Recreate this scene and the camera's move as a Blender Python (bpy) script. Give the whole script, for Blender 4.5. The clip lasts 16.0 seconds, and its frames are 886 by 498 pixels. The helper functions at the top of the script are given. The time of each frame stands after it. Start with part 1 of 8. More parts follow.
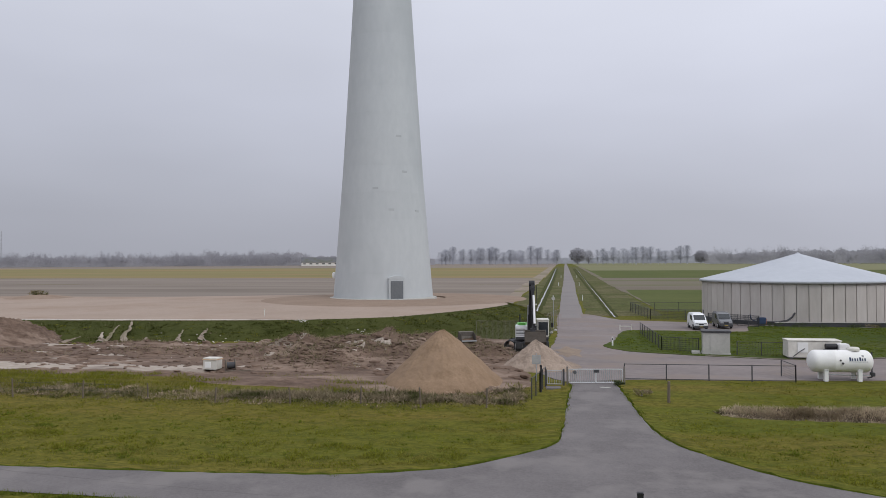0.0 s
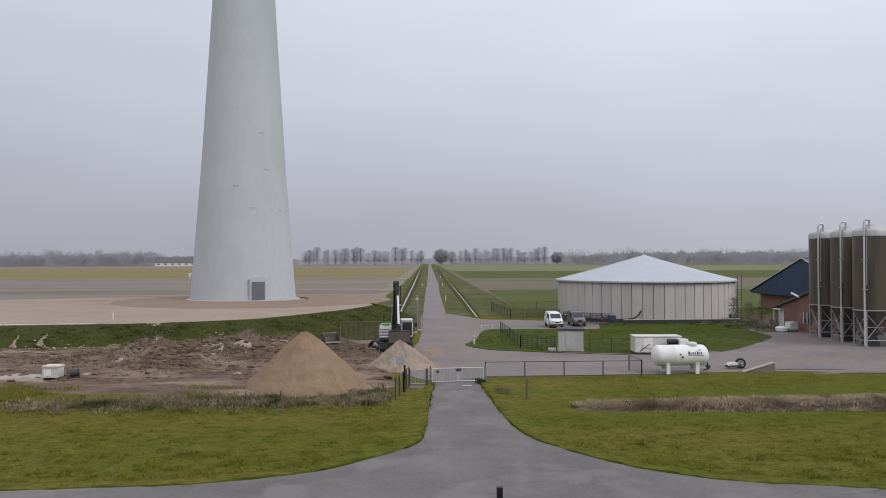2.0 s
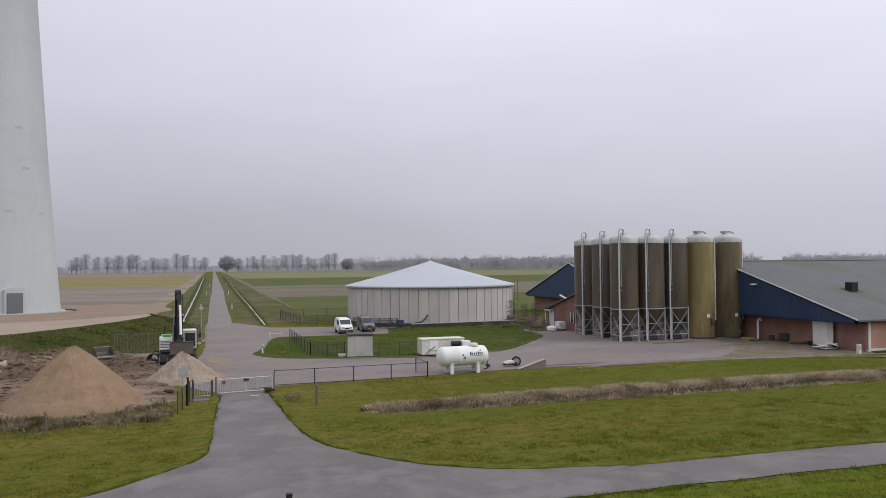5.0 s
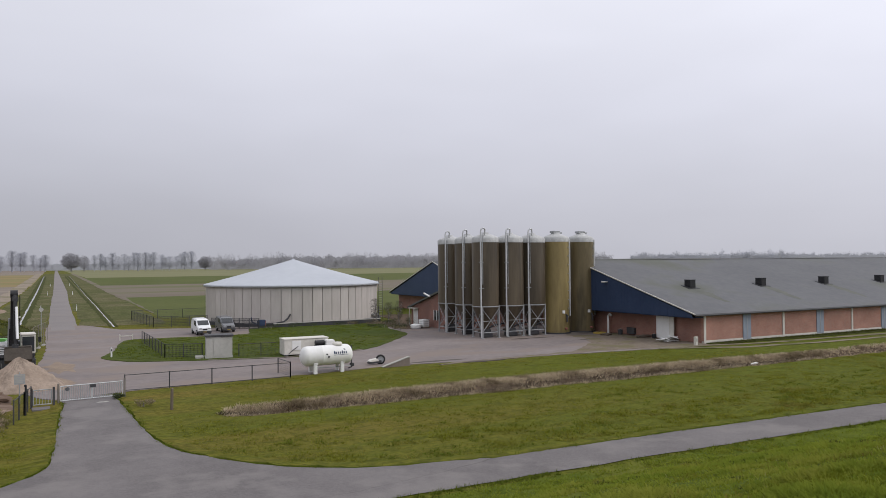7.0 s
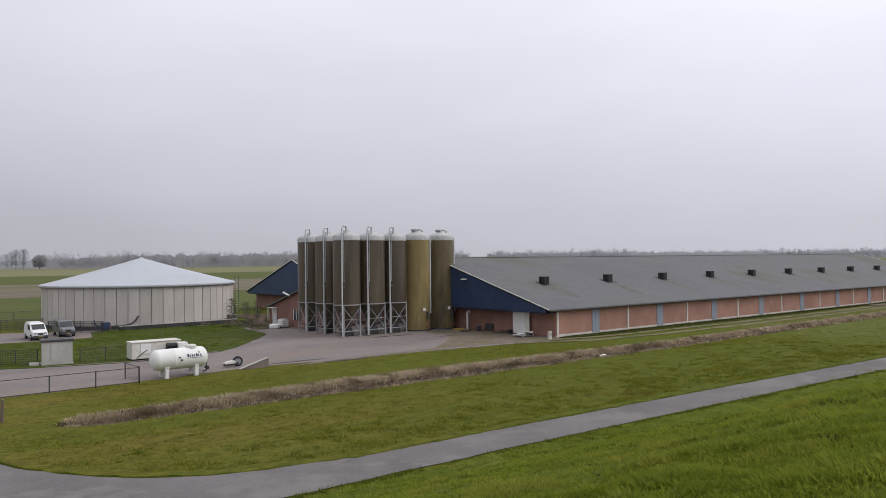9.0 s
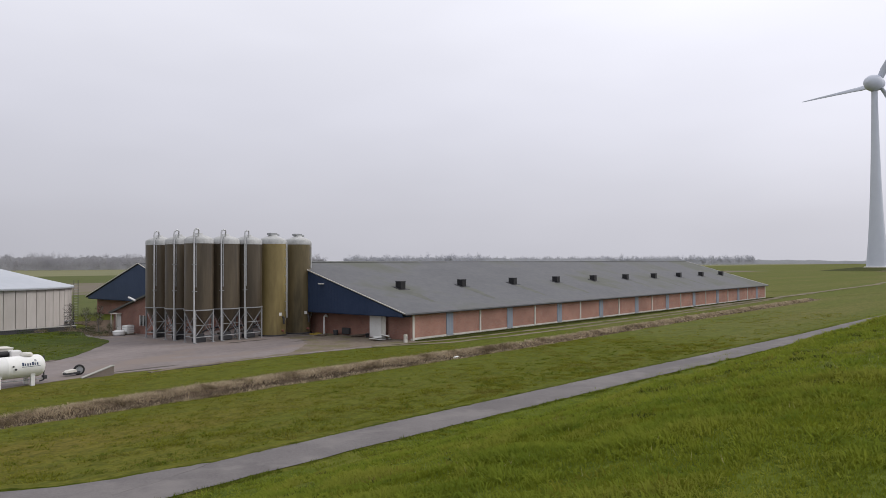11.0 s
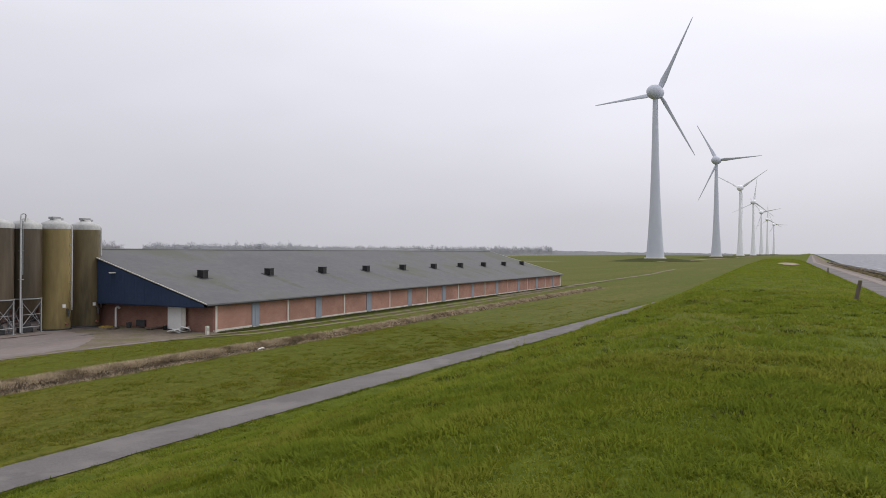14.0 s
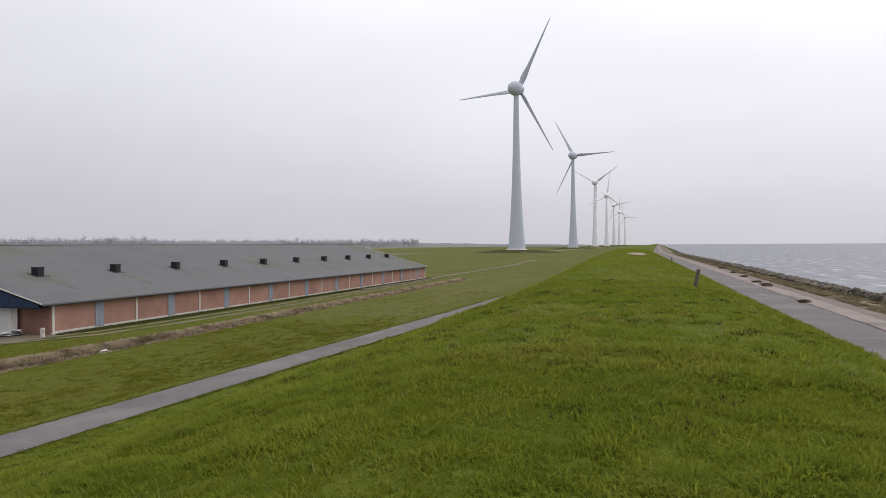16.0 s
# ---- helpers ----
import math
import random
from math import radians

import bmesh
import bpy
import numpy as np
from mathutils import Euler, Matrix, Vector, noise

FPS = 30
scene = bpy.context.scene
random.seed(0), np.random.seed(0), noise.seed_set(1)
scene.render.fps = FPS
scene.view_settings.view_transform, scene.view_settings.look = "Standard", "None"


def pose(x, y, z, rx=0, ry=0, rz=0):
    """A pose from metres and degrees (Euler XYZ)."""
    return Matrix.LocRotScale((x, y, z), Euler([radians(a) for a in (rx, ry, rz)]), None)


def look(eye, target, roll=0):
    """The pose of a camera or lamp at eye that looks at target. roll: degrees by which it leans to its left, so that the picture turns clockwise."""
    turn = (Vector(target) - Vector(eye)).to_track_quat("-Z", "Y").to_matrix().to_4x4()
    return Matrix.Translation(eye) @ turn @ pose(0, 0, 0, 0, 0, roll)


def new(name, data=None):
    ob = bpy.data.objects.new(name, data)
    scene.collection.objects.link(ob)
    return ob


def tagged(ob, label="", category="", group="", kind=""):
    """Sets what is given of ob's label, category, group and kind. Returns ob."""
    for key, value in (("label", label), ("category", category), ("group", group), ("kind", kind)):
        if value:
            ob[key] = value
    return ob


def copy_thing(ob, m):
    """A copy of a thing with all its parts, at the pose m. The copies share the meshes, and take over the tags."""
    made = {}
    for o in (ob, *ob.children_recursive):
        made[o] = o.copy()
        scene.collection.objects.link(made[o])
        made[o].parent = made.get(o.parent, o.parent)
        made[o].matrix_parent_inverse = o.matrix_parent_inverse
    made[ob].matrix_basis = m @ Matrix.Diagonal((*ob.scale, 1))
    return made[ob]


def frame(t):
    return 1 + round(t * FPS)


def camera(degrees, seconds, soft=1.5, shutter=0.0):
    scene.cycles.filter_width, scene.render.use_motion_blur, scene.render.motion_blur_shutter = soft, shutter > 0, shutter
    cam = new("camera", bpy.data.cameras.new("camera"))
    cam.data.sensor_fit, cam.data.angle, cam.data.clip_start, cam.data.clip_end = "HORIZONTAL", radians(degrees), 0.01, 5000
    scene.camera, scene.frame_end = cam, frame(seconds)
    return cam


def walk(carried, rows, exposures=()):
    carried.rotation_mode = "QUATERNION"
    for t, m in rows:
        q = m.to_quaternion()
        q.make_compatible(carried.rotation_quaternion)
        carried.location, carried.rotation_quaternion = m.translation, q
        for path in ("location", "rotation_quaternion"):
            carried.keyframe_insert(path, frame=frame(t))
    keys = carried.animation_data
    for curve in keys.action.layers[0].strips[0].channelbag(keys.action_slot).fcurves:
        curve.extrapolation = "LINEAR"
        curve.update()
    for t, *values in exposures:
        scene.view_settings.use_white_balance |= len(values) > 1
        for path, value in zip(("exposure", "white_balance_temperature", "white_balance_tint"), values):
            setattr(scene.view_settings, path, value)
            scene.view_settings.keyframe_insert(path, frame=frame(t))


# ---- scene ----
cam = camera(61.337, 16.0, soft=0.85)
PATH = [
    (0.0, pose(0.093, 0.666, 7.0, 90.891, 0.279, 8.893)),
    (0.5, pose(0.096, 0.678, 7.0, 90.884, 0.178, 6.332)),
    (1.0, pose(0.099, 0.690, 7.0, 90.885, 0.233, 3.753)),
    (1.5, pose(0.102, 0.703, 7.0, 90.886, 0.134, 1.196)),
    (2.0, pose(0.105, 0.715, 7.0, 90.896, 0.145, -1.454)),
    (2.5, pose(0.097, 0.640, 7.0, 90.913, 0.105, -4.165)),
    (3.0, pose(0.088, 0.564, 7.0, 90.967, 0.147, -6.864)),
    (3.5, pose(0.079, 0.489, 7.0, 91.047, 0.236, -9.520)),
    (4.0, pose(0.071, 0.414, 7.0, 91.200, 0.328, -12.179)),
    (6.5, pose(0.040, 0.180, 7.0, 91.120, 0.611, -25.238)),
    (7.0, pose(0.029, 0.220, 7.0, 91.086, 0.517, -27.804)),
    (7.5, pose(0.017, 0.259, 7.0, 91.023, 0.496, -30.322)),
    (8.0, pose(0.006, 0.299, 7.0, 90.842, 0.603, -32.899)),
    (8.5, pose(-0.005, 0.339, 7.0, 90.802, 0.585, -35.676)),
    (9.0, pose(-0.017, 0.378, 7.0, 90.829, 0.668, -38.506)),
    (11.5, pose(-0.821, -0.358, 7.0, 91.096, 0.136, -52.007)),
    (12.0, pose(-0.740, -0.323, 7.0, 91.011, 0.008, -54.445)),
    (12.5, pose(-0.659, -0.287, 7.0, 90.907, -0.070, -56.826)),
    (13.0, pose(-0.578, -0.251, 7.0, 90.756, -0.117, -59.170)),
    (13.5, pose(-0.431, -0.289, 7.0, 90.524, -0.155, -61.452)),
    (14.0, pose(-0.283, -0.327, 7.0, 90.252, -0.148, -63.761)),
    (14.5, pose(-0.135, -0.365, 7.0, 90.092, -0.128, -66.213)),
    (15.0, pose(0.083, -0.386, 7.0, 89.978, -0.044, -68.769)),
    (15.5, pose(0.301, -0.408, 7.0, 89.839, 0.136, -71.364)),
    (16.0, pose(0.519, -0.430, 7.0, 89.677, 0.307, -73.951)),
]
walk(cam, PATH, [(0.0, 0.0, 6340, 10), (4.0, 0.03, 6420, 10.5), (7.0, 0.06, 6530, 10.5), (9.0, 0.06, 6560, 10.5), (12.0, 0.07, 6640, 10.5), (16.0, 0.07, 6720, 10.5)])

# ---------- light: an overcast sky, brighter towards the veiled sun ----------
SUN_AZ, SUN_EL = 125.0, 42.0
world = bpy.data.worlds.new("overcast")
scene.world = world
world.use_nodes = True
wn, wl = world.node_tree.nodes, world.node_tree.links
wn.clear()
w_out, w_bg = wn.new("ShaderNodeOutputWorld"), wn.new("ShaderNodeBackground")
w_bg.inputs["Strength"].default_value = 0.1
sky = wn.new("ShaderNodeTexSky")
sky.sky_type = "NISHITA"
sky.sun_disc = False
sky.sun_elevation, sky.sun_rotation = radians(SUN_EL), radians(SUN_AZ)
sky.dust_density, sky.air_density = 5.0, 1.0
w_co = wn.new("ShaderNodeTexCoord")
w_xyz = wn.new("ShaderNodeSeparateXYZ")
wl.new(w_co.outputs["Generated"], w_xyz.inputs[0])
w_ramp = wn.new("ShaderNodeValToRGB")
w_ramp.color_ramp.elements[0].position, w_ramp.color_ramp.elements[0].color = 0.0, (0.48, 0.487, 0.545, 1)
w_ramp.color_ramp.elements[1].position, w_ramp.color_ramp.elements[1].color = 0.9, (1.0, 1.01, 1.07, 1)
for p, c in ((0.06, (0.51, 0.518, 0.583)), (0.2, (0.67, 0.682, 0.77)), (0.4, (0.86, 0.875, 0.965))):
    w_ramp.color_ramp.elements.new(p).color = (*c, 1)
wl.new(w_xyz.outputs["Z"], w_ramp.inputs[0])
w_dot = wn.new("ShaderNodeVectorMath")
w_dot.operation = "DOT_PRODUCT"
w_dot.inputs[1].default_value = (math.sin(radians(SUN_AZ)), math.cos(radians(SUN_AZ)), 0.0)
wl.new(w_co.outputs["Generated"], w_dot.inputs[0])
w_map = wn.new("ShaderNodeMapRange")
for k, v in (("From Min", -1.0), ("From Max", 1.0), ("To Min", 8.15), ("To Max", 13.2)):
    w_map.inputs[k].default_value = v
wl.new(w_dot.outputs["Value"], w_map.inputs["Value"])
w_cloud = wn.new("ShaderNodeTexNoise")
w_cloud.inputs["Scale"].default_value, w_cloud.inputs["Detail"].default_value = 2.2, 3
w_str = wn.new("ShaderNodeMapping")
w_str.inputs["Scale"].default_value = (1, 1, 3)
wl.new(w_co.outputs["Generated"], w_str.inputs[0])
wl.new(w_str.outputs[0], w_cloud.inputs["Vector"])
w_cm = wn.new("ShaderNodeMapRange")
for k, v in (("From Min", 0.3), ("From Max", 0.7), ("To Min", 0.95), ("To Max", 1.05)):
    w_cm.inputs[k].default_value = v
wl.new(w_cloud.outputs[0], w_cm.inputs["Value"])
w_m = wn.new("ShaderNodeMath")
w_m.operation = "MULTIPLY"
wl.new(w_map.outputs[0], w_m.inputs[0])
wl.new(w_cm.outputs[0], w_m.inputs[1])
w_scale = wn.new("ShaderNodeVectorMath")
w_scale.operation = "SCALE"
wl.new(w_ramp.outputs[0], w_scale.inputs[0])
wl.new(w_m.outputs[0], w_scale.inputs["Scale"])
w_mix = wn.new("ShaderNodeMix")
w_mix.data_type = "RGBA"
w_mix.inputs[0].default_value = 0.93
wl.new(sky.outputs[0], w_mix.inputs[6])
wl.new(w_scale.outputs[0], w_mix.inputs[7])
wl.new(w_mix.outputs[2], w_bg.inputs[0])
wl.new(w_bg.outputs[0], w_out.inputs[0])

sun = new("sun", bpy.data.lights.new("sun", "SUN"))
sun.data.energy, sun.data.angle, sun.data.color = 0.85, radians(25), (1.0, 0.96, 0.9)
sd = (math.sin(radians(SUN_AZ)) * math.cos(radians(SUN_EL)), math.cos(radians(SUN_AZ)) * math.cos(radians(SUN_EL)), math.sin(radians(SUN_EL)))
sun.matrix_world = look((300 * sd[0], 300 * sd[1], 300 * sd[2]), (0, 0, 0))


# ---------- materials ----------
def material(name, c1, c2, big=0.1, fine=3.0, rough=0.85, metal=0.0, bump=0.3, stretch=(1, 1, 1), c3=None, patch=0.04, spec=0.3, coat=0.0, own=0.0, isle=0.0, thin=0.0):
    """Two noises mix c1 and c2; c3 comes in as wide patches; own: shade by piece."""
    m = bpy.data.materials.new(name)
    m.use_nodes = True
    n, l = m.node_tree.nodes, m.node_tree.links
    b = n["Principled BSDF"]
    b.inputs["Roughness"].default_value, b.inputs["Metallic"].default_value = rough, metal
    b.inputs["Specular IOR Level"].default_value = spec
    b.inputs["Coat Weight"].default_value = coat
    geo = n.new("ShaderNodeNewGeometry")
    mp = n.new("ShaderNodeMapping")
    mp.inputs["Scale"].default_value = stretch
    l.new(geo.outputs["Position"], mp.inputs[0])

    def noise_tex(scale, detail, lo, hi):
        t = n.new("ShaderNodeTexNoise")
        t.inputs["Scale"].default_value, t.inputs["Detail"].default_value = scale, detail
        t.inputs["Roughness"].default_value = 0.62
        l.new(mp.outputs[0], t.inputs["Vector"])
        r = n.new("ShaderNodeMapRange")
        r.inputs["From Min"].default_value, r.inputs["From Max"].default_value = lo, hi
        l.new(t.outputs[0], r.inputs["Value"])
        return t, r

    t1, r1 = noise_tex(big, 5, 0.35, 0.65)
    t2, r2 = noise_tex(fine, 6, 0.3, 0.7)
    add = n.new("ShaderNodeMath")
    add.operation = "MULTIPLY_ADD"
    add.inputs[1].default_value, add.use_clamp = 0.5, True
    half = n.new("ShaderNodeMath")
    half.operation = "MULTIPLY"
    half.inputs[1].default_value = 0.5
    l.new(r1.outputs[0], half.inputs[0])
    l.new(r2.outputs[0], add.inputs[0])
    l.new(half.outputs[0], add.inputs[2])
    mix = n.new("ShaderNodeMix")
    mix.data_type = "RGBA"
    mix.inputs[6].default_value, mix.inputs[7].default_value = (*c1, 1), (*c2, 1)
    l.new(add.outputs[0], mix.inputs[0])
    col = mix.outputs[2]
    if c3:
        t3, r3 = noise_tex(patch, 4, 0.5, 0.62)
        mx = n.new("ShaderNodeMix")
        mx.data_type = "RGBA"
        mx.inputs[7].default_value = (*c3, 1)
        l.new(r3.outputs[0], mx.inputs[0])
        l.new(col, mx.inputs[6])
        col = mx.outputs[2]
    if own:
        info = n.new("ShaderNodeObjectInfo")
        hs = n.new("ShaderNodeHueSaturation")
        mr = n.new("ShaderNodeMapRange")
        mr.inputs["To Min"].default_value, mr.inputs["To Max"].default_value = 1 - own, 1 + own
        l.new(info.outputs["Random"], mr.inputs["Value"])
        l.new(mr.outputs[0], hs.inputs["Value"])
        l.new(col, hs.inputs["Color"])
        col = hs.outputs[0]
    if isle:
        hs2 = n.new("ShaderNodeHueSaturation")
        mr2 = n.new("ShaderNodeMapRange")
        mr2.inputs["To Min"].default_value, mr2.inputs["To Max"].default_value = 1 - isle, 1 + isle
        l.new(geo.outputs["Random Per Island"], mr2.inputs["Value"])
        l.new(mr2.outputs[0], hs2.inputs["Value"])
        l.new(col, hs2.inputs["Color"])
        col = hs2.outputs[0]
    l.new(col, b.inputs["Base Color"])
    if thin:
        tl = n.new("ShaderNodeBsdfTranslucent")
        ms_ = n.new("ShaderNodeMixShader")
        ms_.inputs[0].default_value = thin
        l.new(col, tl.inputs["Color"])
        l.new(b.outputs[0], ms_.inputs[1])
        l.new(tl.outputs[0], ms_.inputs[2])
        l.new(ms_.outputs[0], n["Material Output"].inputs["Surface"])
    if bump:
        bp = n.new("ShaderNodeBump")
        bp.inputs["Strength"].default_value, bp.inputs["Distance"].default_value = bump, 0.05
        l.new(t2.outputs[0], bp.inputs["Height"])
        l.new(bp.outputs[0], b.inputs["Normal"])
    return m


M = {
    "dike": material("dike_grass", (0.056, 0.080, 0.011), (0.118, 0.142, 0.018), 1.2, 5.0, 0.95, bump=1.0, c3=(0.115, 0.126, 0.022), patch=0.2, spec=0.05),
    "field_green": material("field_crop", (0.062, 0.080, 0.020), (0.100, 0.110, 0.034), 0.04, 0.6, 0.95, bump=0.2, spec=0.1),
    "field_straw": material("field_stubble", (0.165, 0.145, 0.062), (0.22, 0.19, 0.088), 0.015, 0.2, 0.95, bump=0.2, spec=0.1, stretch=(0.2, 1, 1), c3=(0.245, 0.175, 0.09), patch=0.012),
    "field_soil": material("field_soil", (0.135, 0.112, 0.093), (0.275, 0.236, 0.20), 0.05, 0.3, 0.95, bump=0.3, spec=0.1, stretch=(0.07, 1, 1)),
    "asphalt": material("asphalt", (0.112, 0.103, 0.103), (0.186, 0.172, 0.171), 0.3, 11.0, 0.9, bump=0.4, c3=(0.186, 0.172, 0.168), patch=0.35, spec=0.2),
    "yard": material("yard_paving", (0.150, 0.130, 0.127), (0.255, 0.222, 0.213), 0.22, 3.0, 0.9, bump=0.3, c3=(0.215, 0.178, 0.158), patch=0.25, spec=0.15, stretch=(0.5, 1, 1)),
    "sand": material("sand", (0.195, 0.132, 0.084), (0.30, 0.212, 0.142), 1.2, 7.0, 0.95, bump=0.8, spec=0.1, c3=(0.25, 0.175, 0.118), patch=0.8),
    "sand_mid": material("damp_sand", (0.215, 0.158, 0.118), (0.295, 0.225, 0.175), 0.3, 3.0, 0.95, bump=0.5, spec=0.1),
    "sand_pale": material("pale_sand", (0.285, 0.222, 0.178), (0.375, 0.302, 0.25), 0.12, 3.0, 0.95, bump=0.5, c3=(0.28, 0.21, 0.163), patch=0.06, spec=0.1),
    "mud": material("mud", (0.064, 0.042, 0.031), (0.200, 0.140, 0.106), 1.3, 6.0, 0.9, bump=1.0, c3=(0.245, 0.182, 0.142), patch=0.5, spec=0.15, stretch=(0.3, 1, 1)),
    "gravel": material("gravelly_sand", (0.235, 0.182, 0.142), (0.385, 0.312, 0.255), 1.2, 7.0, 0.95, bump=1.0, spec=0.1, c3=(0.25, 0.2, 0.16), patch=0.9),
    "farm_asphalt": material("worn_asphalt", (0.17, 0.156, 0.152), (0.235, 0.215, 0.21), 0.1, 5.0, 0.9, bump=0.3, c3=(0.21, 0.19, 0.182), patch=0.2, spec=0.2),
    "headland": material("headland_soil", (0.21, 0.172, 0.136), (0.30, 0.252, 0.205), 0.1, 1.0, 0.95, bump=0.4, c3=(0.16, 0.148, 0.085), patch=0.08, spec=0.1),
    "grit": material("gravel_path", (0.155, 0.128, 0.112), (0.235, 0.2, 0.178), 0.4, 5.0, 0.95, bump=0.6, spec=0.1, c3=(0.19, 0.165, 0.145), patch=0.3),
    "field_fallow": material("fallow_soil", (0.125, 0.105, 0.08), (0.19, 0.165, 0.132), 0.03, 0.4, 0.95, bump=0.3, spec=0.1, stretch=(0.2, 1, 1), c3=(0.12, 0.12, 0.06), patch=0.03),
    "field_olive": material("distant_olive_field", (0.145, 0.148, 0.075), (0.195, 0.19, 0.105), 0.012, 0.15, 0.95, bump=0.2, spec=0.1, stretch=(0.2, 1, 1)),
    # paler copy of the turbine coat: distance haze put into the colour
    "steel_haze": material("haze_pale_coating", (0.86, 0.88, 0.92), (0.90, 0.915, 0.94), 0.02, 0.2, 0.6, bump=0.0),
    "sandy": material("sandy_paving", (0.195, 0.155, 0.125), (0.32, 0.25, 0.19), 0.9, 5.0, 0.92, bump=0.4, spec=0.1),
    "silt": material("dried_silt", (0.28, 0.235, 0.195), (0.45, 0.395, 0.34), 0.8, 4.0, 0.92, bump=0.6, spec=0.1, stretch=(0.4, 1, 1), c3=(0.17, 0.135, 0.11), patch=0.4),
    "yard_soil": material("trodden_soil", (0.118, 0.095, 0.074), (0.235, 0.198, 0.160), 0.9, 5.0, 0.95, bump=0.8, spec=0.1, c3=(0.145, 0.130, 0.076), patch=0.45),
    "yard_dirt": material("dirty_paving", (0.11, 0.096, 0.082), (0.195, 0.168, 0.15), 0.7, 4.0, 0.9, bump=0.4, spec=0.12, c3=(0.16, 0.138, 0.125), patch=0.5),
    "tower_mark": material("tower_stain", (0.375, 0.395, 0.405), (0.43, 0.45, 0.455), 0.6, 4.0, 0.8, bump=0.05),
    "bank": material("bank_grass", (0.036, 0.043, 0.012), (0.07, 0.076, 0.024), 0.4, 2.5, 0.95, bump=1.0, spec=0.05),
    "reed_bank": material("ditch_reed", (0.35, 0.283, 0.198), (0.60, 0.505, 0.365), 0.6, 5.0, 0.95, bump=0.0, spec=0.05, isle=0.3, c3=(0.24, 0.19, 0.12), patch=0.5, thin=0.5),
    "reed": material("dry_reed", (0.285, 0.215, 0.152), (0.52, 0.42, 0.31), 0.6, 5.0, 0.95, bump=0.0, spec=0.05, isle=0.3, c3=(0.21, 0.16, 0.115), patch=0.5, thin=0.4),
    "ditch": material("ditch_litter", (0.05, 0.036, 0.026), (0.14, 0.102, 0.07), 0.8, 4.0, 0.95, bump=0.8, spec=0.1),
    "tower": material("tower_concrete", (0.43, 0.455, 0.465), (0.49, 0.515, 0.52), 0.12, 1.5, 0.75, bump=0.04, stretch=(1, 1, 0.4), c3=(0.415, 0.44, 0.448), patch=0.1, own=0.02),
    "white": material("white_paint", (0.70, 0.70, 0.68), (0.80, 0.80, 0.79), 0.6, 5.0, 0.5, bump=0.02),
    "offwhite": material("weathered_white", (0.52, 0.50, 0.45), (0.68, 0.66, 0.61), 0.8, 5.0, 0.6, bump=0.05),
    "concrete": material("concrete", (0.33, 0.325, 0.30), (0.46, 0.45, 0.42), 0.5, 5.0, 0.9, bump=0.2),
    "panel": material("wall_panel", (0.44, 0.405, 0.375), (0.55, 0.515, 0.485), 0.25, 2.0, 0.85, bump=0.1, stretch=(1, 1, 0.25), own=0.07),
    "tarp": material("roof_tarpaulin", (0.385, 0.41, 0.45), (0.455, 0.48, 0.52), 0.15, 1.0, 0.6, bump=0.1),
    "black": material("black_paint", (0.012, 0.012, 0.014), (0.03, 0.03, 0.033), 1.0, 8.0, 0.5, bump=0.05),
    "dark": material("dark_metal", (0.035, 0.036, 0.04), (0.075, 0.075, 0.08), 1.0, 8.0, 0.6, bump=0.05),
    "galv": material("galvanised_steel", (0.27, 0.28, 0.29), (0.40, 0.41, 0.42), 1.5, 8.0, 0.55, metal=0.25, bump=0.05),
    "pipe_light": material("bright_galvanised_pipe", (0.46, 0.47, 0.48), (0.60, 0.61, 0.62), 1.5, 8.0, 0.45, metal=0.15, bump=0.04),
    "silo": material("silo_polyester", (0.058, 0.044, 0.029), (0.116, 0.092, 0.061), 0.7, 3.0, 0.38, bump=0.06, stretch=(1, 1, 0.1), own=0.16, c3=(0.055, 0.043, 0.029), patch=0.9, spec=0.45),
    "silo_yellow": material("silo_yellow", (0.185, 0.140, 0.060), (0.305, 0.242, 0.104), 0.9, 2.5, 0.4, bump=0.06, stretch=(1, 1, 0.2), c3=(0.120, 0.089, 0.043), patch=0.42),
    "silo_olive": material("silo_olive", (0.105, 0.082, 0.045), (0.178, 0.143, 0.074), 0.9, 2.5, 0.4, bump=0.06, stretch=(1, 1, 0.2), c3=(0.075, 0.060, 0.034), patch=0.5),
    "dome": material("silo_dome", (0.33, 0.335, 0.33), (0.50, 0.505, 0.50), 1.0, 4.0, 0.55, bump=0.05),
    "roof": material("fibre_cement_roof", (0.102, 0.105, 0.112), (0.147, 0.149, 0.155), 0.1, 1.5, 0.85, bump=0.1, c3=(0.108, 0.113, 0.096), patch=0.1),
    "navy": material("navy_cladding", (0.022, 0.040, 0.086), (0.036, 0.058, 0.116), 0.4, 3.0, 0.55, bump=0.05),
    "blue_door": material("faded_blue_paint", (0.22, 0.255, 0.315), (0.28, 0.315, 0.375), 0.8, 5.0, 0.7, bump=0.05),
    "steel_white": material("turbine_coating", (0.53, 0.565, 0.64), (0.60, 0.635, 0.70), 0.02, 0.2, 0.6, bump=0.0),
    # palest bluish twigs: the haze before far trees is painted in
    "haze_woods": material("haze_painted_twigs", (0.42, 0.43, 0.475), (0.48, 0.49, 0.53), 0.02, 0.15, 0.95, bump=0.0, spec=0.0, thin=0.4),
    "roof_streak": material("greenish_roof_streak", (0.096, 0.100, 0.088), (0.138, 0.142, 0.124), 0.3, 1.5, 0.88, bump=0.1),
    "wood": material("weathered_wood", (0.10, 0.08, 0.063), (0.19, 0.155, 0.122), 2.0, 12.0, 0.9, bump=0.4, stretch=(1, 1, 0.2)),
    "bark": material("bark", (0.16, 0.148, 0.14), (0.25, 0.23, 0.22), 1.0, 6.0, 0.95, bump=0.3),
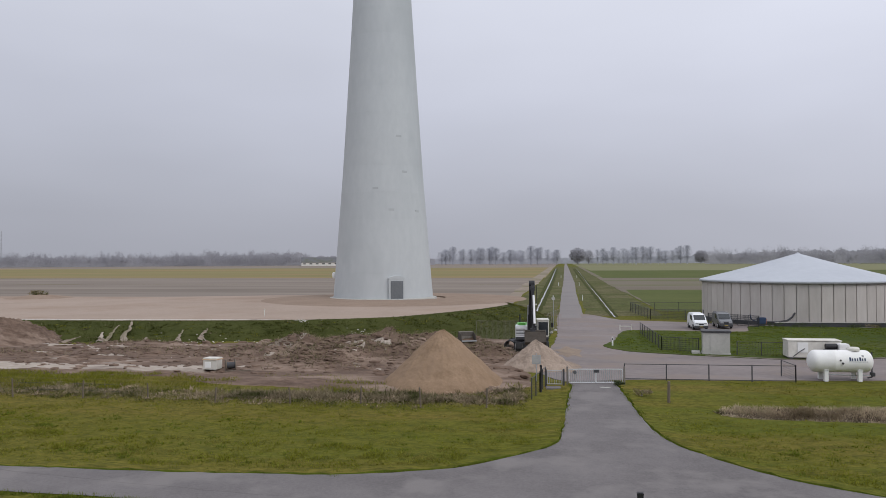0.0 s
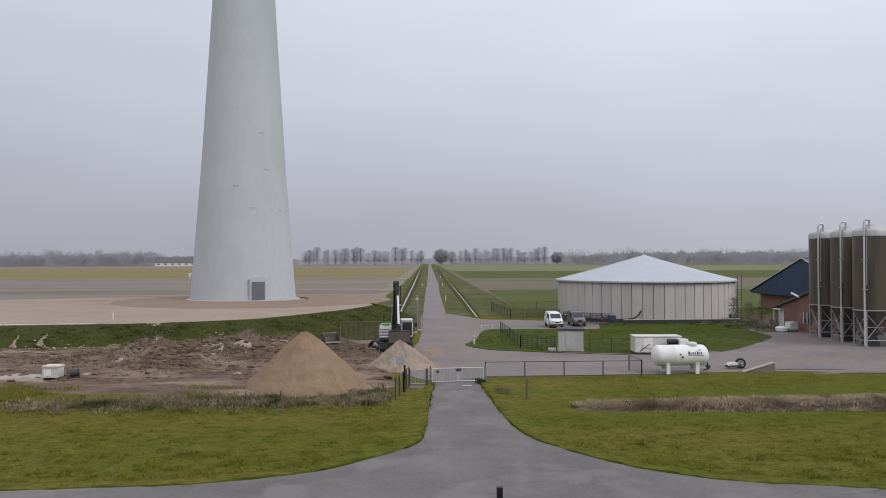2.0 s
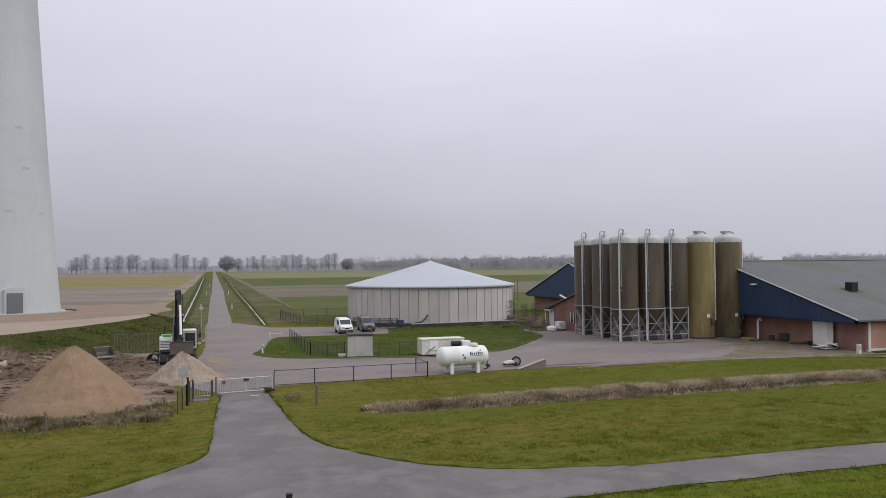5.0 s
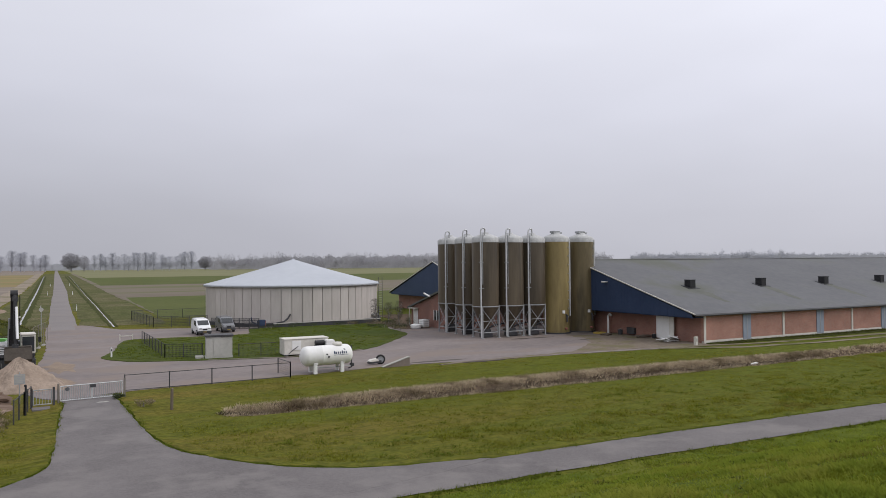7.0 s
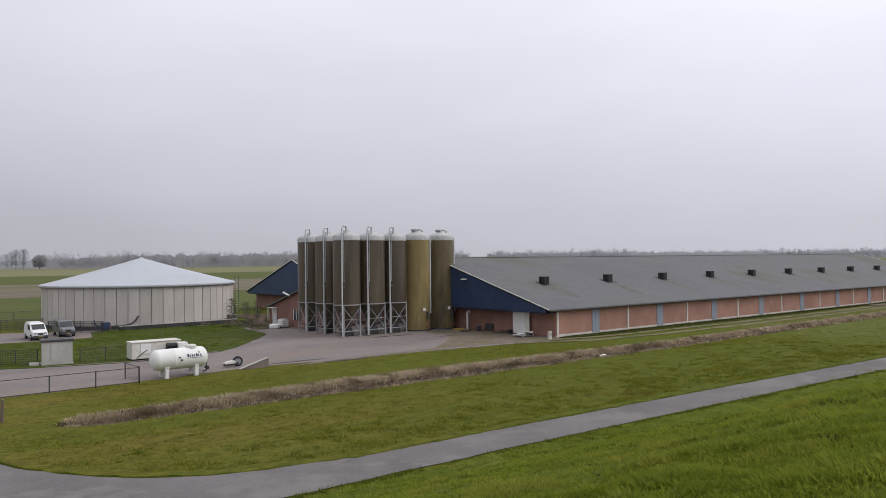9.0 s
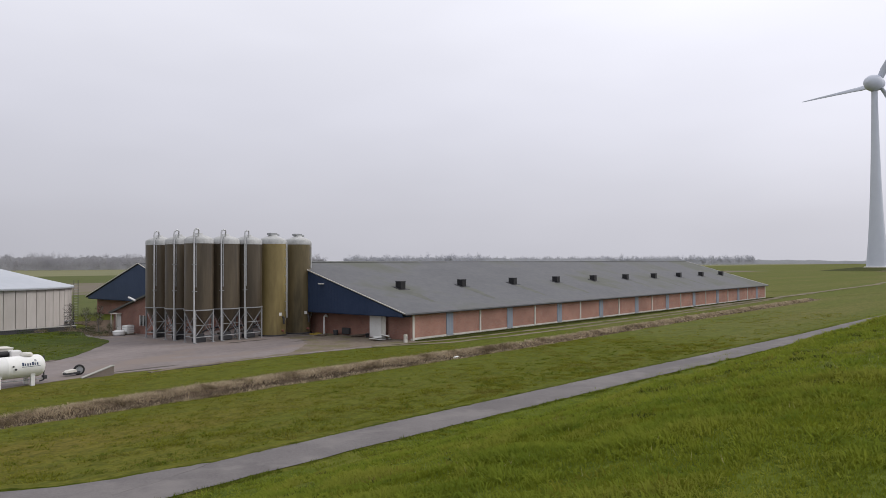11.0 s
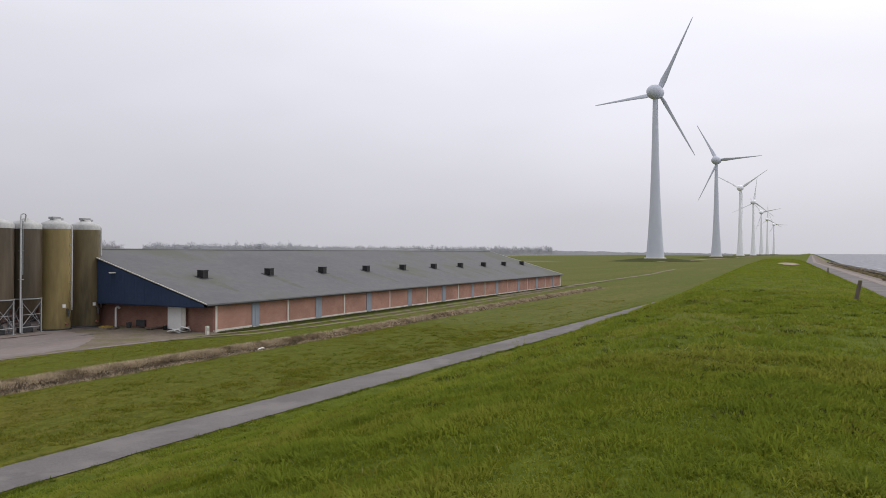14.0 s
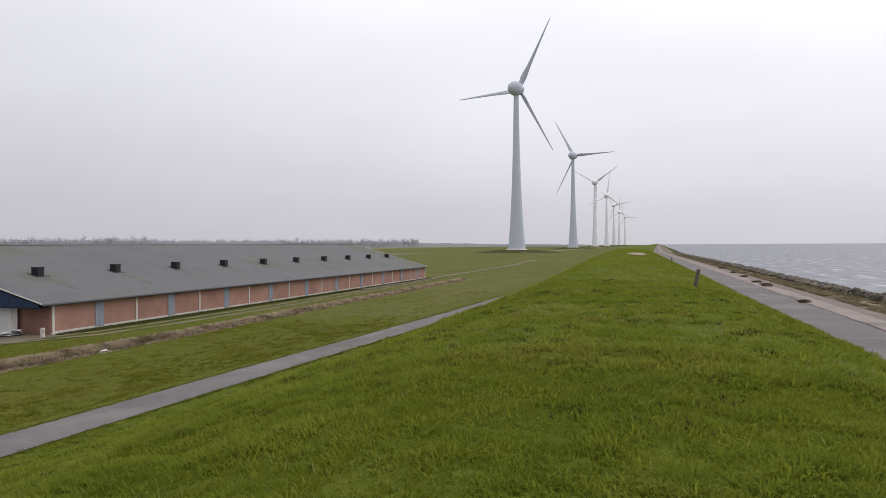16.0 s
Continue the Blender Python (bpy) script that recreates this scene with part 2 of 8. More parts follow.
    # bluish twigs, paler far twigs and bark: haze put into the colour
    "twig": material("haze_grey_twigs", (0.25, 0.25, 0.275), (0.33, 0.33, 0.355), 0.02, 0.15, 0.95, bump=0.0, spec=0.0, thin=0.5),
    "twig_haze": material("haze_tinted_twigs", (0.35, 0.35, 0.38), (0.44, 0.435, 0.46), 0.02, 0.15, 0.95, bump=0.0, spec=0.0, thin=0.5),
    "bark_haze": material("haze_tinted_bark", (0.20, 0.198, 0.215), (0.27, 0.265, 0.28), 0.5, 3.0, 0.95, bump=0.0, spec=0.0),
    "stain": material("oily_stain", (0.05, 0.042, 0.037), (0.11, 0.094, 0.083), 0.8, 4.0, 0.85, bump=0.3, spec=0.2),
    "door_grey": material("grey_door_paint", (0.135, 0.148, 0.158), (0.175, 0.188, 0.198), 1.0, 6.0, 0.6, bump=0.05),
    "sapling_twig": material("sapling_twigs", (0.04, 0.036, 0.028), (0.08, 0.072, 0.055), 1.0, 6.0, 0.95, bump=0.0, spec=0.0),
    "shrub": material("evergreen_shrub", (0.03, 0.045, 0.018), (0.07, 0.085, 0.035), 1.0, 6.0, 0.95, bump=0.3),
    "rubber": material("rubber", (0.015, 0.015, 0.016), (0.035, 0.034, 0.033), 2.0, 10.0, 0.85, bump=0.1),
    "lime": material("machine_green_paint", (0.10, 0.36, 0.06), (0.15, 0.44, 0.09), 1.0, 6.0, 0.45, bump=0.02),
    "stone": material("basalt_stone", (0.026, 0.023, 0.020), (0.115, 0.098, 0.078), 1.2, 4.0, 0.9, bump=0.6, own=0.5, isle=0.5, c3=(0.10, 0.086, 0.056), patch=0.6),
    "rubble": material("pale_rubble", (0.45, 0.42, 0.38), (0.62, 0.59, 0.55), 1.0, 5.0, 0.9, bump=0.4),
    "seabrick": material("paving_brick", (0.185, 0.158, 0.145), (0.31, 0.262, 0.24), 0.9, 6.0, 0.9, bump=0.5, c3=(0.17, 0.150, 0.136), patch=0.6),
    "verge": material("gravel_verge", (0.135, 0.102, 0.072), (0.235, 0.188, 0.138), 0.5, 4.0, 0.95, bump=1.0, c3=(0.09, 0.078, 0.04), patch=0.5),
    "track": material("sandy_track", (0.135, 0.112, 0.074), (0.215, 0.182, 0.128), 0.5, 3.0, 0.95, bump=0.6, c3=(0.085, 0.085, 0.028), patch=0.4),
    "red": material("red_tile", (0.22, 0.085, 0.07), (0.30, 0.125, 0.10), 0.2, 2.0, 0.85, bump=0.1),
    "steel": material("muddy_steel", (0.13, 0.115, 0.10), (0.22, 0.20, 0.18), 1.5, 7.0, 0.8, bump=0.2),
    "yellow": material("yellow_paint", (0.34, 0.245, 0.06), (0.46, 0.34, 0.09), 1.0, 5.0, 0.6, bump=0.05),
    "orange": material("orange_lid", (0.55, 0.33, 0.16), (0.62, 0.40, 0.22), 1.0, 5.0, 0.7, bump=0.05),
    "paint_grey": material("van_grey_paint", (0.10, 0.105, 0.115), (0.14, 0.145, 0.155), 1.0, 6.0, 0.35, metal=0.3, bump=0.0, coat=0.5),
    "paint_white": material("van_white_paint", (0.72, 0.73, 0.74), (0.79, 0.80, 0.80), 1.0, 6.0, 0.35, bump=0.0, coat=0.5),
    "glass": material("dark_window_glass", (0.02, 0.024, 0.028), (0.035, 0.04, 0.045), 1.0, 6.0, 0.08, bump=0.0, spec=0.6),
    "blade_green": material("grass_blade", (0.116, 0.168, 0.020), (0.260, 0.290, 0.036), 0.8, 2.2, 0.8, bump=0.0, c3=(0.235, 0.25, 0.040), patch=0.4, spec=0.03, isle=0.08, thin=0.5),
    "blade_turf": material("short_turf_blade", (0.118, 0.152, 0.015), (0.200, 0.222, 0.024), 0.9, 2.8, 0.8, bump=0.0, spec=0.02, isle=0.06, thin=0.6),
    "blade_low": material("low_grass", (0.080, 0.116, 0.014), (0.165, 0.19, 0.028), 0.9, 2.8, 0.8, bump=0.0, spec=0.05, isle=0.2, thin=0.4),
    "straw": material("straw_blade", (0.30, 0.29, 0.10), (0.45, 0.43, 0.20), 1.0, 5.0, 0.8, bump=0.0, spec=0.05, isle=0.3, thin=0.5),
    "steel_dark": material("earthy_steel", (0.055, 0.047, 0.040), (0.11, 0.095, 0.08), 1.5, 7.0, 0.8, bump=0.2),
    # dead reed, darkened so that its colour holds the ditch's shade
    "dead_reed": material("shade_dark_reed", (0.060, 0.046, 0.034), (0.205, 0.162, 0.122), 1.0, 5.0, 0.95, bump=0.0, spec=0.05, isle=0.35, thin=0.3, c3=(0.045, 0.036, 0.027), patch=0.6),
    "bramble": material("dead_stalks", (0.135, 0.110, 0.066), (0.33, 0.275, 0.175), 0.8, 5.0, 0.95, bump=0.0, spec=0.05, isle=0.35, thin=0.35, c3=(0.080, 0.085, 0.032), patch=0.5),
    "blade_slope": material("slope_blade", (0.045, 0.055, 0.012), (0.09, 0.098, 0.028), 0.5, 4.0, 0.85, bump=0.0, spec=0.05, isle=0.3, thin=0.5),
    "blade_lawn": material("lawn_blade", (0.12, 0.138, 0.014), (0.225, 0.22, 0.032), 0.9, 5.0, 0.85, bump=0.0, spec=0.05, isle=0.25, thin=0.5, c3=(0.205, 0.185, 0.045), patch=0.3),
}


def turf_material(name, dark_, mid, dry, lush, stretch=(0.45, 1, 1), wide=0.11, clump=1.1, fine=7.0, dry_at=0.5, bump=1.0, drift=None):
    """Mown grass: wide dry and lush areas, clumps about a metre long, and random dark flecks painted for the shade
    between the blades.
    """
    m = bpy.data.materials.new(name)
    m.use_nodes = True
    n, l = m.node_tree.nodes, m.node_tree.links
    b = n["Principled BSDF"]
    b.inputs["Roughness"].default_value, b.inputs["Specular IOR Level"].default_value = 0.95, 0.05
    geo = n.new("ShaderNodeNewGeometry")
    mp = n.new("ShaderNodeMapping")
    mp.inputs["Scale"].default_value = stretch
    l.new(geo.outputs["Position"], mp.inputs[0])

    long_ = n.new("ShaderNodeMapping")
    long_.inputs["Scale"].default_value = (stretch[0] * 0.45, stretch[1] * 1.5, 1)
    l.new(geo.outputs["Position"], long_.inputs[0])

    def layer(scale, detail, lo, hi, seed):
        t = n.new("ShaderNodeTexNoise")
        t.inputs["Scale"].default_value, t.inputs["Detail"].default_value, t.inputs["Roughness"].default_value = scale, detail, 0.65
        off = n.new("ShaderNodeVectorMath")
        off.inputs[1].default_value = (seed, seed * 2.3, 0)
        l.new((long_ if scale < 0.4 else mp).outputs[0], off.inputs[0])
        l.new(off.outputs[0], t.inputs["Vector"])
        q = n.new("ShaderNodeMapRange")
        q.inputs["From Min"].default_value, q.inputs["From Max"].default_value = lo, hi
        l.new(t.outputs[0], q.inputs["Value"])
        return t, q.outputs[0]

    def blend(fac, a, c):
        x = n.new("ShaderNodeMix")
        x.data_type = "RGBA"
        l.new(fac, x.inputs[0])
        if isinstance(a, tuple):
            x.inputs[6].default_value = (*a, 1)
        else:
            l.new(a, x.inputs[6])
        x.inputs[7].default_value = (*c, 1)
        return x.outputs[2]

    def times(a, c):
        x = n.new("ShaderNodeMath")
        x.operation, x.use_clamp = "MULTIPLY", True
        l.new(a, x.inputs[0])
        if isinstance(c, float):
            x.inputs[1].default_value = c
        else:
            l.new(c, x.inputs[1])
        return x.outputs[0]

    _, f_wide = layer(wide, 4, dry_at - 0.09, dry_at + 0.12, 3.0)
    _, f_lush = layer(wide * 1.7, 4, 0.5, 0.66, 11.0)
    t_c, f_clump = layer(clump, 6, 0.46, 0.62, 5.0)
    t_f, f_fine = layer(fine, 5, 0.42, 0.66, 8.0)
    col = blend(f_wide, mid, dry)
    col = blend(times(f_lush, 0.7), col, lush)
    if drift:
        sep = n.new("ShaderNodeSeparateXYZ")
        l.new(geo.outputs["Position"], sep.inputs[0])
        for x0_, x1_, goal, much in ((drift[0], drift[0] - 30, dry, 0.5), (drift[1], drift[1] + 30, lush, 0.75)):
            q = n.new("ShaderNodeMapRange")
            q.inputs["From Min"].default_value, q.inputs["From Max"].default_value = x0_, x1_
            l.new(sep.outputs["X"], q.inputs["Value"])
            col = blend(times(q.outputs[0], much), col, goal)
    col = blend(times(f_clump, 0.42), col, dark_)
    col = blend(times(f_fine, 0.68), col, dark_)
    l.new(col, b.inputs["Base Color"])
    b1, b2 = n.new("ShaderNodeBump"), n.new("ShaderNodeBump")
    b1.inputs["Strength"].default_value, b1.inputs["Distance"].default_value = bump, 0.12
    b2.inputs["Strength"].default_value, b2.inputs["Distance"].default_value = bump, 0.04
    l.new(t_c.outputs[0], b1.inputs["Height"])
    l.new(t_f.outputs[0], b2.inputs["Height"])
    l.new(b1.outputs[0], b2.inputs["Normal"])
    l.new(b2.outputs[0], b.inputs["Normal"])
    return m


M["lawn"] = turf_material("lawn_grass", (0.035, 0.042, 0.008), (0.128, 0.131, 0.019), (0.182, 0.142, 0.034), (0.112, 0.133, 0.018), clump=1.9, fine=8.0, dry_at=0.54, drift=(2.0, 6.0))
M["field_mead"] = turf_material("meadow_grass", (0.060, 0.070, 0.016), (0.118, 0.130, 0.030), (0.160, 0.145, 0.050), (0.105, 0.130, 0.026), wide=0.05, clump=0.8, fine=3.0, dry_at=0.55)
M["lawn_green"] = turf_material("green_lawn", (0.030, 0.046, 0.010), (0.075, 0.095, 0.022), (0.105, 0.110, 0.032), (0.062, 0.095, 0.018), stretch=(0.7, 1, 1), dry_at=0.56)
M["roadside"] = turf_material("roadside_grass", (0.040, 0.048, 0.016), (0.094, 0.102, 0.036), (0.165, 0.140, 0.082), (0.078, 0.098, 0.024), stretch=(1, 0.5, 1), wide=0.1, clump=0.5, fine=3.0)


def brick_material(name, light, dark_, joint):
    m = bpy.data.materials.new(name)
    m.use_nodes = True
    n, l = m.node_tree.nodes, m.node_tree.links
    b = n["Principled BSDF"]
    b.inputs["Roughness"].default_value = 0.9
    geo = n.new("ShaderNodeNewGeometry")
    sx = n.new("ShaderNodeSeparateXYZ")
    l.new(geo.outputs["Position"], sx.inputs[0])
    sm = n.new("ShaderNodeMath")
    l.new(sx.outputs[0], sm.inputs[0])
    l.new(sx.outputs[1], sm.inputs[1])
    cx = n.new("ShaderNodeCombineXYZ")
    l.new(sm.outputs[0], cx.inputs[0])
    l.new(sx.outputs[2], cx.inputs[1])
    br = n.new("ShaderNodeTexBrick")
    br.inputs["Scale"].default_value = 1.0
    br.inputs["Brick Width"].default_value, br.inputs["Row Height"].default_value, br.inputs["Mortar Size"].default_value = 0.22, 0.062, 0.006
    br.inputs["Color1"].default_value, br.inputs["Color2"].default_value, br.inputs["Mortar"].default_value = (*light, 1), (*dark_, 1), (*joint, 1)
    l.new(cx.outputs[0], br.inputs["Vector"])
    no = n.new("ShaderNodeTexNoise")
    no.inputs["Scale"].default_value, no.inputs["Detail"].default_value = 0.6, 6
    l.new(geo.outputs["Position"], no.inputs["Vector"])
    mr = n.new("ShaderNodeMapRange")
    for k, v in (("From Min", 0.3), ("From Max", 0.7), ("To Min", 0.8), ("To Max", 1.15)):
        mr.inputs[k].default_value = v
    l.new(no.outputs[0], mr.inputs["Value"])
    hs = n.new("ShaderNodeHueSaturation")
    l.new(mr.outputs[0], hs.inputs["Value"])
    l.new(br.outputs[0], hs.inputs["Color"])
    l.new(hs.outputs[0], b.inputs["Base Color"])
    bp = n.new("ShaderNodeBump")
    bp.inputs["Strength"].default_value, bp.inputs["Distance"].default_value = 0.4, 0.01
    l.new(br.outputs["Fac"], bp.inputs["Height"])
    bp.invert = True
    l.new(bp.outputs[0], b.inputs["Normal"])
    return m


M["brick"] = brick_material("red_brickwork", (0.395, 0.192, 0.138), (0.335, 0.155, 0.112), (0.39, 0.32, 0.285))
# darker copies of the red brick: shade on gables and annex put into colour
M["brick_shaded"] = brick_material("shaded_gable_brickwork", (0.325, 0.152, 0.112), (0.265, 0.120, 0.090), (0.29, 0.235, 0.205))
M["brick_brown_shaded"] = brick_material("brown_shaded_brickwork", (0.27, 0.128, 0.096), (0.205, 0.095, 0.075), (0.24, 0.19, 0.165))


def water_material(name, scale, strength, colour, rough, foam):
    m = bpy.data.materials.new(name)
    m.use_nodes = True
    n, l = m.node_tree.nodes, m.node_tree.links
    b = n["Principled BSDF"]
    b.inputs["Roughness"].default_value = rough
    b.inputs["IOR"].default_value = 1.33
    geo = n.new("ShaderNodeNewGeometry")
    mp = n.new("ShaderNodeMapping")
    mp.inputs["Scale"].default_value = (0.35, 1, 1)
    l.new(geo.outputs["Position"], mp.inputs[0])
    no = n.new("ShaderNodeTexNoise")
    no.inputs["Scale"].default_value, no.inputs["Detail"].default_value = scale, 6
    l.new(mp.outputs[0], no.inputs["Vector"])
    ramp = n.new("ShaderNodeValToRGB")
    ramp.color_ramp.elements[0].position, ramp.color_ramp.elements[0].color = 0.35, (*[c * 0.7 for c in colour], 1)
    ramp.color_ramp.elements[1].position, ramp.color_ramp.elements[1].color = 0.62, (*[c * 1.15 for c in colour], 1)
    if foam:
        e = ramp.color_ramp.elements.new(0.72)
        e.color = (0.42, 0.42, 0.44, 1)
    l.new(no.outputs[0], ramp.inputs[0])
    l.new(ramp.outputs[0], b.inputs["Base Color"])
    bp = n.new("ShaderNodeBump")
    bp.inputs["Strength"].default_value, bp.inputs["Distance"].default_value = strength, 0.4
    l.new(no.outputs[0], bp.inputs["Height"])
    l.new(bp.outputs[0], b.inputs["Normal"])
    return m


M["lake"] = water_material("lake_water", 0.5, 1.0, (0.17, 0.18, 0.21), 0.5, True)
# ditch water's pale base colour stands for the sky it reflects
M["still_water"] = water_material("ditch_water", 0.4, 0.02, (0.48, 0.48, 0.47), 0.06, False)


# ---------- mesh helpers ----------
def part(name, bm, mat, parent=None, label="", smooth=False):
    me = bpy.data.meshes.new(name)
    bm.to_mesh(me)
    bm.free()
    me.materials.append(M[mat])
    if smooth:
        me.polygons.foreach_set("use_smooth", [True] * len(me.polygons))
    ob = new(name, me)
    if parent is not None:
        ob.parent = parent
    if label:
        ob["label"] = label
    return ob


def thing(name, x, y, z=0.0, turn=0.0, label="", category="", group="", kind=""):
    ob = new(name)
    ob.empty_display_size = 0.2
    ob.matrix_basis = pose(x, y, z, 0, 0, turn)
    return tagged(ob, label, category, group, kind)


def raw(name, verts, faces, mat, parent=None, smooth=False):
    me = bpy.data.meshes.new(name)
    me.from_pydata(verts, [], faces)
    me.update()
    me.materials.append(M[mat])
    if smooth:
        me.polygons.foreach_set("use_smooth", [True] * len(me.polygons))
    ob = new(name, me)
    if parent is not None:
        ob.parent = parent
    return ob


def box(x0, y0, z0, x1, y1, z1, bevel=0.0, bm=None):
    b = bmesh.new()
    v = bmesh.ops.create_cube(b, size=1.0)["verts"]
    for p in v:
        p.co = Vector(((x0 + x1) / 2 + p.co.x * (x1 - x0), (y0 + y1) / 2 + p.co.y * (y1 - y0), (z0 + z1) / 2 + p.co.z * (z1 - z0)))
    if bevel:
        bmesh.ops.bevel(b, geom=b.edges[:], offset=bevel, segments=2, affect="EDGES")
    return join(bm, b)


def join(bm, b):
    if bm is None:
        return b
    me = bpy.data.meshes.new("tmp")
    b.to_mesh(me)
    b.free()
    bm.from_mesh(me)
    bpy.data.meshes.remove(me)
    return bm


def tube(p0, p1, r0, r1=None, n=10, bm=None):
    b = bmesh.new()
    p0, p1 = Vector(p0), Vector(p1)
    r1 = r0 if r1 is None else r1
    q = (p1 - p0).to_track_quat("Z", "Y")
    a, c = [], []
    for i in range(n):
        d = Vector((math.cos(i * math.tau / n), math.sin(i * math.tau / n), 0))
        a.append(b.verts.new(p0 + q @ (d * r0)))
        c.append(b.verts.new(p1 + q @ (d * r1)))
    for i in range(n):
        b.faces.new((a[i], a[(i + 1) % n], c[(i + 1) % n], c[i]))
    b.faces.new(a[::-1])
    b.faces.new(c)
    return join(bm, b)


def pipe(points, r, n=8, bm=None):
    b = bm
    for p, q in zip(points, points[1:]):
        b = tube(p, q, r, n=n, bm=b)
    return b


def lathe(profile, n=32, bm=None, axis="z"):
    """profile: (radius, height) rows."""
    b = bmesh.new()
    rings = []
    for r, h in profile:
        ring = []
        for i in range(n):
            a = i * math.tau / n
            c, s = math.cos(a) * max(r, 1e-4), math.sin(a) * max(r, 1e-4)
            ring.append(b.verts.new((c, s, h) if axis == "z" else (h, c, s)))
        rings.append(ring)
    for r0, r1 in zip(rings, rings[1:]):
        for i in range(n):
            b.faces.new((r0[i], r0[(i + 1) % n], r1[(i + 1) % n], r1[i]))
    bmesh.ops.recalc_face_normals(b, faces=b.faces[:])
    return join(bm, b)


def prism(outline, z0, z1, bm=None):
    """An upright prism on a plan outline."""
    b = bmesh.new()
    lo = [b.verts.new((x, y, z0)) for x, y in outline]
    hi = [b.verts.new((x, y, z1)) for x, y in outline]
    b.faces.new(lo[::-1])
    b.faces.new(hi)
    k = len(lo)
    for i in range(k):
        b.faces.new((lo[i], lo[(i + 1) % k], hi[(i + 1) % k], hi[i]))
    bmesh.ops.recalc_face_normals(b, faces=b.faces[:])
    return join(bm, b)


def slab(outline, axis, a0, a1, bm=None):
    """A flat plate with an outline in the plane across an axis, from a0 to a1 along it."""
    b = bmesh.new()
    put = {"x": lambda u, v, a: (a, u, v), "y": lambda u, v, a: (u, a, v)}[axis]
    lo = [b.verts.new(put(u, v, a0)) for u, v in outline]
    hi = [b.verts.new(put(u, v, a1)) for u, v in outline]
    b.faces.new(lo[::-1])
    b.faces.new(hi)
    k = len(lo)
    for i in range(k):
        b.faces.new((lo[i], lo[(i + 1) % k], hi[(i + 1) % k], hi[i]))
    bmesh.ops.recalc_face_normals(b, faces=b.faces[:])
    return join(bm, b)


# ---------- ground ----------
WATER = 2.45
TOE = 19.6


def shift(x):
    return 0.028 * np.clip(np.asarray(x, float) - 15, 0, 260)


def wave(x, y, s, seed=0.0):
    x, y = np.asarray(x, float), np.asarray(y, float)
    return (np.sin(x * s + 1.3 + seed) * np.cos(y * s * 1.27 + seed * 2.1) + 0.6 * np.sin(x * s * 2.3 + y * s * 1.9 + seed) + 0.35 * np.sin(x * s * 4.9 - y * s * 4.1 + 2 * seed)) / 1.95


_tab = np.random.RandomState(77).uniform(-1, 1, (256, 256))


def vnoise(x, y, size, octaves=3, seed=0):
    """Smooth lattice noise, about -1 to 1, with features of that size in metres."""
    x, y = np.asarray(x, float) / size + seed * 17.3, np.asarray(y, float) / size + seed * 9.1
    total, amp, norm = 0.0, 1.0, 0.0
    for _ in range(octaves):
        i, j = np.floor(x).astype(int), np.floor(y).astype(int)
        fx, fy = x - i, y - j
        fx, fy = fx * fx * (3 - 2 * fx), fy * fy * (3 - 2 * fy)
        a, b = _tab[i % 256, j % 256], _tab[(i + 1) % 256, j % 256]
        c, d = _tab[i % 256, (j + 1) % 256], _tab[(i + 1) % 256, (j + 1) % 256]
        total = total + amp * ((a * (1 - fx) + b * fx) * (1 - fy) + (c * (1 - fx) + d * fx) * fy)
        norm += amp
        amp, x, y = amp * 0.55, x * 2.03 + 5.2, y * 2.03 + 1.7
    return total / norm


def ditch_line(x):
    return np.interp(x, [0, 14, 25, 50, 80, 130, 200], [37.0, 36.6, 36.6, 36.2, 36.8, 37.6, 38.5])


def ground_z(x, y):
    x, y = np.asarray(x, float), np.asarray(y, float)
    s = shift(x)
    u = y - s
    sea = np.interp(u, [-60, -21, -17.2, -15.8, -13.8, -11, -9.6, -8.6, -6.0, -5.7, -3.6, -1.6, 0.0, 1.6], [0.6, 1.0, 2.3, 3.3, 3.6, 3.78, 3.95, 4.0, 4.0, 4.12, 5.0, 5.36, 5.43, 5.40])
    sh = np.interp(x, [-50, 8, 38, 73, 120, 192, 300], [1.9, 1.9, 3.8, 5.8, 7.8, 10.0, 12.5])
    foot_y = np.interp(x, [-50, 18, 40, 60, 80, 100, 140, 192, 300], [TOE, TOE, 16.9, 16.0, 16.2, 16.8, 18.6, 20.6, 23.0])
    w = (y - sh) / (foot_y - sh)
    land = np.interp(w, [0, 0.1, 0.25, 0.5, 0.75, 0.9, 1.0], [5.40, 4.98, 4.2, 2.72, 1.28, 0.42, 0.0])
    z = np.where(u < 1.6, sea, np.where(y < sh, 5.40, land))
    grassy = ((u > -5.6) & (y < TOE)) * np.interp(x, [35, 60], [1.0, 0.3])
    z = z + grassy * (0.10 * vnoise(x, y, 2.6, 2) + 0.085 * vnoise(x, y, 1.15, 2, 3))
    # ditch before the yard
    ditch_mid = ditch_line(x)
    ends = np.clip((x - 6.5) / 3.5, 0, 1) * np.clip((158 - x) / 12, 0, 1)
    z = z - ends * 0.6 * np.exp(-((y - ditch_mid) / 0.9) ** 2)
    z = z + ends * 0.10 * np.exp(-((y - ditch_mid - 1.0) / 0.6) ** 2)
    z = z + 0.03 * wave(x, y, 0.9, 2) * ((y > 24) & (y < 60) & (x < 150))
    return z


def grid_lines(marks):
    out = []
    for (a, b, step) in marks:
        out += list(np.arange(a, b, step))
    return sorted(set(round(v, 3) for v in out))


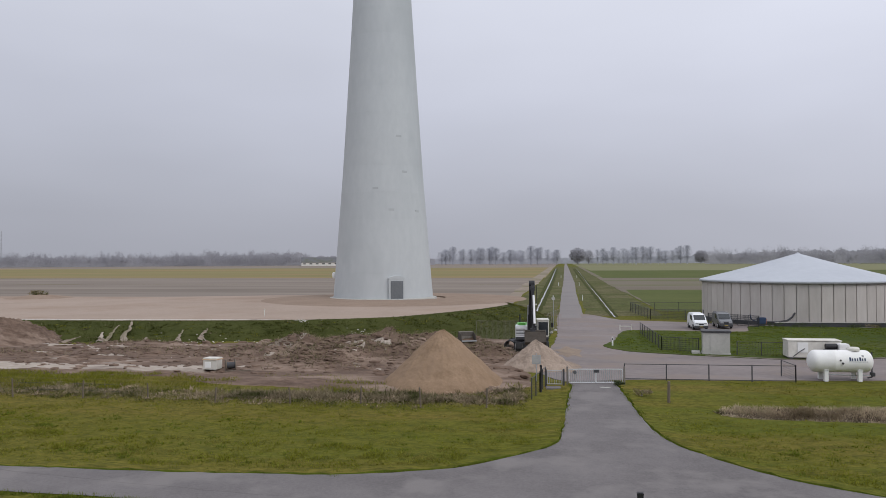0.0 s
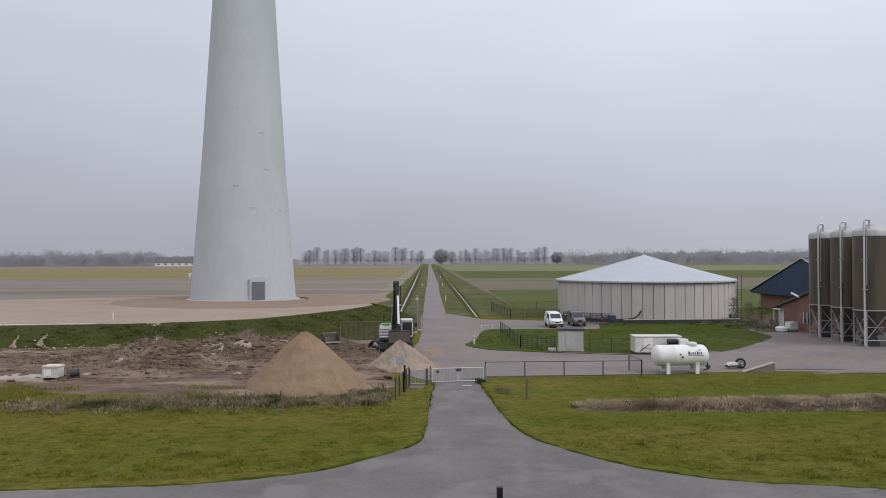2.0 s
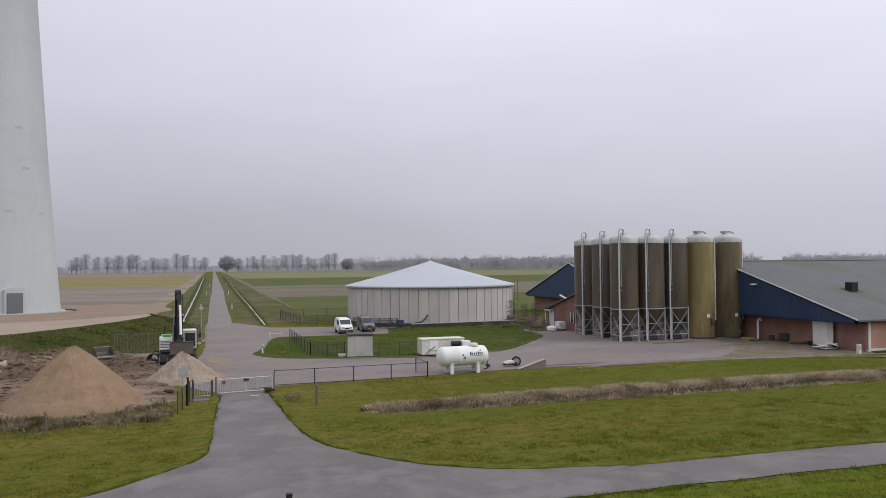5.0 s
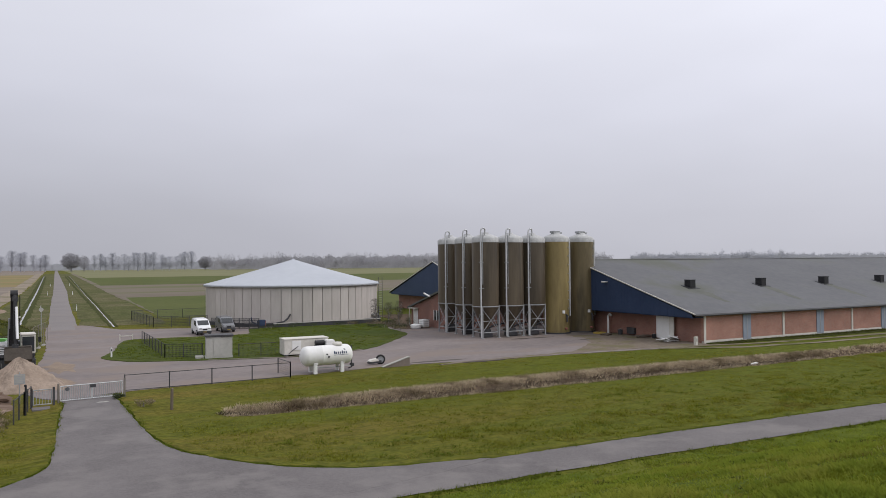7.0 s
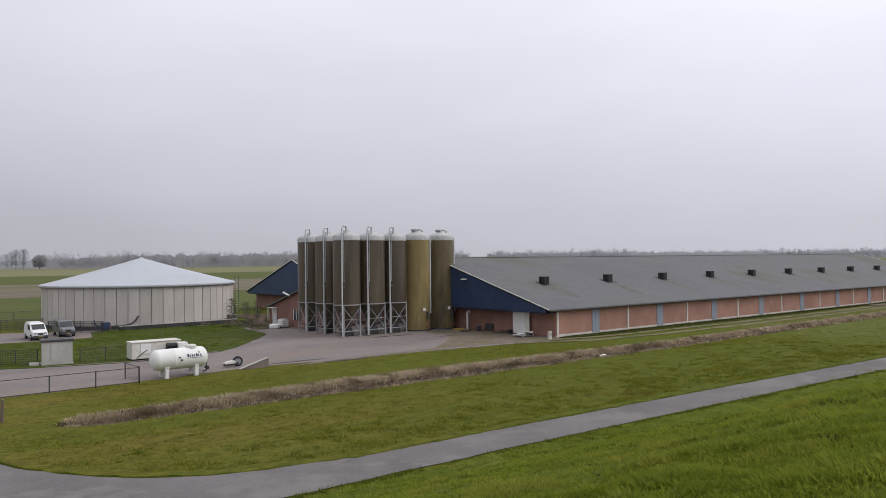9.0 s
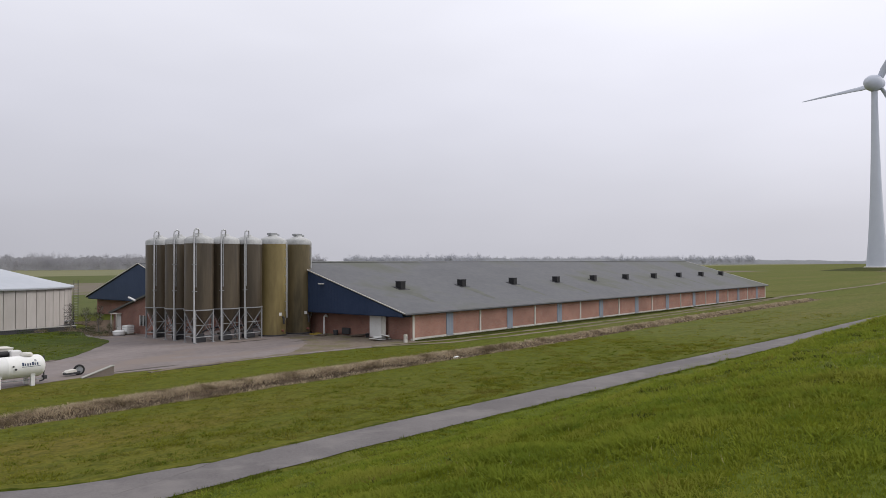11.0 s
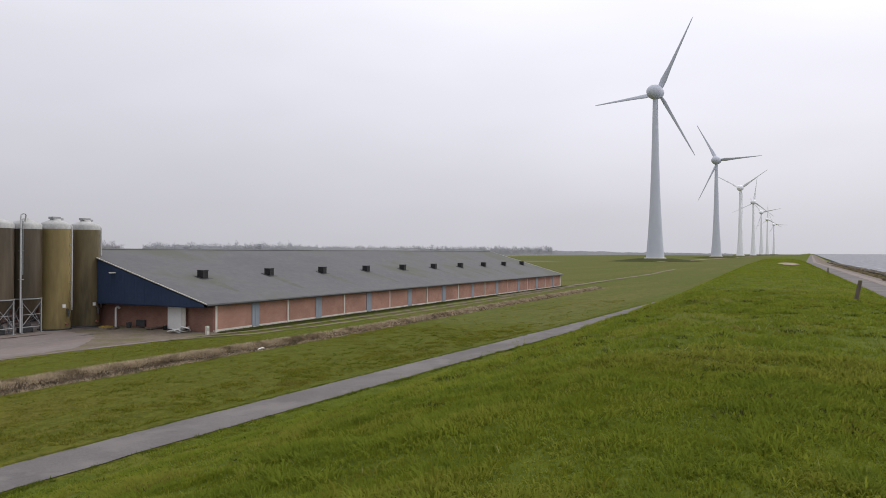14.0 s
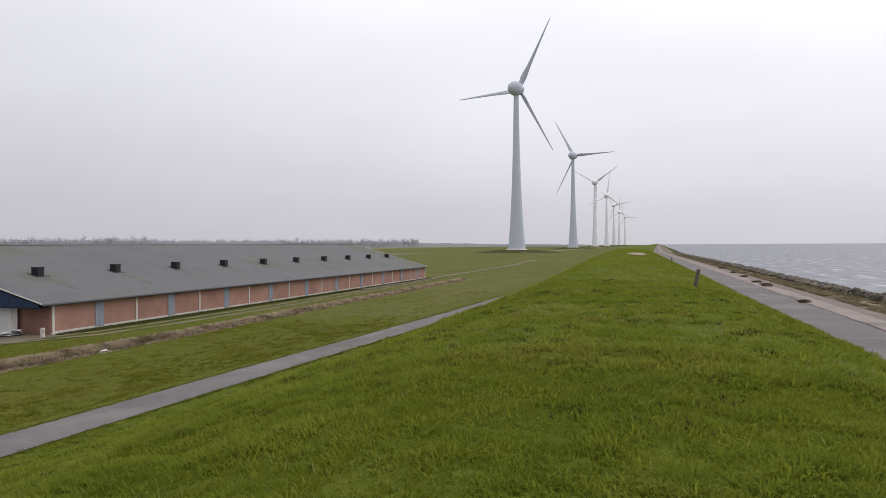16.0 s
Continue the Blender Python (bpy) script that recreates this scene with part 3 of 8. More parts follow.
gx = [-4600, -3000, -1800, -1000, -600, -350, -200, -120] + grid_lines([(-80, -20, 4), (-20, -6, 1.0), (-6, 36, 0.45), (36, 60, 1.0), (60, 180, 3)]) + [190, 215, 245, 275, 320, 400, 550, 800, 1300, 2200, 3200, 4600]
gy = [-4600, -2000, -600, -120, -60, -40, -25] + grid_lines([(-20, 24, 0.42), (24, 34, 1.2), (34, 46, 0.35)]) + [46, 50, 56, 64, 75, 90, 120, 200, 350, 600, 1000, 1800, 3000, 4600]
GX, GY = np.meshgrid(gx, gy, indexing="xy")
GZ = ground_z(GX, GY)
nx, ny = len(gx), len(gy)
verts = np.stack([GX.ravel(), GY.ravel(), GZ.ravel()], 1)
faces = [(j * nx + i, j * nx + i + 1, (j + 1) * nx + i + 1, (j + 1) * nx + i) for j in range(ny - 1) for i in range(nx - 1)]
ground = raw("ground", verts.tolist(), faces, "lawn", smooth=True)
ground.data.materials.append(M["dike"])
ground.data.materials.append(M["ditch"])
ground.data.materials.append(M["field_mead"])
kinds = []
for j in range(ny - 1):
    for i in range(nx - 1):
        x, y = (gx[i] + gx[i + 1]) / 2, (gy[j] + gy[j + 1]) / 2
        mid = float(ditch_line(x))
        kinds.append(1 if y < TOE + 0.6 else 2 if (abs(y - mid) < min(1.25, (x - 7.5) * 0.4) and 7.5 < x < 152) else 3 if x > 66 + 9 * float(vnoise(x, y, 7.0, 2, 5)) else 0)
ground.data.polygons.foreach_set("material_index", kinds)
tagged(ground, "flat polder grassland with a grassy dike", "ground", kind="structure")


def sheet(name, outline, z, mat, label, category, fine=False):
    """A thin ground cover with an outline; follows the ground where fine."""
    b = prism(outline, z - 0.25, z)
    ob = part(name, b, mat)
    return tagged(ob, label, category, kind="structure")


def ragged(points, step=0.8, amount=0.10, seed=1, smooth=1):
    """A closed outline through the points, rounded, with small unevenness along its edge."""
    rnd = random.Random(seed)
    pts = [Vector(p) for p in points]
    n, out = len(pts), []
    for i in range(n):
        a, p, q, b = pts[i - 1], pts[i], pts[(i + 1) % n], pts[(i + 2) % n]
        k = max(1, min(60, int((q - p).length / step)))
        for j in range(k):
            t = j / k
            d1, d2 = (q - a) * 0.35, (b - p) * 0.35
            lim = (q - p).length * 0.8
            d1, d2 = d1 * min(1, lim / max(d1.length, 1e-6)), d2 * min(1, lim / max(d2.length, 1e-6))
            h1, h2 = t * t * (3 - 2 * t), t ** 3 - 2 * t * t + t
            v = p * (1 - h1) + q * h1 + d1 * h2 + d2 * (t ** 3 - t * t)
            out.append((v.x + rnd.uniform(-amount, amount), v.y + rnd.uniform(-amount, amount)))
    return out


def ribbon(name, mids, mat, label, category, jag=0.06, seed=3, step=1.0, drape=False, lift=0.03):
    """A strip along rows of (x, y, half width) or with drape on the ground's height."""
    rnd = random.Random(seed)
    v, f = [], []
    rows = []
    for (p, q) in zip(mids, mids[1:]):
        k = max(1, min(160, int(math.dist(p[:2], q[:2]) / step)))
        rows += [tuple(p[c] + (q[c] - p[c]) * i / k for c in range(3)) for i in range(k)]
    rows.append(mids[-1])
    for i, (x, y, h) in enumerate(rows):
        a, b = rows[max(0, i - 1)], rows[min(len(rows) - 1, i + 1)]
        d = Vector((b[0] - a[0], b[1] - a[1])).normalized()
        nrm = Vector((-d.y, d.x))
        for s in (-1, -0.5, 0, 0.5, 1):
            e = h * s + (rnd.uniform(-jag, jag) if abs(s) == 1 else 0)
            px, py = x + nrm.x * e, y + nrm.y * e
            v.append((px, py, (float(ground_z(px, py)) if drape else 0.0) + lift + (0.012 if abs(s) < 0.9 else 0)))
    for i in range(len(rows) - 1):
        for j in range(4):
            a = i * 5 + j
            f.append((a, a + 5, a + 6, a + 1))
    ob = raw(name, v, f, mat)
    return tagged(ob, label, category, kind="structure")


# lower road along the dike's foot, with its turning to the gate
ROAD_X = (-260, -40, -16, 0, 12, 20, 30, 37, 44, 52, 62, 75, 100, 130)
ROAD_Y = (22.6, 22.6, 22.5, 22.15, 21.95, 21.8, 21.45, 21.15, 20.85, 20.4, 19.95, 19.3, 18.6, 17.5)


def road_line(x):
    return np.interp(x, ROAD_X, ROAD_Y)


road_mid = [(x, y, 1.26) for x, y in zip(ROAD_X, ROAD_Y)]
ribbon("dike_road", road_mid, "asphalt", "narrow grey asphalt road along the dike foot", "road")
sheet("junction", ragged([(-20, 23.6), (-12.8, 23.85), (-7.0, 24.3), (-3.5, 25.6), (-1.2, 27.8), (-0.3, 29.0), (0.05, 30.2), (0.25, 33), (0.45, 38.3), (0.7, 43.0), (0.7, 44.6), (3.1, 44.6), (3.2, 42.5), (3.45, 38), (3.6, 34.6), (3.85, 31.9), (4.2, 30.2), (4.8, 29.0), (5.8, 27.4), (7.2, 25.7), (8.8, 24.6), (10.5, 23.85), (14, 23.1), (8, 21.8), (-8, 21.9)], 0.5, 0.05, 2, 1), 0.0455, "asphalt", "grey asphalt turning from the dike road", "road")
sheet("yard", ragged([(0.3, 44.4), (4, 45.4), (9.6, 46.0), (15, 46.4), (21.3, 47.2), (26, 46.6), (31, 46.2), (36, 45.9), (40, 45.4), (44, 45.0), (48.4, 45.6), (48.6, 58), (48.6, 80), (36, 82), (33, 79), (31, 82.2), (18, 85.5), (10.5, 88.2), (7, 89.5), (3.6, 98), (-0.1, 98), (-0.2, 70), (-1.0, 56), (-1.2, 48)], 0.8, 0.08, 5, 1), 0.035, "yard", "worn grey-brown farm yard paving", "yard")
ribbon("farm_road", [(1.4, 92, 1.5), (1.9, 160, 1.55), (2.8, 232, 1.7), (6.5, 800, 1.8), (14, 1900, 1.8)], "farm_asphalt", "long straight grey asphalt farm road", "road", step=6)


def turf_lip(points, seed):
    """The sod edge that stands a hand's width over the asphalt; the grass is on the left of the points."""
    rnd = random.Random(seed)
    rows, v, f = [], [], []
    for p, q in zip(points, points[1:]):
        k = max(1, int(math.dist(p, q) / 0.35))
        rows += [(p[0] + (q[0] - p[0]) * i / k, p[1] + (q[1] - p[1]) * i / k) for i in range(k)]
    rows.append(points[-1])
    for i, (x, y) in enumerate(rows):
        a, b = rows[max(0, i - 1)], rows[min(len(rows) - 1, i + 1)]
        d = Vector((b[0] - a[0], b[1] - a[1])).normalized()
        w_, hh = rnd.uniform(-0.07, 0.07), rnd.uniform(0.04, 0.09)
        for e, z in ((w_, 0.0), (w_ + 0.02, hh), (w_ + 0.4, hh * 0.9), (w_ + 1.1, -0.02)):
            v.append((x - d.y * e, y + d.x * e, z))
    for i in range(len(rows) - 1):
        for j in range(3):
            a = i * 4 + j
            f.append((a, a + 4, a + 5, a + 1))
    ob = raw("turf_edge", v, f, "lawn")
    ob.data.materials.append(M["dike"])
    ob.data.polygons.foreach_set("material_index", [1 if i % 3 == 0 else 0 for i in range(len(f))])
    return tagged(ob, "raised dark sod edge along the asphalt", "verge", kind="structure")


turf_lip([(0.65, 43.0), (0.4, 38.3), (0.2, 33), (0.0, 30.2), (-0.35, 29.0), (-1.25, 27.85), (-3.55, 25.65), (-7.0, 24.35), (-12.8, 23.9), (-20, 23.75), (-34, 23.8)][::-1], 51)
turf_lip([(3.25, 42.8), (3.5, 38), (3.65, 34.6), (3.9, 31.95), (4.25, 30.25), (4.85, 29.05), (5.85, 27.45), (7.25, 25.75), (8.85, 24.65), (10.5, 23.9), (14, 23.15)] + [(x, float(road_line(x)) + 1.26) for x in (20, 30, 37, 44, 52, 62, 75, 100)], 52)


def stain(x, y, w_, d, seed, mat="stain", z=0.0385, label="dark wet stain on the yard paving", category="stain"):
    n_ = vnoise(np.arange(14) * 3.7, seed, 1.0, 1, seed)
    pts_ = [(x + w_ * (0.7 + 0.4 * n_[i]) * math.cos(i * math.tau / 14), y + d * (0.7 + 0.5 * n_[(i * 5) % 14]) * math.sin(i * math.tau / 14)) for i in range(14)]
    sheet("stain", ragged(pts_, 0.3, 0.05, seed, 1), z, mat, label, category)


for k, (x, y, w_, d) in enumerate(((39.9, 57.4, 2.4, 0.5), (42.7, 53.8, 1.6, 0.4), (24.3, 47.7, 3.4, 0.35), (27.0, 46.0, 2.6, 0.3), (38.1, 57.4, 1.3, 0.5), (46.6, 58.4, 1.8, 0.5))):
    stain(x, y, w_, d, k + 2)
stain(39.5, 60.8, 5.2, 3.0, 15, "yard_dirt", 0.0375, "dirty paving under the feed silos")
stain(46.0, 58.6, 2.6, 2.2, 16, "yard_dirt", 0.0372, "dirty paving beside the feed silos")
sheet("dirt_apron", ragged([(48.98, 57.6), (46.2, 58.6), (43.2, 58.0), (43.4, 55.0), (41.4, 51.6), (38.9, 49.4), (36.8, 47.6), (33.0, 46.9), (32.5, 46.3), (38.5, 46.2), (43.7, 45.5), (48.98, 45.9)], 0.5, 0.3, 88, 1), 0.0362, "yard_soil", "brown trodden dirt and moss along the barn gable", "dirt")
sheet("dirt_edge", ragged([(24.0, 46.2), (30.0, 46.9), (33.4, 46.8), (33.4, 46.3), (30.0, 46.2), (24.0, 45.8)], 0.5, 0.15, 89, 1), 0.0358, "yard_soil", "brown dirt along the edge of the yard paving", "dirt")
stain(2.45, 42.4, 0.45, 0.22, 18, "concrete", 0.0495, "pale worn patch on the asphalt by the gate")
stain(0.2, 50.0, 1.5, 3.8, 12, "sandy", 0.0405, "brown sand spilled over the yard paving", "sand")
stain(0.8, 58.0, 1.7, 4.5, 13, "sandy", 0.0405, "thin brown sand trodden over the yard", "sand")
sheet("garden_bed", ragged([(32.4, 80.4), (33.2, 76.5), (33.6, 72.2), (36.8, 74.5), (36.8, 78), (48.5, 79.2), (48.5, 92), (39.5, 94), (38, 86), (33.5, 82.6)], 0.8, 0.12, 71, 1), 0.045, "ditch", "bare brown garden soil beside the annex", "soil")
ribbon("lawn_kerb", [(10.4, 57.0, 0.14), (13.0, 56.2, 0.16), (15.5, 55.5, 0.18), (19, 56.0, 0.16), (22.5, 57.1, 0.12)], "grit", "pale worn edge strip before the lawn", "verge", step=0.6, lift=0.065, jag=0.08, seed=77)
sheet("lawn_island", ragged([(4.7, 66.5), (3.5, 62.5), (5.6, 58.7), (15.5, 55.4), (23, 57.3), (28.2, 63), (31.5, 67.8), (32.3, 74), (33.5, 80.5), (20, 82.5), (17.5, 76.0), (7.0, 76.4), (5.6, 73)], 0.7, 0.08, 8, 1), 0.07, "lawn_green", "short green lawn inside the yard", "lawn")
for rut in ([(43.2, 45.2, 0.5), (46, 44.0, 0.45), (50, 42.3, 0.4), (58, 41.5, 0.36), (70, 41.1, 0.36), (95, 41.2, 0.36), (130, 42.6, 0.4), (152, 43.8, 0.4)], [(44.5, 45.6, 0.5), (48.4, 44.7, 0.4), (53, 43.7, 0.36), (70, 43.1, 0.36), (95, 43.0, 0.36), (130, 43.9, 0.4), (152, 44.8, 0.4)]):
    ribbon("wheel_rut", rut, "track", "sandy wheel rut beside the barn", "track", step=0.7, lift=0.03, jag=0.12, seed=40 + len(rut))

sheet("barn_verge", ragged([(49.2, 45.88), (49.2, 44.9), (60, 44.4), (80, 44.3), (120, 44.7), (150, 45.2), (150, 45.88)], 1.0, 0.05, 10, 0), 0.06, "bank", "strip of dark grass along the barn wall", "verge")

# fields in strips
for k, (x0, y0, x1, y1, mat, lab) in enumerate([
        (-1500, 118, -7.5, 215, "field_soil", "bare ploughed grey-brown soil field"),
        (-1500, 215, -7.5, 300, "field_soil", "bare ploughed soil field"),
        (-1500, 300, -5.5, 720, "field_straw", "yellow stubble field"),
        (-2500, 720, -5.0, 1500, "field_soil", "distant bare soil field"),
        (13.5, 106, 420, 180, "field_green", "dull green crop field"),
        (13.5, 180, 600, 295, "field_fallow", "bare brown soil field"),
        (15, 295, 900, 500, "field_green", "green crop field"),
        (20, 500, 2500, 1500, "field_olive", "pale distant field"),
        (156, 23.5, 900, 170, "field_mead", "green meadow beyond the barn")]):
    xs_ = [x0 + (x1 - x0) * q / 90 for q in range(91)] if x0 > 0 else [x1 + (x0 - x1) * (q / 90) ** 1.6 for q in range(91)]
    lo_ = [(x, y0 + 0.010 * y0 * float(vnoise(x, 0, 14, 3, k))) for x in xs_]
    hi_ = [(x, y1 + 0.012 * y1 * float(vnoise(x, 9, 14, 3, k + 1))) for x in reversed(xs_)]
    if k == 8:
        lo_, hi_ = [(182 + 30 * float(vnoise(y, 3, 5, 3, 2)), y) for y in range(150, 23, -1)] + [(x, 22.5 + 0.04 * (x - 156)) for x in (200, 300, 500, 900)], [(900, 170), (160, 170)]
    tagged(part("field_%d" % (k + 1), prism(lo_ + hi_, -0.3, 0.006 + 0.002 * k), mat), lab, "field", kind="structure")
ribbon("road_verge", [(-3.8, 95, 3.4), (-3.2, 160, 3.5), (-2.4, 232, 3.6), (1.5, 800, 5)], "roadside", "rough grey-green grass verge along the farm road", "verge", step=4, lift=0.012, jag=0.25, seed=8)
ribbon("road_verge", [(8.0, 96, 4.6), (8.6, 160, 4.9), (9.6, 232, 5.2), (14, 800, 6)], "roadside", "rough grey-green grass verge along the farm road", "verge", step=4, lift=0.014, jag=0.3, seed=9)
ribbon("field_path", [(-8.9, 122, 0.7), (-8.6, 160, 1.5), (-8.2, 230, 2.0), (-8, 800, 2.6)], "headland", "sandy headland beside the ditch", "track", step=6, lift=0.06, jag=0.4)
ribbon("field_path", [(13.6, 118, 0.10), (14.0, 150, 0.22), (14.3, 176, 0.7), (15.0, 230, 1.3), (15.4, 290, 1.0), (20, 800, 1.6)], "field_fallow", "bare headland beside the ditch", "track", step=6, lift=0.06, jag=0.2)
ribbon("ditch_water", [(-3.1, 96, 0.11), (-2.9, 230, 0.17), (-3.0, 600, 0.3)], "still_water", "narrow roadside ditch, sky reflection painted into its pale colour", "ditch", step=2.5, lift=0.07, jag=0.06)
ribbon("ditch_water", [(6.6, 93, 0.08), (7.2, 140, 0.07), (7.8, 200, 0.05), (13, 600, 0.1)], "still_water", "narrow roadside ditch, sky reflection painted into its pale colour", "ditch", step=2.5, lift=0.07, jag=0.06)

for x0_, x1_, w0_, w1_, sd_ in ((-2.72, -2.3, 0.3, 0.5, 51), (7.0, 8.6, 0.2, 0.3, 52), (-3.6, -3.6, 0.2, 0.4, 53), (6.3, 7.3, 0.16, 0.3, 54)):
    ribbon("ditch_bank", [(x0_, 94, w0_), ((x0_ + x1_) / 2, 160, w1_), (x1_, 240, w1_ * 1.2), (x1_ + 3.0 * (x0_ > 0), 600, w1_ * 1.6)], "bank", "dark grass strip on the bank of the roadside ditch", "ditch", step=2.5, lift=0.05, jag=0.15, seed=sd_)
ribbon("field_track", [(110, 44.0, 0.7), (152, 44.6, 0.9), (190, 45.5, 0.8), (250, 46.5, 0.9), (330, 52, 0.8)], "track", "pale worn track past the barn end", "track", step=3, lift=0.09, jag=0.5, seed=14)
ribbon("field_track", [(560, 101, 3), (700, 98, 3), (1100, 101, 3), (1700, 106, 4)], "sand_pale", "pale access track between the far turbines", "track", step=20, lift=0.35)

sheet("site_verge", ragged([(-13, 64.5), (-6, 65.5), (-1.7, 63), (-0.8, 72), (-0.8, 92), (-3.6, 98), (-6.5, 101), (-9, 92)], 0.8, 0.15, 17, 1), 0.03, "bank", "rough dark grass between the platform and the yard", "verge")

# lake and its bank
tagged(part("water", box(-4600, -4600, WATER - 0.5, 4600, -12.0, WATER), "lake"), "choppy grey lake water", "water", kind="structure")


def along(y0, y1, x0=-60, x1=1800):
    rows = [(x, (y0 + y1) / 2 + float(shift(x)), abs(y1 - y0) / 2) for x in list(range(x0, 290, 6)) + [400, 700, 1100, x1]]
    return rows


ribbon("lakeside_road", along(-6.0, -8.1), "asphalt", "grey asphalt lakeside road on the dike", "road", step=3, drape=True, lift=0.04)
ribbon("crest_patch", [(108, 2.3, 0.5), (114, 2.4, 1.2), (122, 2.7, 1.6), (132, 3.2, 0.9)], "sand_pale", "bare pale patch on the dike crest", "path", step=2, drape=True, lift=0.06, jag=0.3)
ribbon("brick_verge", along(-8.15, -9.2), "seabrick", "pinkish paving brick strip beside the lakeside road", "verge", step=0.8, drape=True, lift=0.05, jag=0.06)
ribbon("gravel_path", along(-7.7, -10.9), "grit", "grey-brown gravel strip beside the brick paving", "path", step=3, drape=True, lift=0.02, jag=0.1)
ribbon("gravel_verge", along(-10.7, -13.6), "verge", "rough gravel and dry grass verge", "verge", step=3, drape=True, lift=0.05, jag=0.2)


# ---------- construction platform and tall tower ----------
PLAT = 1.5
plat_edge = [(-130, 66), (-60, 65.4), (-42, 65.6), (-26, 67.6), (-16, 72.6), (-9.5, 84), (-6.4, 94), (-8.5, 103), (-15, 112), (-30, 120), (-43, 117.5), (-62, 110.5), (-130, 107)]
top = ragged(plat_edge, 1.5, 0.12, 11, 2)
foot = []
pc = Vector((-60, 92))
for x, y in top:
    d = (Vector((x, y)) - pc).normalized()
    foot.append((x + d.x * 4.0 + 0.9 * (y > 90 and x > -12), y + d.y * 6.6))
k = len(top)
bank_rows = 5
bv, bf = [], []
for r in range(bank_rows + 1):
    t = r / bank_rows
    for (x0, y0), (x1, y1) in zip(top, foot):
        bv.append((x0 + (x1 - x0) * t + 0.12 * float(wave(x0 + r, y0, 1.1, r)), y0 + (y1 - y0) * t, PLAT * (1 - t ** 1.15) + (0.08 * float(wave(x0, y0 + r, 0.8, 3)) if 0 < r < bank_rows else 0) - (0.25 if r == bank_rows else 0)))
for r in range(bank_rows):
    for i in range(k):
        a, b = r * k + i, r * k + (i + 1) % k
        bf.append((a, b, b + k, a + k))
bank_co, bank_n = np.array(bv), k
tagged(raw("embankment", bv, bf, "bank", smooth=True), "dark green grassy slope round the building platform", "embankment", kind="structure")
tagged(part("platform", prism(top, 0.2, PLAT), "sand_pale"), "flat pale sand building platform", "platform", kind="structure")
tagged(part("sand_ring", lathe([(7.4, 0.2), (9.0, 0.24), (15.0, 0.17), (19.0, 0.0), (7.4, -0.05), (7.4, 0.2)], 64), "sand_mid"), "low mound of brown sand round the tower foot", "mound", kind="structure")
bpy.data.objects["sand_ring"].location = (-23.6, 107.0, PLAT)

ribbon("platform_edge", [(-64, 66.0, 0.3), (-43, 66.2, 0.34), (-34, 67.1, 0.26), (-26, 68.3, 0.12)], "rubble", "thin line of pale crushed rubble along the platform edge", "verge", step=0.6, lift=PLAT + 0.015, jag=0.14, seed=31)


def washout(x0, x1, t0, t1, w0, w1, seed, mat="silt"):
    """Pale soil washed down the grassy slope of the platform, wider towards its foot."""
    rng_ = random.Random(seed)
    v, f, n_ = [], [], 12
    for i in range(n_ + 1):
        u = i / n_
        t = t0 + (t1 - t0) * u
        x, w_ = x0 + (x1 - x0) * u + rng_.uniform(-0.12, 0.12), w0 + (w1 - w0) * u ** 1.5
        ed = float(np.interp(x, [-130, -60, -42, -26, -16, -9.5, -6.4], [66, 65.4, 65.6, 67.6, 72.6, 84, 94]))
        for q in (-1, -0.45, 0.1, 0.5, 1):
            xx = x + q * w_ * rng_.uniform(0.65, 1.2)
            v.append((xx, ed - 6.3 * t + rng_.uniform(-0.15, 0.15), PLAT * (1 - min(1, t) ** 1.15) + 0.10 + (0.10 + rng_.uniform(0, 0.14)) * (abs(q) < 0.9) * u))
    for i in range(n_):
        for j in range(4):
            a = i * 5 + j
            f.append((a, a + 1, a + 6, a + 5))
    return tagged(raw("washout", v, f, mat), "pale soil washed down the grassy slope", "soil", kind="structure")


washout(-39.6, -37.0, 0.02, 1.05, 0.06, 0.42, 1, "headland")
washout(-39.9, -38.6, 0.3, 1.03, 0.05, 0.3, 9, "headland")
washout(-40.4, -39.0, 0.6, 1.0, 0.08, 0.4, 2, "silt")
washout(-31.4, -30.6, 0.45, 0.95, 0.04, 0.3, 4, "headland")
washout(-43.6, -43.9, 0.8, 1.02, 0.2, 0.5, 5, "silt")
washout(-41.6, -42.2, 0.75, 1.05, 0.04, 0.3, 6, "headland")
washout(-33.4, -32.4, 0.5, 1.02, 0.03, 0.3, 7, "headland")
washout(-35.6, -35.2, 0.8, 1.03, 0.05, 0.4, 8, "headland")
TX, TY = -25.45, 107.4
tw = thing("tower", TX, TY, PLAT, 0, "tall tapered pale concrete wind turbine tower", "tower")


def tower_r(h):
    return float(np.interp(h, [0, 3, 8, 19, 36, 44.4, 70, 100, 129], [7.27, 7.02, 6.62, 5.78, 4.72, 4.22, 3.2, 2.5, 2.05]))


heights = [i * 3.78 for i in range(34)] + [129]
for a, b in zip(heights, heights[1:]):
    if a >= 129:
        break
    b = min(b, 129)
    rows = [(tower_r(a + (b - a) * q), a + 0.007 + (b - a - 0.014) * q) for q in (0, 0.5, 1)]
    part("ring_segment", lathe(rows, 72), "tower", tw, smooth=True)
part("core", lathe([(tower_r(h) - 0.014, h) for h in (0, 8, 19, 36, 44.4, 70, 100, 129)], 48), "tower", tw)
part("top_plate", lathe([(0, 129.02), (2.05, 129.02), (2.05, 128.9)], 48), "concrete", tw)
part("foundation_edge", lathe([(7.2, 0.3), (7.62, 0.29), (7.8, 0.22), (7.85, -0.2)], 72), "concrete", tw)
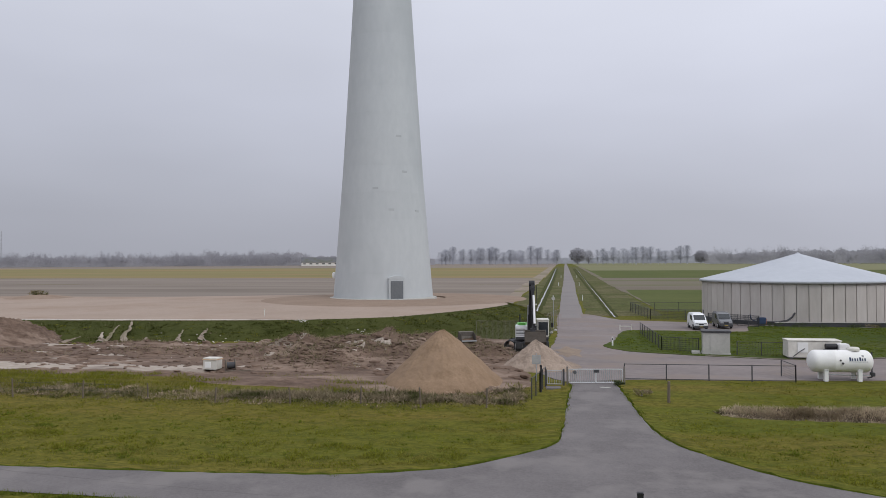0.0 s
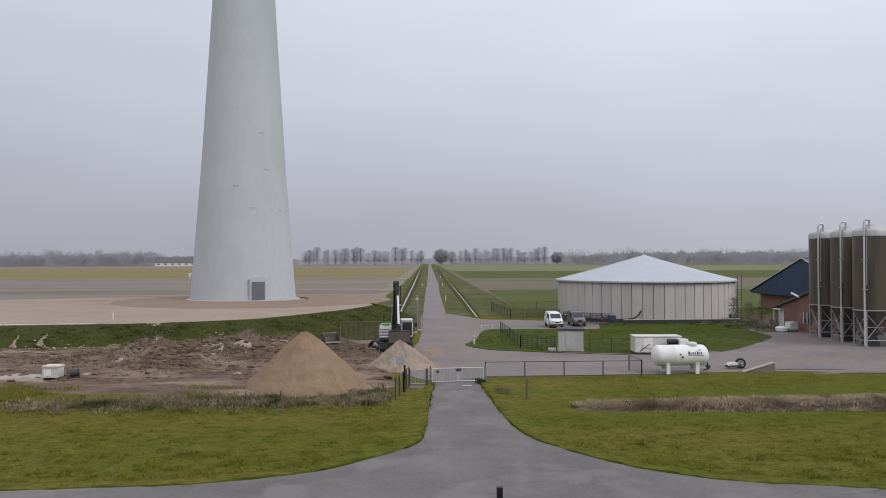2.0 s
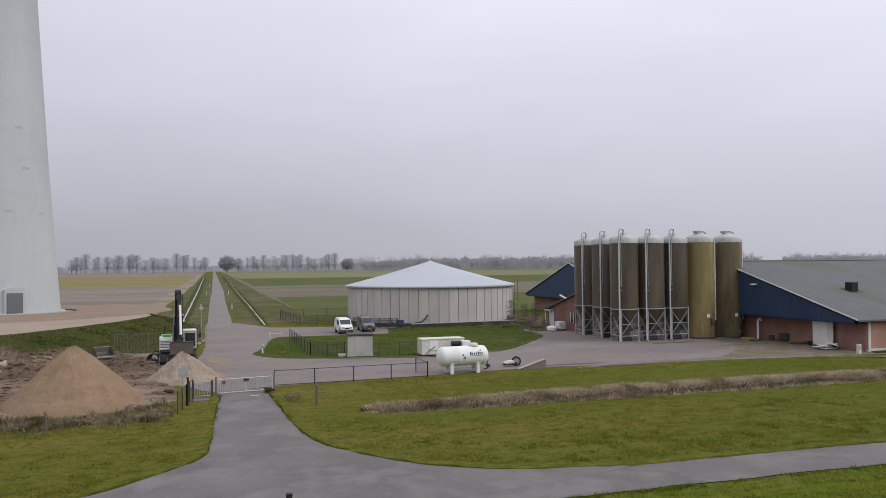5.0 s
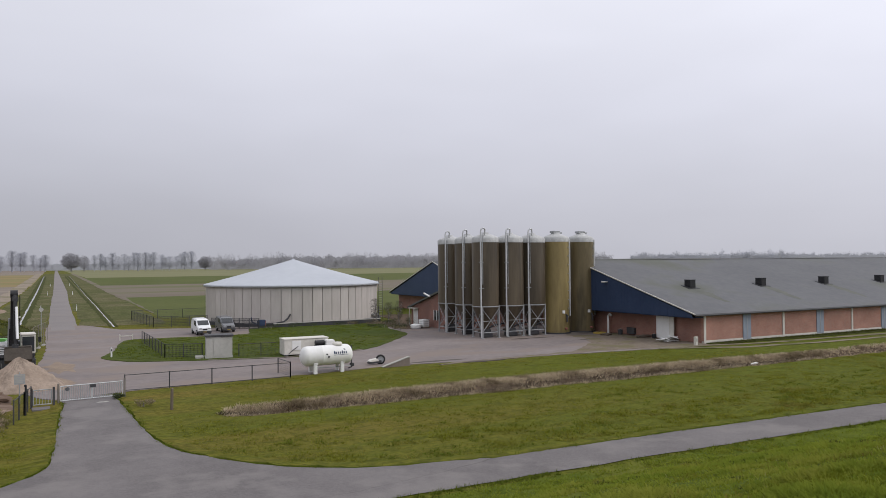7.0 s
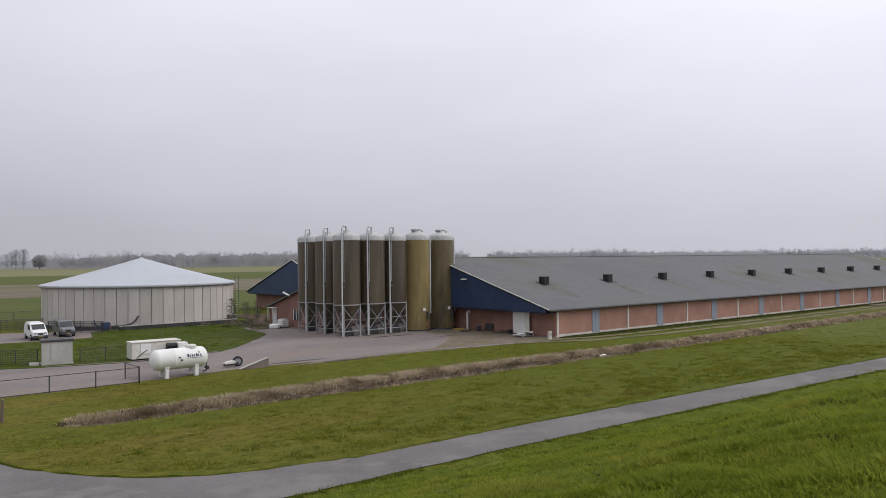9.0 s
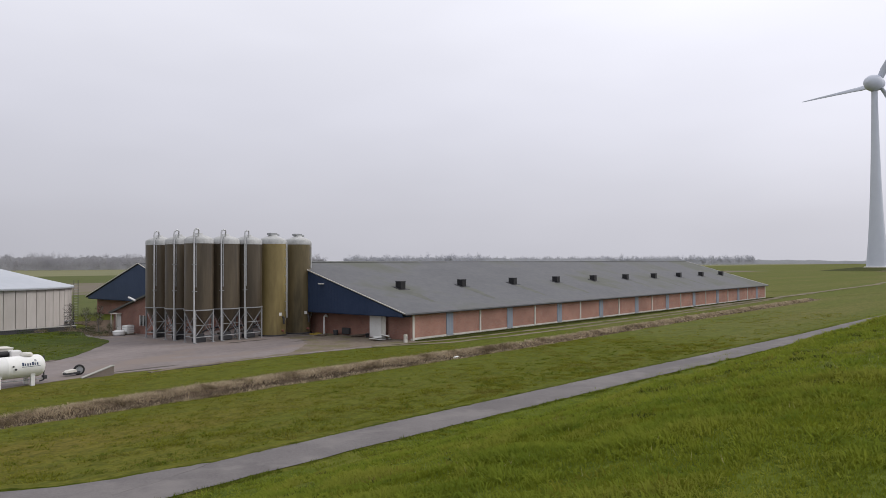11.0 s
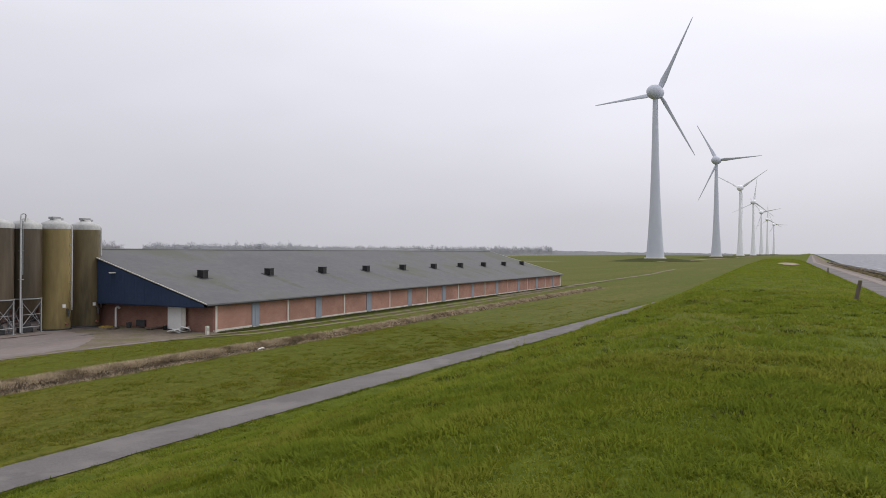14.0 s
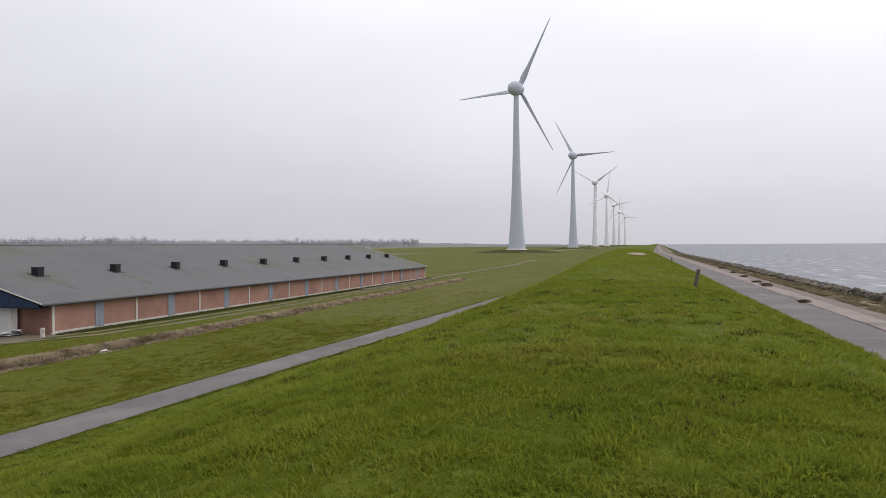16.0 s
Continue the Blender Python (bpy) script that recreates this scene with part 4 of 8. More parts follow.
# door housing on the side facing the dike
ang = math.atan2(100.3 - TY, -21.75 - TX)
dh = part("door_housing", box(-1.1, -0.5, 0.0, 1.1, 1.4, 3.0, 0.04), "tower", tw)
arch = bmesh.new()
arch = slab([(-1.15, 3.0)] + [(-1.15 * math.cos(q * math.pi / 10), 3.0 + 0.45 * math.sin(q * math.pi / 10)) for q in range(1, 10)] + [(1.15, 3.0)], "y", -0.5, 1.4)
part("arch", arch, "tower", dh)
part("door_leaf", box(-0.84, -0.58, 0.12, 0.9, -0.5, 2.75, 0.02), "door_grey", dh, "grey steel louvred tower door")
for i in range(12):
    part("louvre", box(-0.78, -0.605, 0.3 + i * 0.19, 0.84, -0.575, 0.44 + i * 0.19), "door_grey", dh)
part("sill", box(-0.9, -1.1, 0.0, 1.1, -0.5, 0.12, 0.02), "black", dh)
dh.matrix_basis = pose(math.cos(ang) * 7.0, math.sin(ang) * 7.0, 0.0, 0, 0, math.degrees(ang) + 90)
# small dark stains on the tower, built as thin plates
for h_, lat_ in [(18.0, 3.03), (12.6, 1.15), (12.5, 4.8), (23.0, 2.23), (15.6, -1.05)]:
    a_ = math.atan2(-TY, -TX) + math.asin(max(-0.95, min(0.95, lat_ / tower_r(h_))))
    m_ = part("repair_patch", box(-0.4, -0.04, -0.16, 0.4, 0.012, 0.16, 0.01), "tower_mark", tw, "darker grey stain mark on the tower")
    m_.matrix_basis = pose(math.cos(a_) * tower_r(h_), math.sin(a_) * tower_r(h_), h_, 0, 0, math.degrees(a_) - 90)
lamp = part("side_lamp", lathe([(0, 0.9), (0.25, 0.8), (0.3, 0.4), (0.2, 0.0), (0, -0.05)], 12), "white", tw)
lamp.location = (-7.35, -0.4, 3.0)

# ---------- mud of the building site ----------
site = ragged([(-130, 43.8), (-50, 43.4), (-30, 43.0), (-24, 42.6), (-19, 40.6), (-14, 39.4), (-8, 38.9), (-1.8, 40.5), (-0.9, 48), (-1.0, 58), (-2.5, 66), (-12, 66.5), (-20, 63.5), (-36, 59.5), (-60, 59.5), (-130, 60)], 1.2, 0.4, 13, 1)
xs, ys = np.arange(-72, 0, 0.36), np.arange(38.6, 66.4, 0.36)


def in_poly(x, y, poly):
    c = False
    for (x0, y0), (x1, y1) in zip(poly, poly[1:] + poly[:1]):
        if (y0 > y) != (y1 > y) and x < (x1 - x0) * (y - y0) / (y1 - y0) + x0:
            c = not c
    return c


HEAPS = [(-18.0, 51.5, 3.4, 1.9, 1.35), (-13.5, 52.5, 3.0, 1.8, 0.9), (-12.0, 59.0, 4.5, 1.8, 1.3), (-18, 58.5, 3.0, 1.4, 0.8), (-23, 52, 2.6, 1.5, 0.6), (-10.0, 52.0, 2.5, 2.0, 0.7), (-5.2, 54.2, 2.2, 2.4, 0.8), (-15.5, 47.0, 2.6, 1.4, 0.5), (-17.4, 48.6, 2.0, 1.2, 0.8), (-14.9, 49.4, 1.6, 1.1, 0.7), (-30, 53, 5, 1.3, 0.35), (-7.5, 60.5, 2.0, 1.5, 0.6), (-34, 58, 4, 1.2, 0.4), (-41, 51, 5, 1.2, 0.35)]


def mud_z(x, y):
    x, y = np.asarray(x, float), np.asarray(y, float)
    z = 0.14 + 0.16 * vnoise(x * 0.5, y, 2.4, 3, 1) + 0.2 * np.abs(vnoise(x, y, 0.9, 3, 4)) * (0.4 + np.clip(vnoise(x, y, 6.0, 2, 9) + 0.4, 0, 1))
    for hx, hy, ax, ay, h in HEAPS:
        z = z + h * np.exp(-(((x - hx) / ax) ** 2 + ((y - hy) / ay) ** 2)) * (0.75 + 0.75 * vnoise(x, y, 1.3, 3, hx))
    return z


mv, mf, idx = [], [], {}
for j, y in enumerate(ys):
    for i, x in enumerate(xs):
        if in_poly(x, y, site):
            idx[i, j] = len(mv)
            mv.append((x, y, 0.0))
for (i, j), a in idx.items():
    q = [idx.get(c) for c in ((i + 1, j), (i + 1, j + 1), (i, j + 1))]
    if None not in q:
        mf.append((a, *q))
pa = np.array(site)
pb = np.roll(pa, -1, 0)
va = np.array(mv)[:, None, :2]
tt_ = np.clip(((va - pa) * (pb - pa)).sum(2) / np.maximum(((pb - pa) ** 2).sum(1), 1e-9), 0, 1)
dist = np.sqrt((((va - pa) - tt_[..., None] * (pb - pa)) ** 2).sum(2)).min(1)
mz = mud_z(va[:, 0, 0], va[:, 0, 1])
fade = np.clip(dist / 1.6, 0, 1)
mv = [(x, y, float(z * q + (q - 1) * 0.12)) for (x, y, _), z, q in zip(mv, mz, fade)]
site_ob = raw("building_site", mv, mf, "mud", smooth=True)
site_ob.data.materials.append(M["silt"])
fc_ = np.array([np.mean([mv[q] for q in f_], axis=0) for f_ in mf])
pale_ = vnoise(fc_[:, 0] * 0.3, fc_[:, 1], 0.8, 3, 51) + np.where((fc_[:, 0] < -22) & (np.abs(fc_[:, 1] - 45.6) < 1.3), 0.5, -0.3) - 0.5 * (fc_[:, 0] > -9) - 0.6 * (fc_[:, 1] < 43.8)
site_ob.data.polygons.foreach_set("material_index", (pale_ > 0.12).astype(np.int32))
tagged(site_ob, "churned brown mud with pale dried streaks", "mud", kind="structure")


def heap(name, x, y, r, h, mat, label, category, seed, squash=1.0, rows=48, n=130, rough=0.09, point=0.10):
    b = bmesh.new()
    rings = []
    for k in range(rows + 1):
        t = k / rows
        ring = []
        for i in range(n):
            a = i * math.tau / n
            wob = 1 + 0.05 * noise.noise(Vector((math.cos(a) * 1.3, math.sin(a) * 1.3, seed))) + 0.04 * noise.noise(Vector((math.cos(a) * 5, math.sin(a) * 5, seed + t)))
            rr = r * t * wob
            zz = h * (1 - (math.sqrt(t * t + point ** 2) - point) / (math.sqrt(1 + point ** 2) - point))
            if t > 0.8:
                zz += 0.05 * h * ((t - 0.8) / 0.2) * (1 - t) * 6
            zz += rough * noise.noise(Vector((rr * math.cos(a) * 1.4, rr * math.sin(a) * 1.4, seed + 9))) * min(1, 3 * (1 - t) + 0.2) + (0.5 * rough * noise.noise(Vector((rr * math.cos(a) * 4.5, rr * math.sin(a) * 4.5, seed))) + 0.35 * rough * noise.noise(Vector((rr * math.cos(a) * 11, rr * math.sin(a) * 11, seed))) + 0.35 * rough * noise.noise(Vector((math.cos(a) * 9, math.sin(a) * 9, t * 2 + seed)))) * min(1, 3 * (1 - t) + 0.2)
            ring.append(b.verts.new((rr * math.cos(a), rr * math.sin(a) * squash, zz - (0.15 if k == rows else 0))))
        rings.append(ring)
    for r0, r1 in zip(rings, rings[1:]):
        for i in range(n):
            b.faces.new((r0[i], r1[i], r1[(i + 1) % n], r0[(i + 1) % n]))
    bmesh.ops.remove_doubles(b, verts=b.verts[:], dist=1e-5)
    bmesh.ops.recalc_face_normals(b, faces=b.faces[:])
    ob = part(name, b, mat, smooth=True)
    ob.location = (x, y, 0.0)
    return tagged(ob, label, category)


heap("sand_mound", -6.53, 42.8, 3.55, 3.05, "sand", "tall cone of dug brown sand on the mud", "sand pile", 3.0, rows=64, n=180)
heap("sand_mound", -1.4, 49.8, 2.35, 1.75, "gravel", "low heap of pale gravelly sand", "sand pile", 7.0, rough=0.16)
heap("earth_mound", -48.4, 59.6, 5.6, 2.1, "mud", "heap of grey-brown earth and roots", "earth pile", 12.0, rough=0.34, point=0.22)


# ---------- round covered store ----------
RX, RY, RR, RH = 27.5, 93.2, 10.6, 4.52
store = thing("round_store", RX, RY, 0.0, 0, "round pale panel store with a grey cone cover", "storage tank")
NP = 57
pm = None
for i in range(NP):
    a = (i + 0.5) * math.tau / NP
    half = RR * math.tan(math.pi / NP) - 0.03
    if pm is None:
        ob = part("wall_panel", box(-half, -0.14, 0.35, half, 0.0, RH, 0.02), "panel", store)
        pm = ob.data
    else:
        ob = new("wall_panel", pm)
        ob.parent = store
    ob.matrix_basis = pose(math.cos(a) * RR, math.sin(a) * RR, 0, 0, 0, math.degrees(a) - 90)
part("inner_wall", lathe([(RR - 0.12, 0.0), (RR - 0.12, RH)], 100), "concrete", store)
part("footing", lathe([(RR + 0.35, 0.0), (RR + 0.35, 0.36), (RR - 0.2, 0.4)], 100), "dark", store, "dark concrete footing ring")
prof = [(RR + 0.25, RH - 0.06), (RR + 0.28, RH + 0.1)]
for q in range(0, 13):
    t = q / 12
    prof.append(((RR + 0.2) * (1 - t), RH + 0.16 + 3.0 * (t - 0.03 * math.sin(math.pi * t))))
part("cover", lathe(prof, 100), "tarp", store, "taut grey-white tarpaulin cone cover")
part("rim", lathe([(RR + 0.28, RH - 0.1), (RR + 0.31, RH - 0.06), (RR + 0.31, RH + 0.02), (RR + 0.27, RH + 0.04)], 100), "galv", store)
part("crown", lathe([(0.3, RH + 3.05), (0.12, RH + 3.2), (0, RH + 3.24)], 16), "tarp", store)

# ---------- feed silos ----------


def silo_hopper(name, x, y):
    s = thing(name, x, y, 0.0, 0, "tall brown translucent feed silo on steel legs", "silo", "feed silos")
    R = 1.27
    part("body", lathe([(R, 2.9), (R, 5.9), (R, 8.95)], 40), "silo", s, smooth=True)
    part("cone", lathe([(R, 2.9), (0.26, 0.95), (0.22, 0.7), (0.0, 0.7)], 40), "silo", s)
    part("dome", lathe([(R + 0.015, 8.9), (R + 0.015, 9.28), (R - 0.12, 9.42), (R - 0.55, 9.6), (0.32, 9.72), (0.3, 9.84), (0, 9.86)], 40), "dome", s, "pale grey domed top", smooth=True)
    part("collar", lathe([(R + 0.01, 2.9), (R + 0.05, 2.91), (R + 0.05, 2.99), (R + 0.01, 3.0)], 40), "galv", s)
    feet = [(R * 0.98 * math.cos(a), R * 0.98 * math.sin(a)) for a in (math.radians(q) for q in (45, 135, 225, 315))]
    for fx, fy in feet:
        part("leg", box(fx - 0.05, fy - 0.05, 0.03, fx + 0.05, fy + 0.05, 3.0, bm=box(fx - 0.14, fy - 0.14, 0.03, fx + 0.14, fy + 0.14, 0.07)), "galv", s)
    for (ax, ay), (bx, by) in zip(feet, feet[1:] + feet[:1]):
        part("brace", tube((ax, ay, 0.6), (bx, by, 2.7), 0.03, n=6), "galv", s)
        part("brace", tube((bx, by, 0.6), (ax, ay, 2.7), 0.03, n=6), "galv", s)
        part("tie", tube((ax, ay, 0.55), (bx, by, 0.55), 0.035, n=6), "galv", s)
    fx, fy = -1.10, -1.02
    part("fill_pipe", pipe([(fx, fy, 0.12), (fx, fy, 9.86), (fx + 0.04, fy, 10.06), (fx + 0.18, fy - 0.02, 10.18), (fx + 0.4, fy + 0.02, 10.18), (fx + 0.56, fy + 0.16, 10.06), (fx + 0.62, fy + 0.35, 9.5)], 0.07, 8), "pipe_light", s, "galvanised filling pipe with a hooked top")
    part("vent_pipe", pipe([(fx + 0.22, fy + 0.05, 5.0), (fx + 0.22, fy + 0.05, 9.5), (fx + 0.5, fy + 0.6, 9.8)], 0.04, 6), "galv", s)
    for z in (2.2, 4.6, 7.0, 8.9):
        part("bracket", box(fx - 0.08, fy - 0.08, z, fx + 0.24, fy + 0.24, z + 0.05), "galv", s)
    part("auger", pipe([(0, 0, 0.75), (1.2, 0.4, 1.1), (2.4, 0.6, 1.2)], 0.08, 8, bm=box(-0.35, -0.35, 0.45, 0.35, 0.35, 0.8, 0.03)), "dark", s)
    part("feed_trough", box(-0.5, -0.42, 0.05, 0.5, 0.42, 0.42, 0.04), "dark", s, "dark feed trough under the cone")
    part("motor", tube((-0.72, 0.1, 0.62), (-0.36, 0.1, 0.62), 0.15, n=12), "steel_dark", s)
    part("ladder_bar", tube((feet[2][0], feet[2][1], 1.6), (feet[3][0], feet[3][1], 1.6), 0.025, n=6), "galv", s)
    return s


first = silo_hopper("feed_silo", 36.2, 60.3)
for x, y in ((38.95, 60.3), (41.45, 60.3), (36.4, 64.0), (36.3, 67.4)):
    copy_thing(first, pose(x, y, 0))


def silo_flat(x, y, mat, label):
    s = thing("feed_silo", x, y, 0.0, 0, label, "silo", "feed silos")
    R = 1.27
    part("body", lathe([(R, 0.03), (R, 3.0), (R, 6.0), (R, 9.03)], 40), mat, s, smooth=True)
    part("dome", lathe([(R + 0.015, 8.98), (R + 0.015, 9.36), (R - 0.1, 9.5), (R - 0.5, 9.66), (0.45, 9.78), (0.42, 9.9), (0.0, 9.92)], 40), "dome", s, "pale grey domed top", smooth=True)
    part("hatch", box(-0.5, -0.3, 9.88, 0.34, 0.3, 10.08, 0.03), "galv", s)
    part("hatch_arm", box(0.3, -0.06, 9.8, 0.78, 0.06, 9.98, 0.02), "galv", s)
    part("base_ring", lathe([(R + 0.12, 0.03), (R + 0.12, 0.14), (R, 0.16)], 40), "dark", s)
    for q in range(9):
        part("bolt_plate", box(0.58, -1.2, 1.6 + q * 0.85, 0.66, -1.08, 1.7 + q * 0.85), "galv", s)
    px, py = 1.2, -0.62
    part("fill_pipe", pipe([(px, py, 1.7), (px, py, 9.15), (px - 0.06, py + 0.03, 9.32), (px - 0.18, py + 0.1, 9.4), (px - 0.42, py + 0.24, 9.4)], 0.085, 8), "pipe_light", s)
    part("inlet", pipe([(0.25, -1.15, 1.9), (0.25, -1.4, 1.8), (0.25, -1.42, 1.2)], 0.09, 8), "dark", s)
    part("notice", box(-0.2, -1.29, 2.0, 0.1, -1.25, 2.3), "white", s, "small white notice plate")
    part("valve", tube((0.15, -1.25, 0.55), (0.15, -1.5, 0.55), 0.1, n=8), "red", s)
    return s


silo_flat(44.3, 60.3, "silo_yellow", "tall yellowed flat-bottomed feed silo with streaks")
silo_flat(47.4, 60.3, "silo_olive", "tall brown flat-bottomed feed silo with streaks")

# ---------- barns ----------
BX0, BX1, BY0, RIDGE_Y, EAVE, RIDGE = 49.0, 148.3, 45.95, 61.9, 2.48, 7.2


def barn(x0, x1, y0, ry, label, details):
    b = thing("barn", x0, y0, 0.0, 0, label, "barn")
    L, W, HALF = x1 - x0, (ry - y0) * 2, ry - y0
    sl = (RIDGE - EAVE) / (HALF + 0.45)
    OV = 1.3
    part("wall", box(0, 0, 0.18, L, 0.25, EAVE - 0.05), "brick", b)
    part("wall", box(0, W - 0.25, 0.18, L, W, EAVE - 0.05), "brick", b)
    for xa, xb in ((0, 0.25), (L - 0.25, L)):
        part("gable_wall", box(xa, 0.25, -0.1, xb, W - 0.25, EAVE - 0.05), "brick_shaded", b, "brick gable wall with shade in its red-brown colour")
    part("plinth", box(0.03, -0.04, -0.1, L - 0.03, W + 0.04, 0.25), "offwhite", b)
    part("soffit", box(-OV, 0.0, EAVE - 0.3, 0.0, W, EAVE - 0.24), "navy", b)
    for xa, xb in ((-OV, -OV + 0.12), (L - 0.2, L + 0.1)):
        part("gable_cladding", slab([(0.02, EAVE - 0.28), (0.02, EAVE - 0.02), (HALF, RIDGE - 0.12), (W - 0.02, EAVE - 0.02), (W - 0.02, EAVE - 0.28)], "x", xa, xb), "navy", b, "dark blue profiled gable cladding")
    if details:
        for q in range(38):
            yy = 0.3 + q * 0.42
            part("cladding_rib", box(-OV - 0.012, yy, EAVE - 0.27, -OV, yy + 0.05, min(EAVE + sl * yy - 0.1, RIDGE - 0.2)), "navy", b)
    for side in (0, 1):
        ye, yr = (-0.45, HALF) if side == 0 else (W + 0.45, HALF)
        slope_ = [(ye, EAVE - 0.02), (ye, EAVE + 0.05), (yr, RIDGE + 0.04), (yr, RIDGE - 0.05)]
        bm = slab(slope_ if side == 0 else [slope_[0], slope_[3], slope_[2], slope_[1]], "x", -OV - 0.1, L + 0.4)
        part("roof", bm, "roof", b, "weathered grey corrugated fibre-cement roof")
        for xa, xb in ((-OV - 0.16, -OV - 0.1), (L + 0.4, L + 0.46)):
            part("verge_trim", slab([(ye, EAVE + 0.0), (ye, EAVE + 0.09), (yr, RIDGE + 0.09), (yr, RIDGE + 0.0)], "x", xa, xb), "offwhite", b, "pale verge trim")
        part("gutter", tube((-OV - 0.1, ye - 0.02, EAVE - 0.06), (L + 0.4, ye - 0.02, EAVE - 0.06), 0.07, n=8), "dark", b)
    part("ridge_cap", slab([(HALF - 0.3, RIDGE), (HALF, RIDGE + 0.1), (HALF + 0.3, RIDGE)], "x", -OV - 0.1, L + 0.4), "roof", b)
    return b, sl


bn, slope = barn(BX0, BX1, BY0, RIDGE_Y, "long low brick poultry barn with grey roof", True)
PIL = [0.12 + 9.9 * i for i in range(11)]
for q in PIL:
    part("pilaster", box(q - 0.11, -0.07, 0.0, q + 0.11, 0.02, EAVE - 0.06), "offwhite", bn, "pale concrete pilaster")
for q in [5.25 + 9.9 * i for i in range(10)]:
    d = part("door", box(q - 0.5, -0.06, 0.12, q + 0.5, 0.02, EAVE - 0.12, 0.01), "blue_door", bn, "faded blue side door")
    part("door_plate", box(q - 0.05, -0.075, 0.2, q + 0.02, -0.06, EAVE - 0.2), "galv", d)
for q in range(4):
    part("wall_band", box(PIL[q] + 0.12, -0.012, 1.15, PIL[q + 1] - 0.12, 0.0, 1.19), "brick", bn)
for q in range(10):
    vx, vy = 5.25 + q * 9.86, 6.5
    vz = EAVE + slope * (vy + 0.45)
    v = part("roof_vent", box(vx - 0.37, vy - 0.37, vz - 0.1, vx + 0.37, vy + 0.37, vz + 0.7, 0.03), "black", bn, "square black roof ventilator")
    part("flashing", slab([(vy - 0.62, vz - 0.16), (vy - 0.62, vz - 0.105), (vy + 0.45, vz + 0.21), (vy + 0.45, vz + 0.16)], "x", vx - 0.72, vx + 0.72), "black", v)
    # a darker greenish streak on the sheets below it
    rng_ = random.Random(900 + q)
    rows_ = [(vx + rng_.uniform(-0.15, 0.15), (0.75 - 0.4 * abs(2 * k / 9 - 0.8)) * rng_.uniform(0.6, 1.25), vy - 0.55 - k * rng_.uniform(0.42, 0.5)) for k in range(10)]
    sv_ = [(a + e * s_, yy, EAVE + slope * (yy + 0.45) + 0.056) for a, e, yy in rows_ for s_ in (-1, 1)]
    raw("moss_streak", sv_, [(2 * k, 2 * k + 1, 2 * k + 3, 2 * k + 2) for k in range(9)], "roof_streak", bn)
    part("hood", box(vx - 0.4, vy - 0.4, vz + 0.68, vx + 0.4, vy + 0.4, vz + 0.74, 0.02), "black", v)
# gable end: white sliding door, lamp, pipe
wd = part("sliding_door", box(-0.42, 3.55, 0.12, -0.12, 5.15, 2.15, 0.02), "white", bn, "white panel door standing open")
part("door_return", box(-0.42, 3.0, 0.12, -0.36, 3.55, 2.1), "offwhite", wd)
part("gable_lamp", box(-1.75, 10.6, 5.0, -1.32, 11.1, 5.12, 0.03), "white", bn)
part("vent_stack", pipe([(-0.5, 11.6, 0.0), (-0.5, 11.6, 1.7), (-0.5, 11.35, 1.9), (-0.5, 11.1, 1.75)], 0.1, 8), "white", bn)
part("grating", box(-0.3, 8.2, 0.15, -0.05, 9.2, 0.75), "dark", bn)

barn(49.3, 148.0, 79.5, 94.2, "second low barn with navy gable cladding", False)

# annex between the barns
an = thing("annex", 36.9, 69.3, 0.0, 0, "low brick lean-to annex with white porch", "annex")
part("wall", slab([(0, 0), (0, 4.3), (8.7, 2.0), (8.7, 0)], "x", 0.0, 0.25), "brick_brown_shaded", an)
part("wall", box(0.25, 8.45, 0, 11.4, 8.7, 2.0), "brick_brown_shaded", an)
part("wall", box(0.25, 0, 0, 11.4, 0.25, 4.3), "brick_brown_shaded", an)
part("roof", slab([(-0.3, 4.38), (-0.3, 4.5), (9.1, 2.02), (9.1, 1.9)], "x", -0.3, 11.5), "roof", an)
part("verge_trim", slab([(-0.3, 4.34), (-0.3, 4.52), (9.1, 2.04), (9.1, 1.88)], "x", -0.36, -0.3), "roof", an)
part("porch_roof", box(-0.7, 6.8, 1.9, 0.0, 8.1, 1.98, 0.02), "offwhite", an)
for q in (6.7, 8.1):
    part("porch_post", box(-0.64, q + 0.12 if q < 7 else q - 0.16, 0, -0.56, q + 0.2 if q < 7 else q - 0.08, 1.9), "offwhite", an)
part("door", box(-0.05, 7.0, 0.05, 0.0, 7.9, 1.92), "white", an, "white painted door")
w = part("window", box(-0.06, 1.6, 0.9, 0.0, 2.9, 1.9), "glass", an)
for q in (1.55, 2.2, 2.85):
    part("glazing_bar", box(-0.1, q, 0.85, -0.06, q + 0.1, 1.95), "white", w)
part("flue", pipe([(-0.4, 3.2, 3.4), (-0.4, 4.6, 3.7)], 0.1, 8), "white", an)

# ---------- far wind turbines ----------


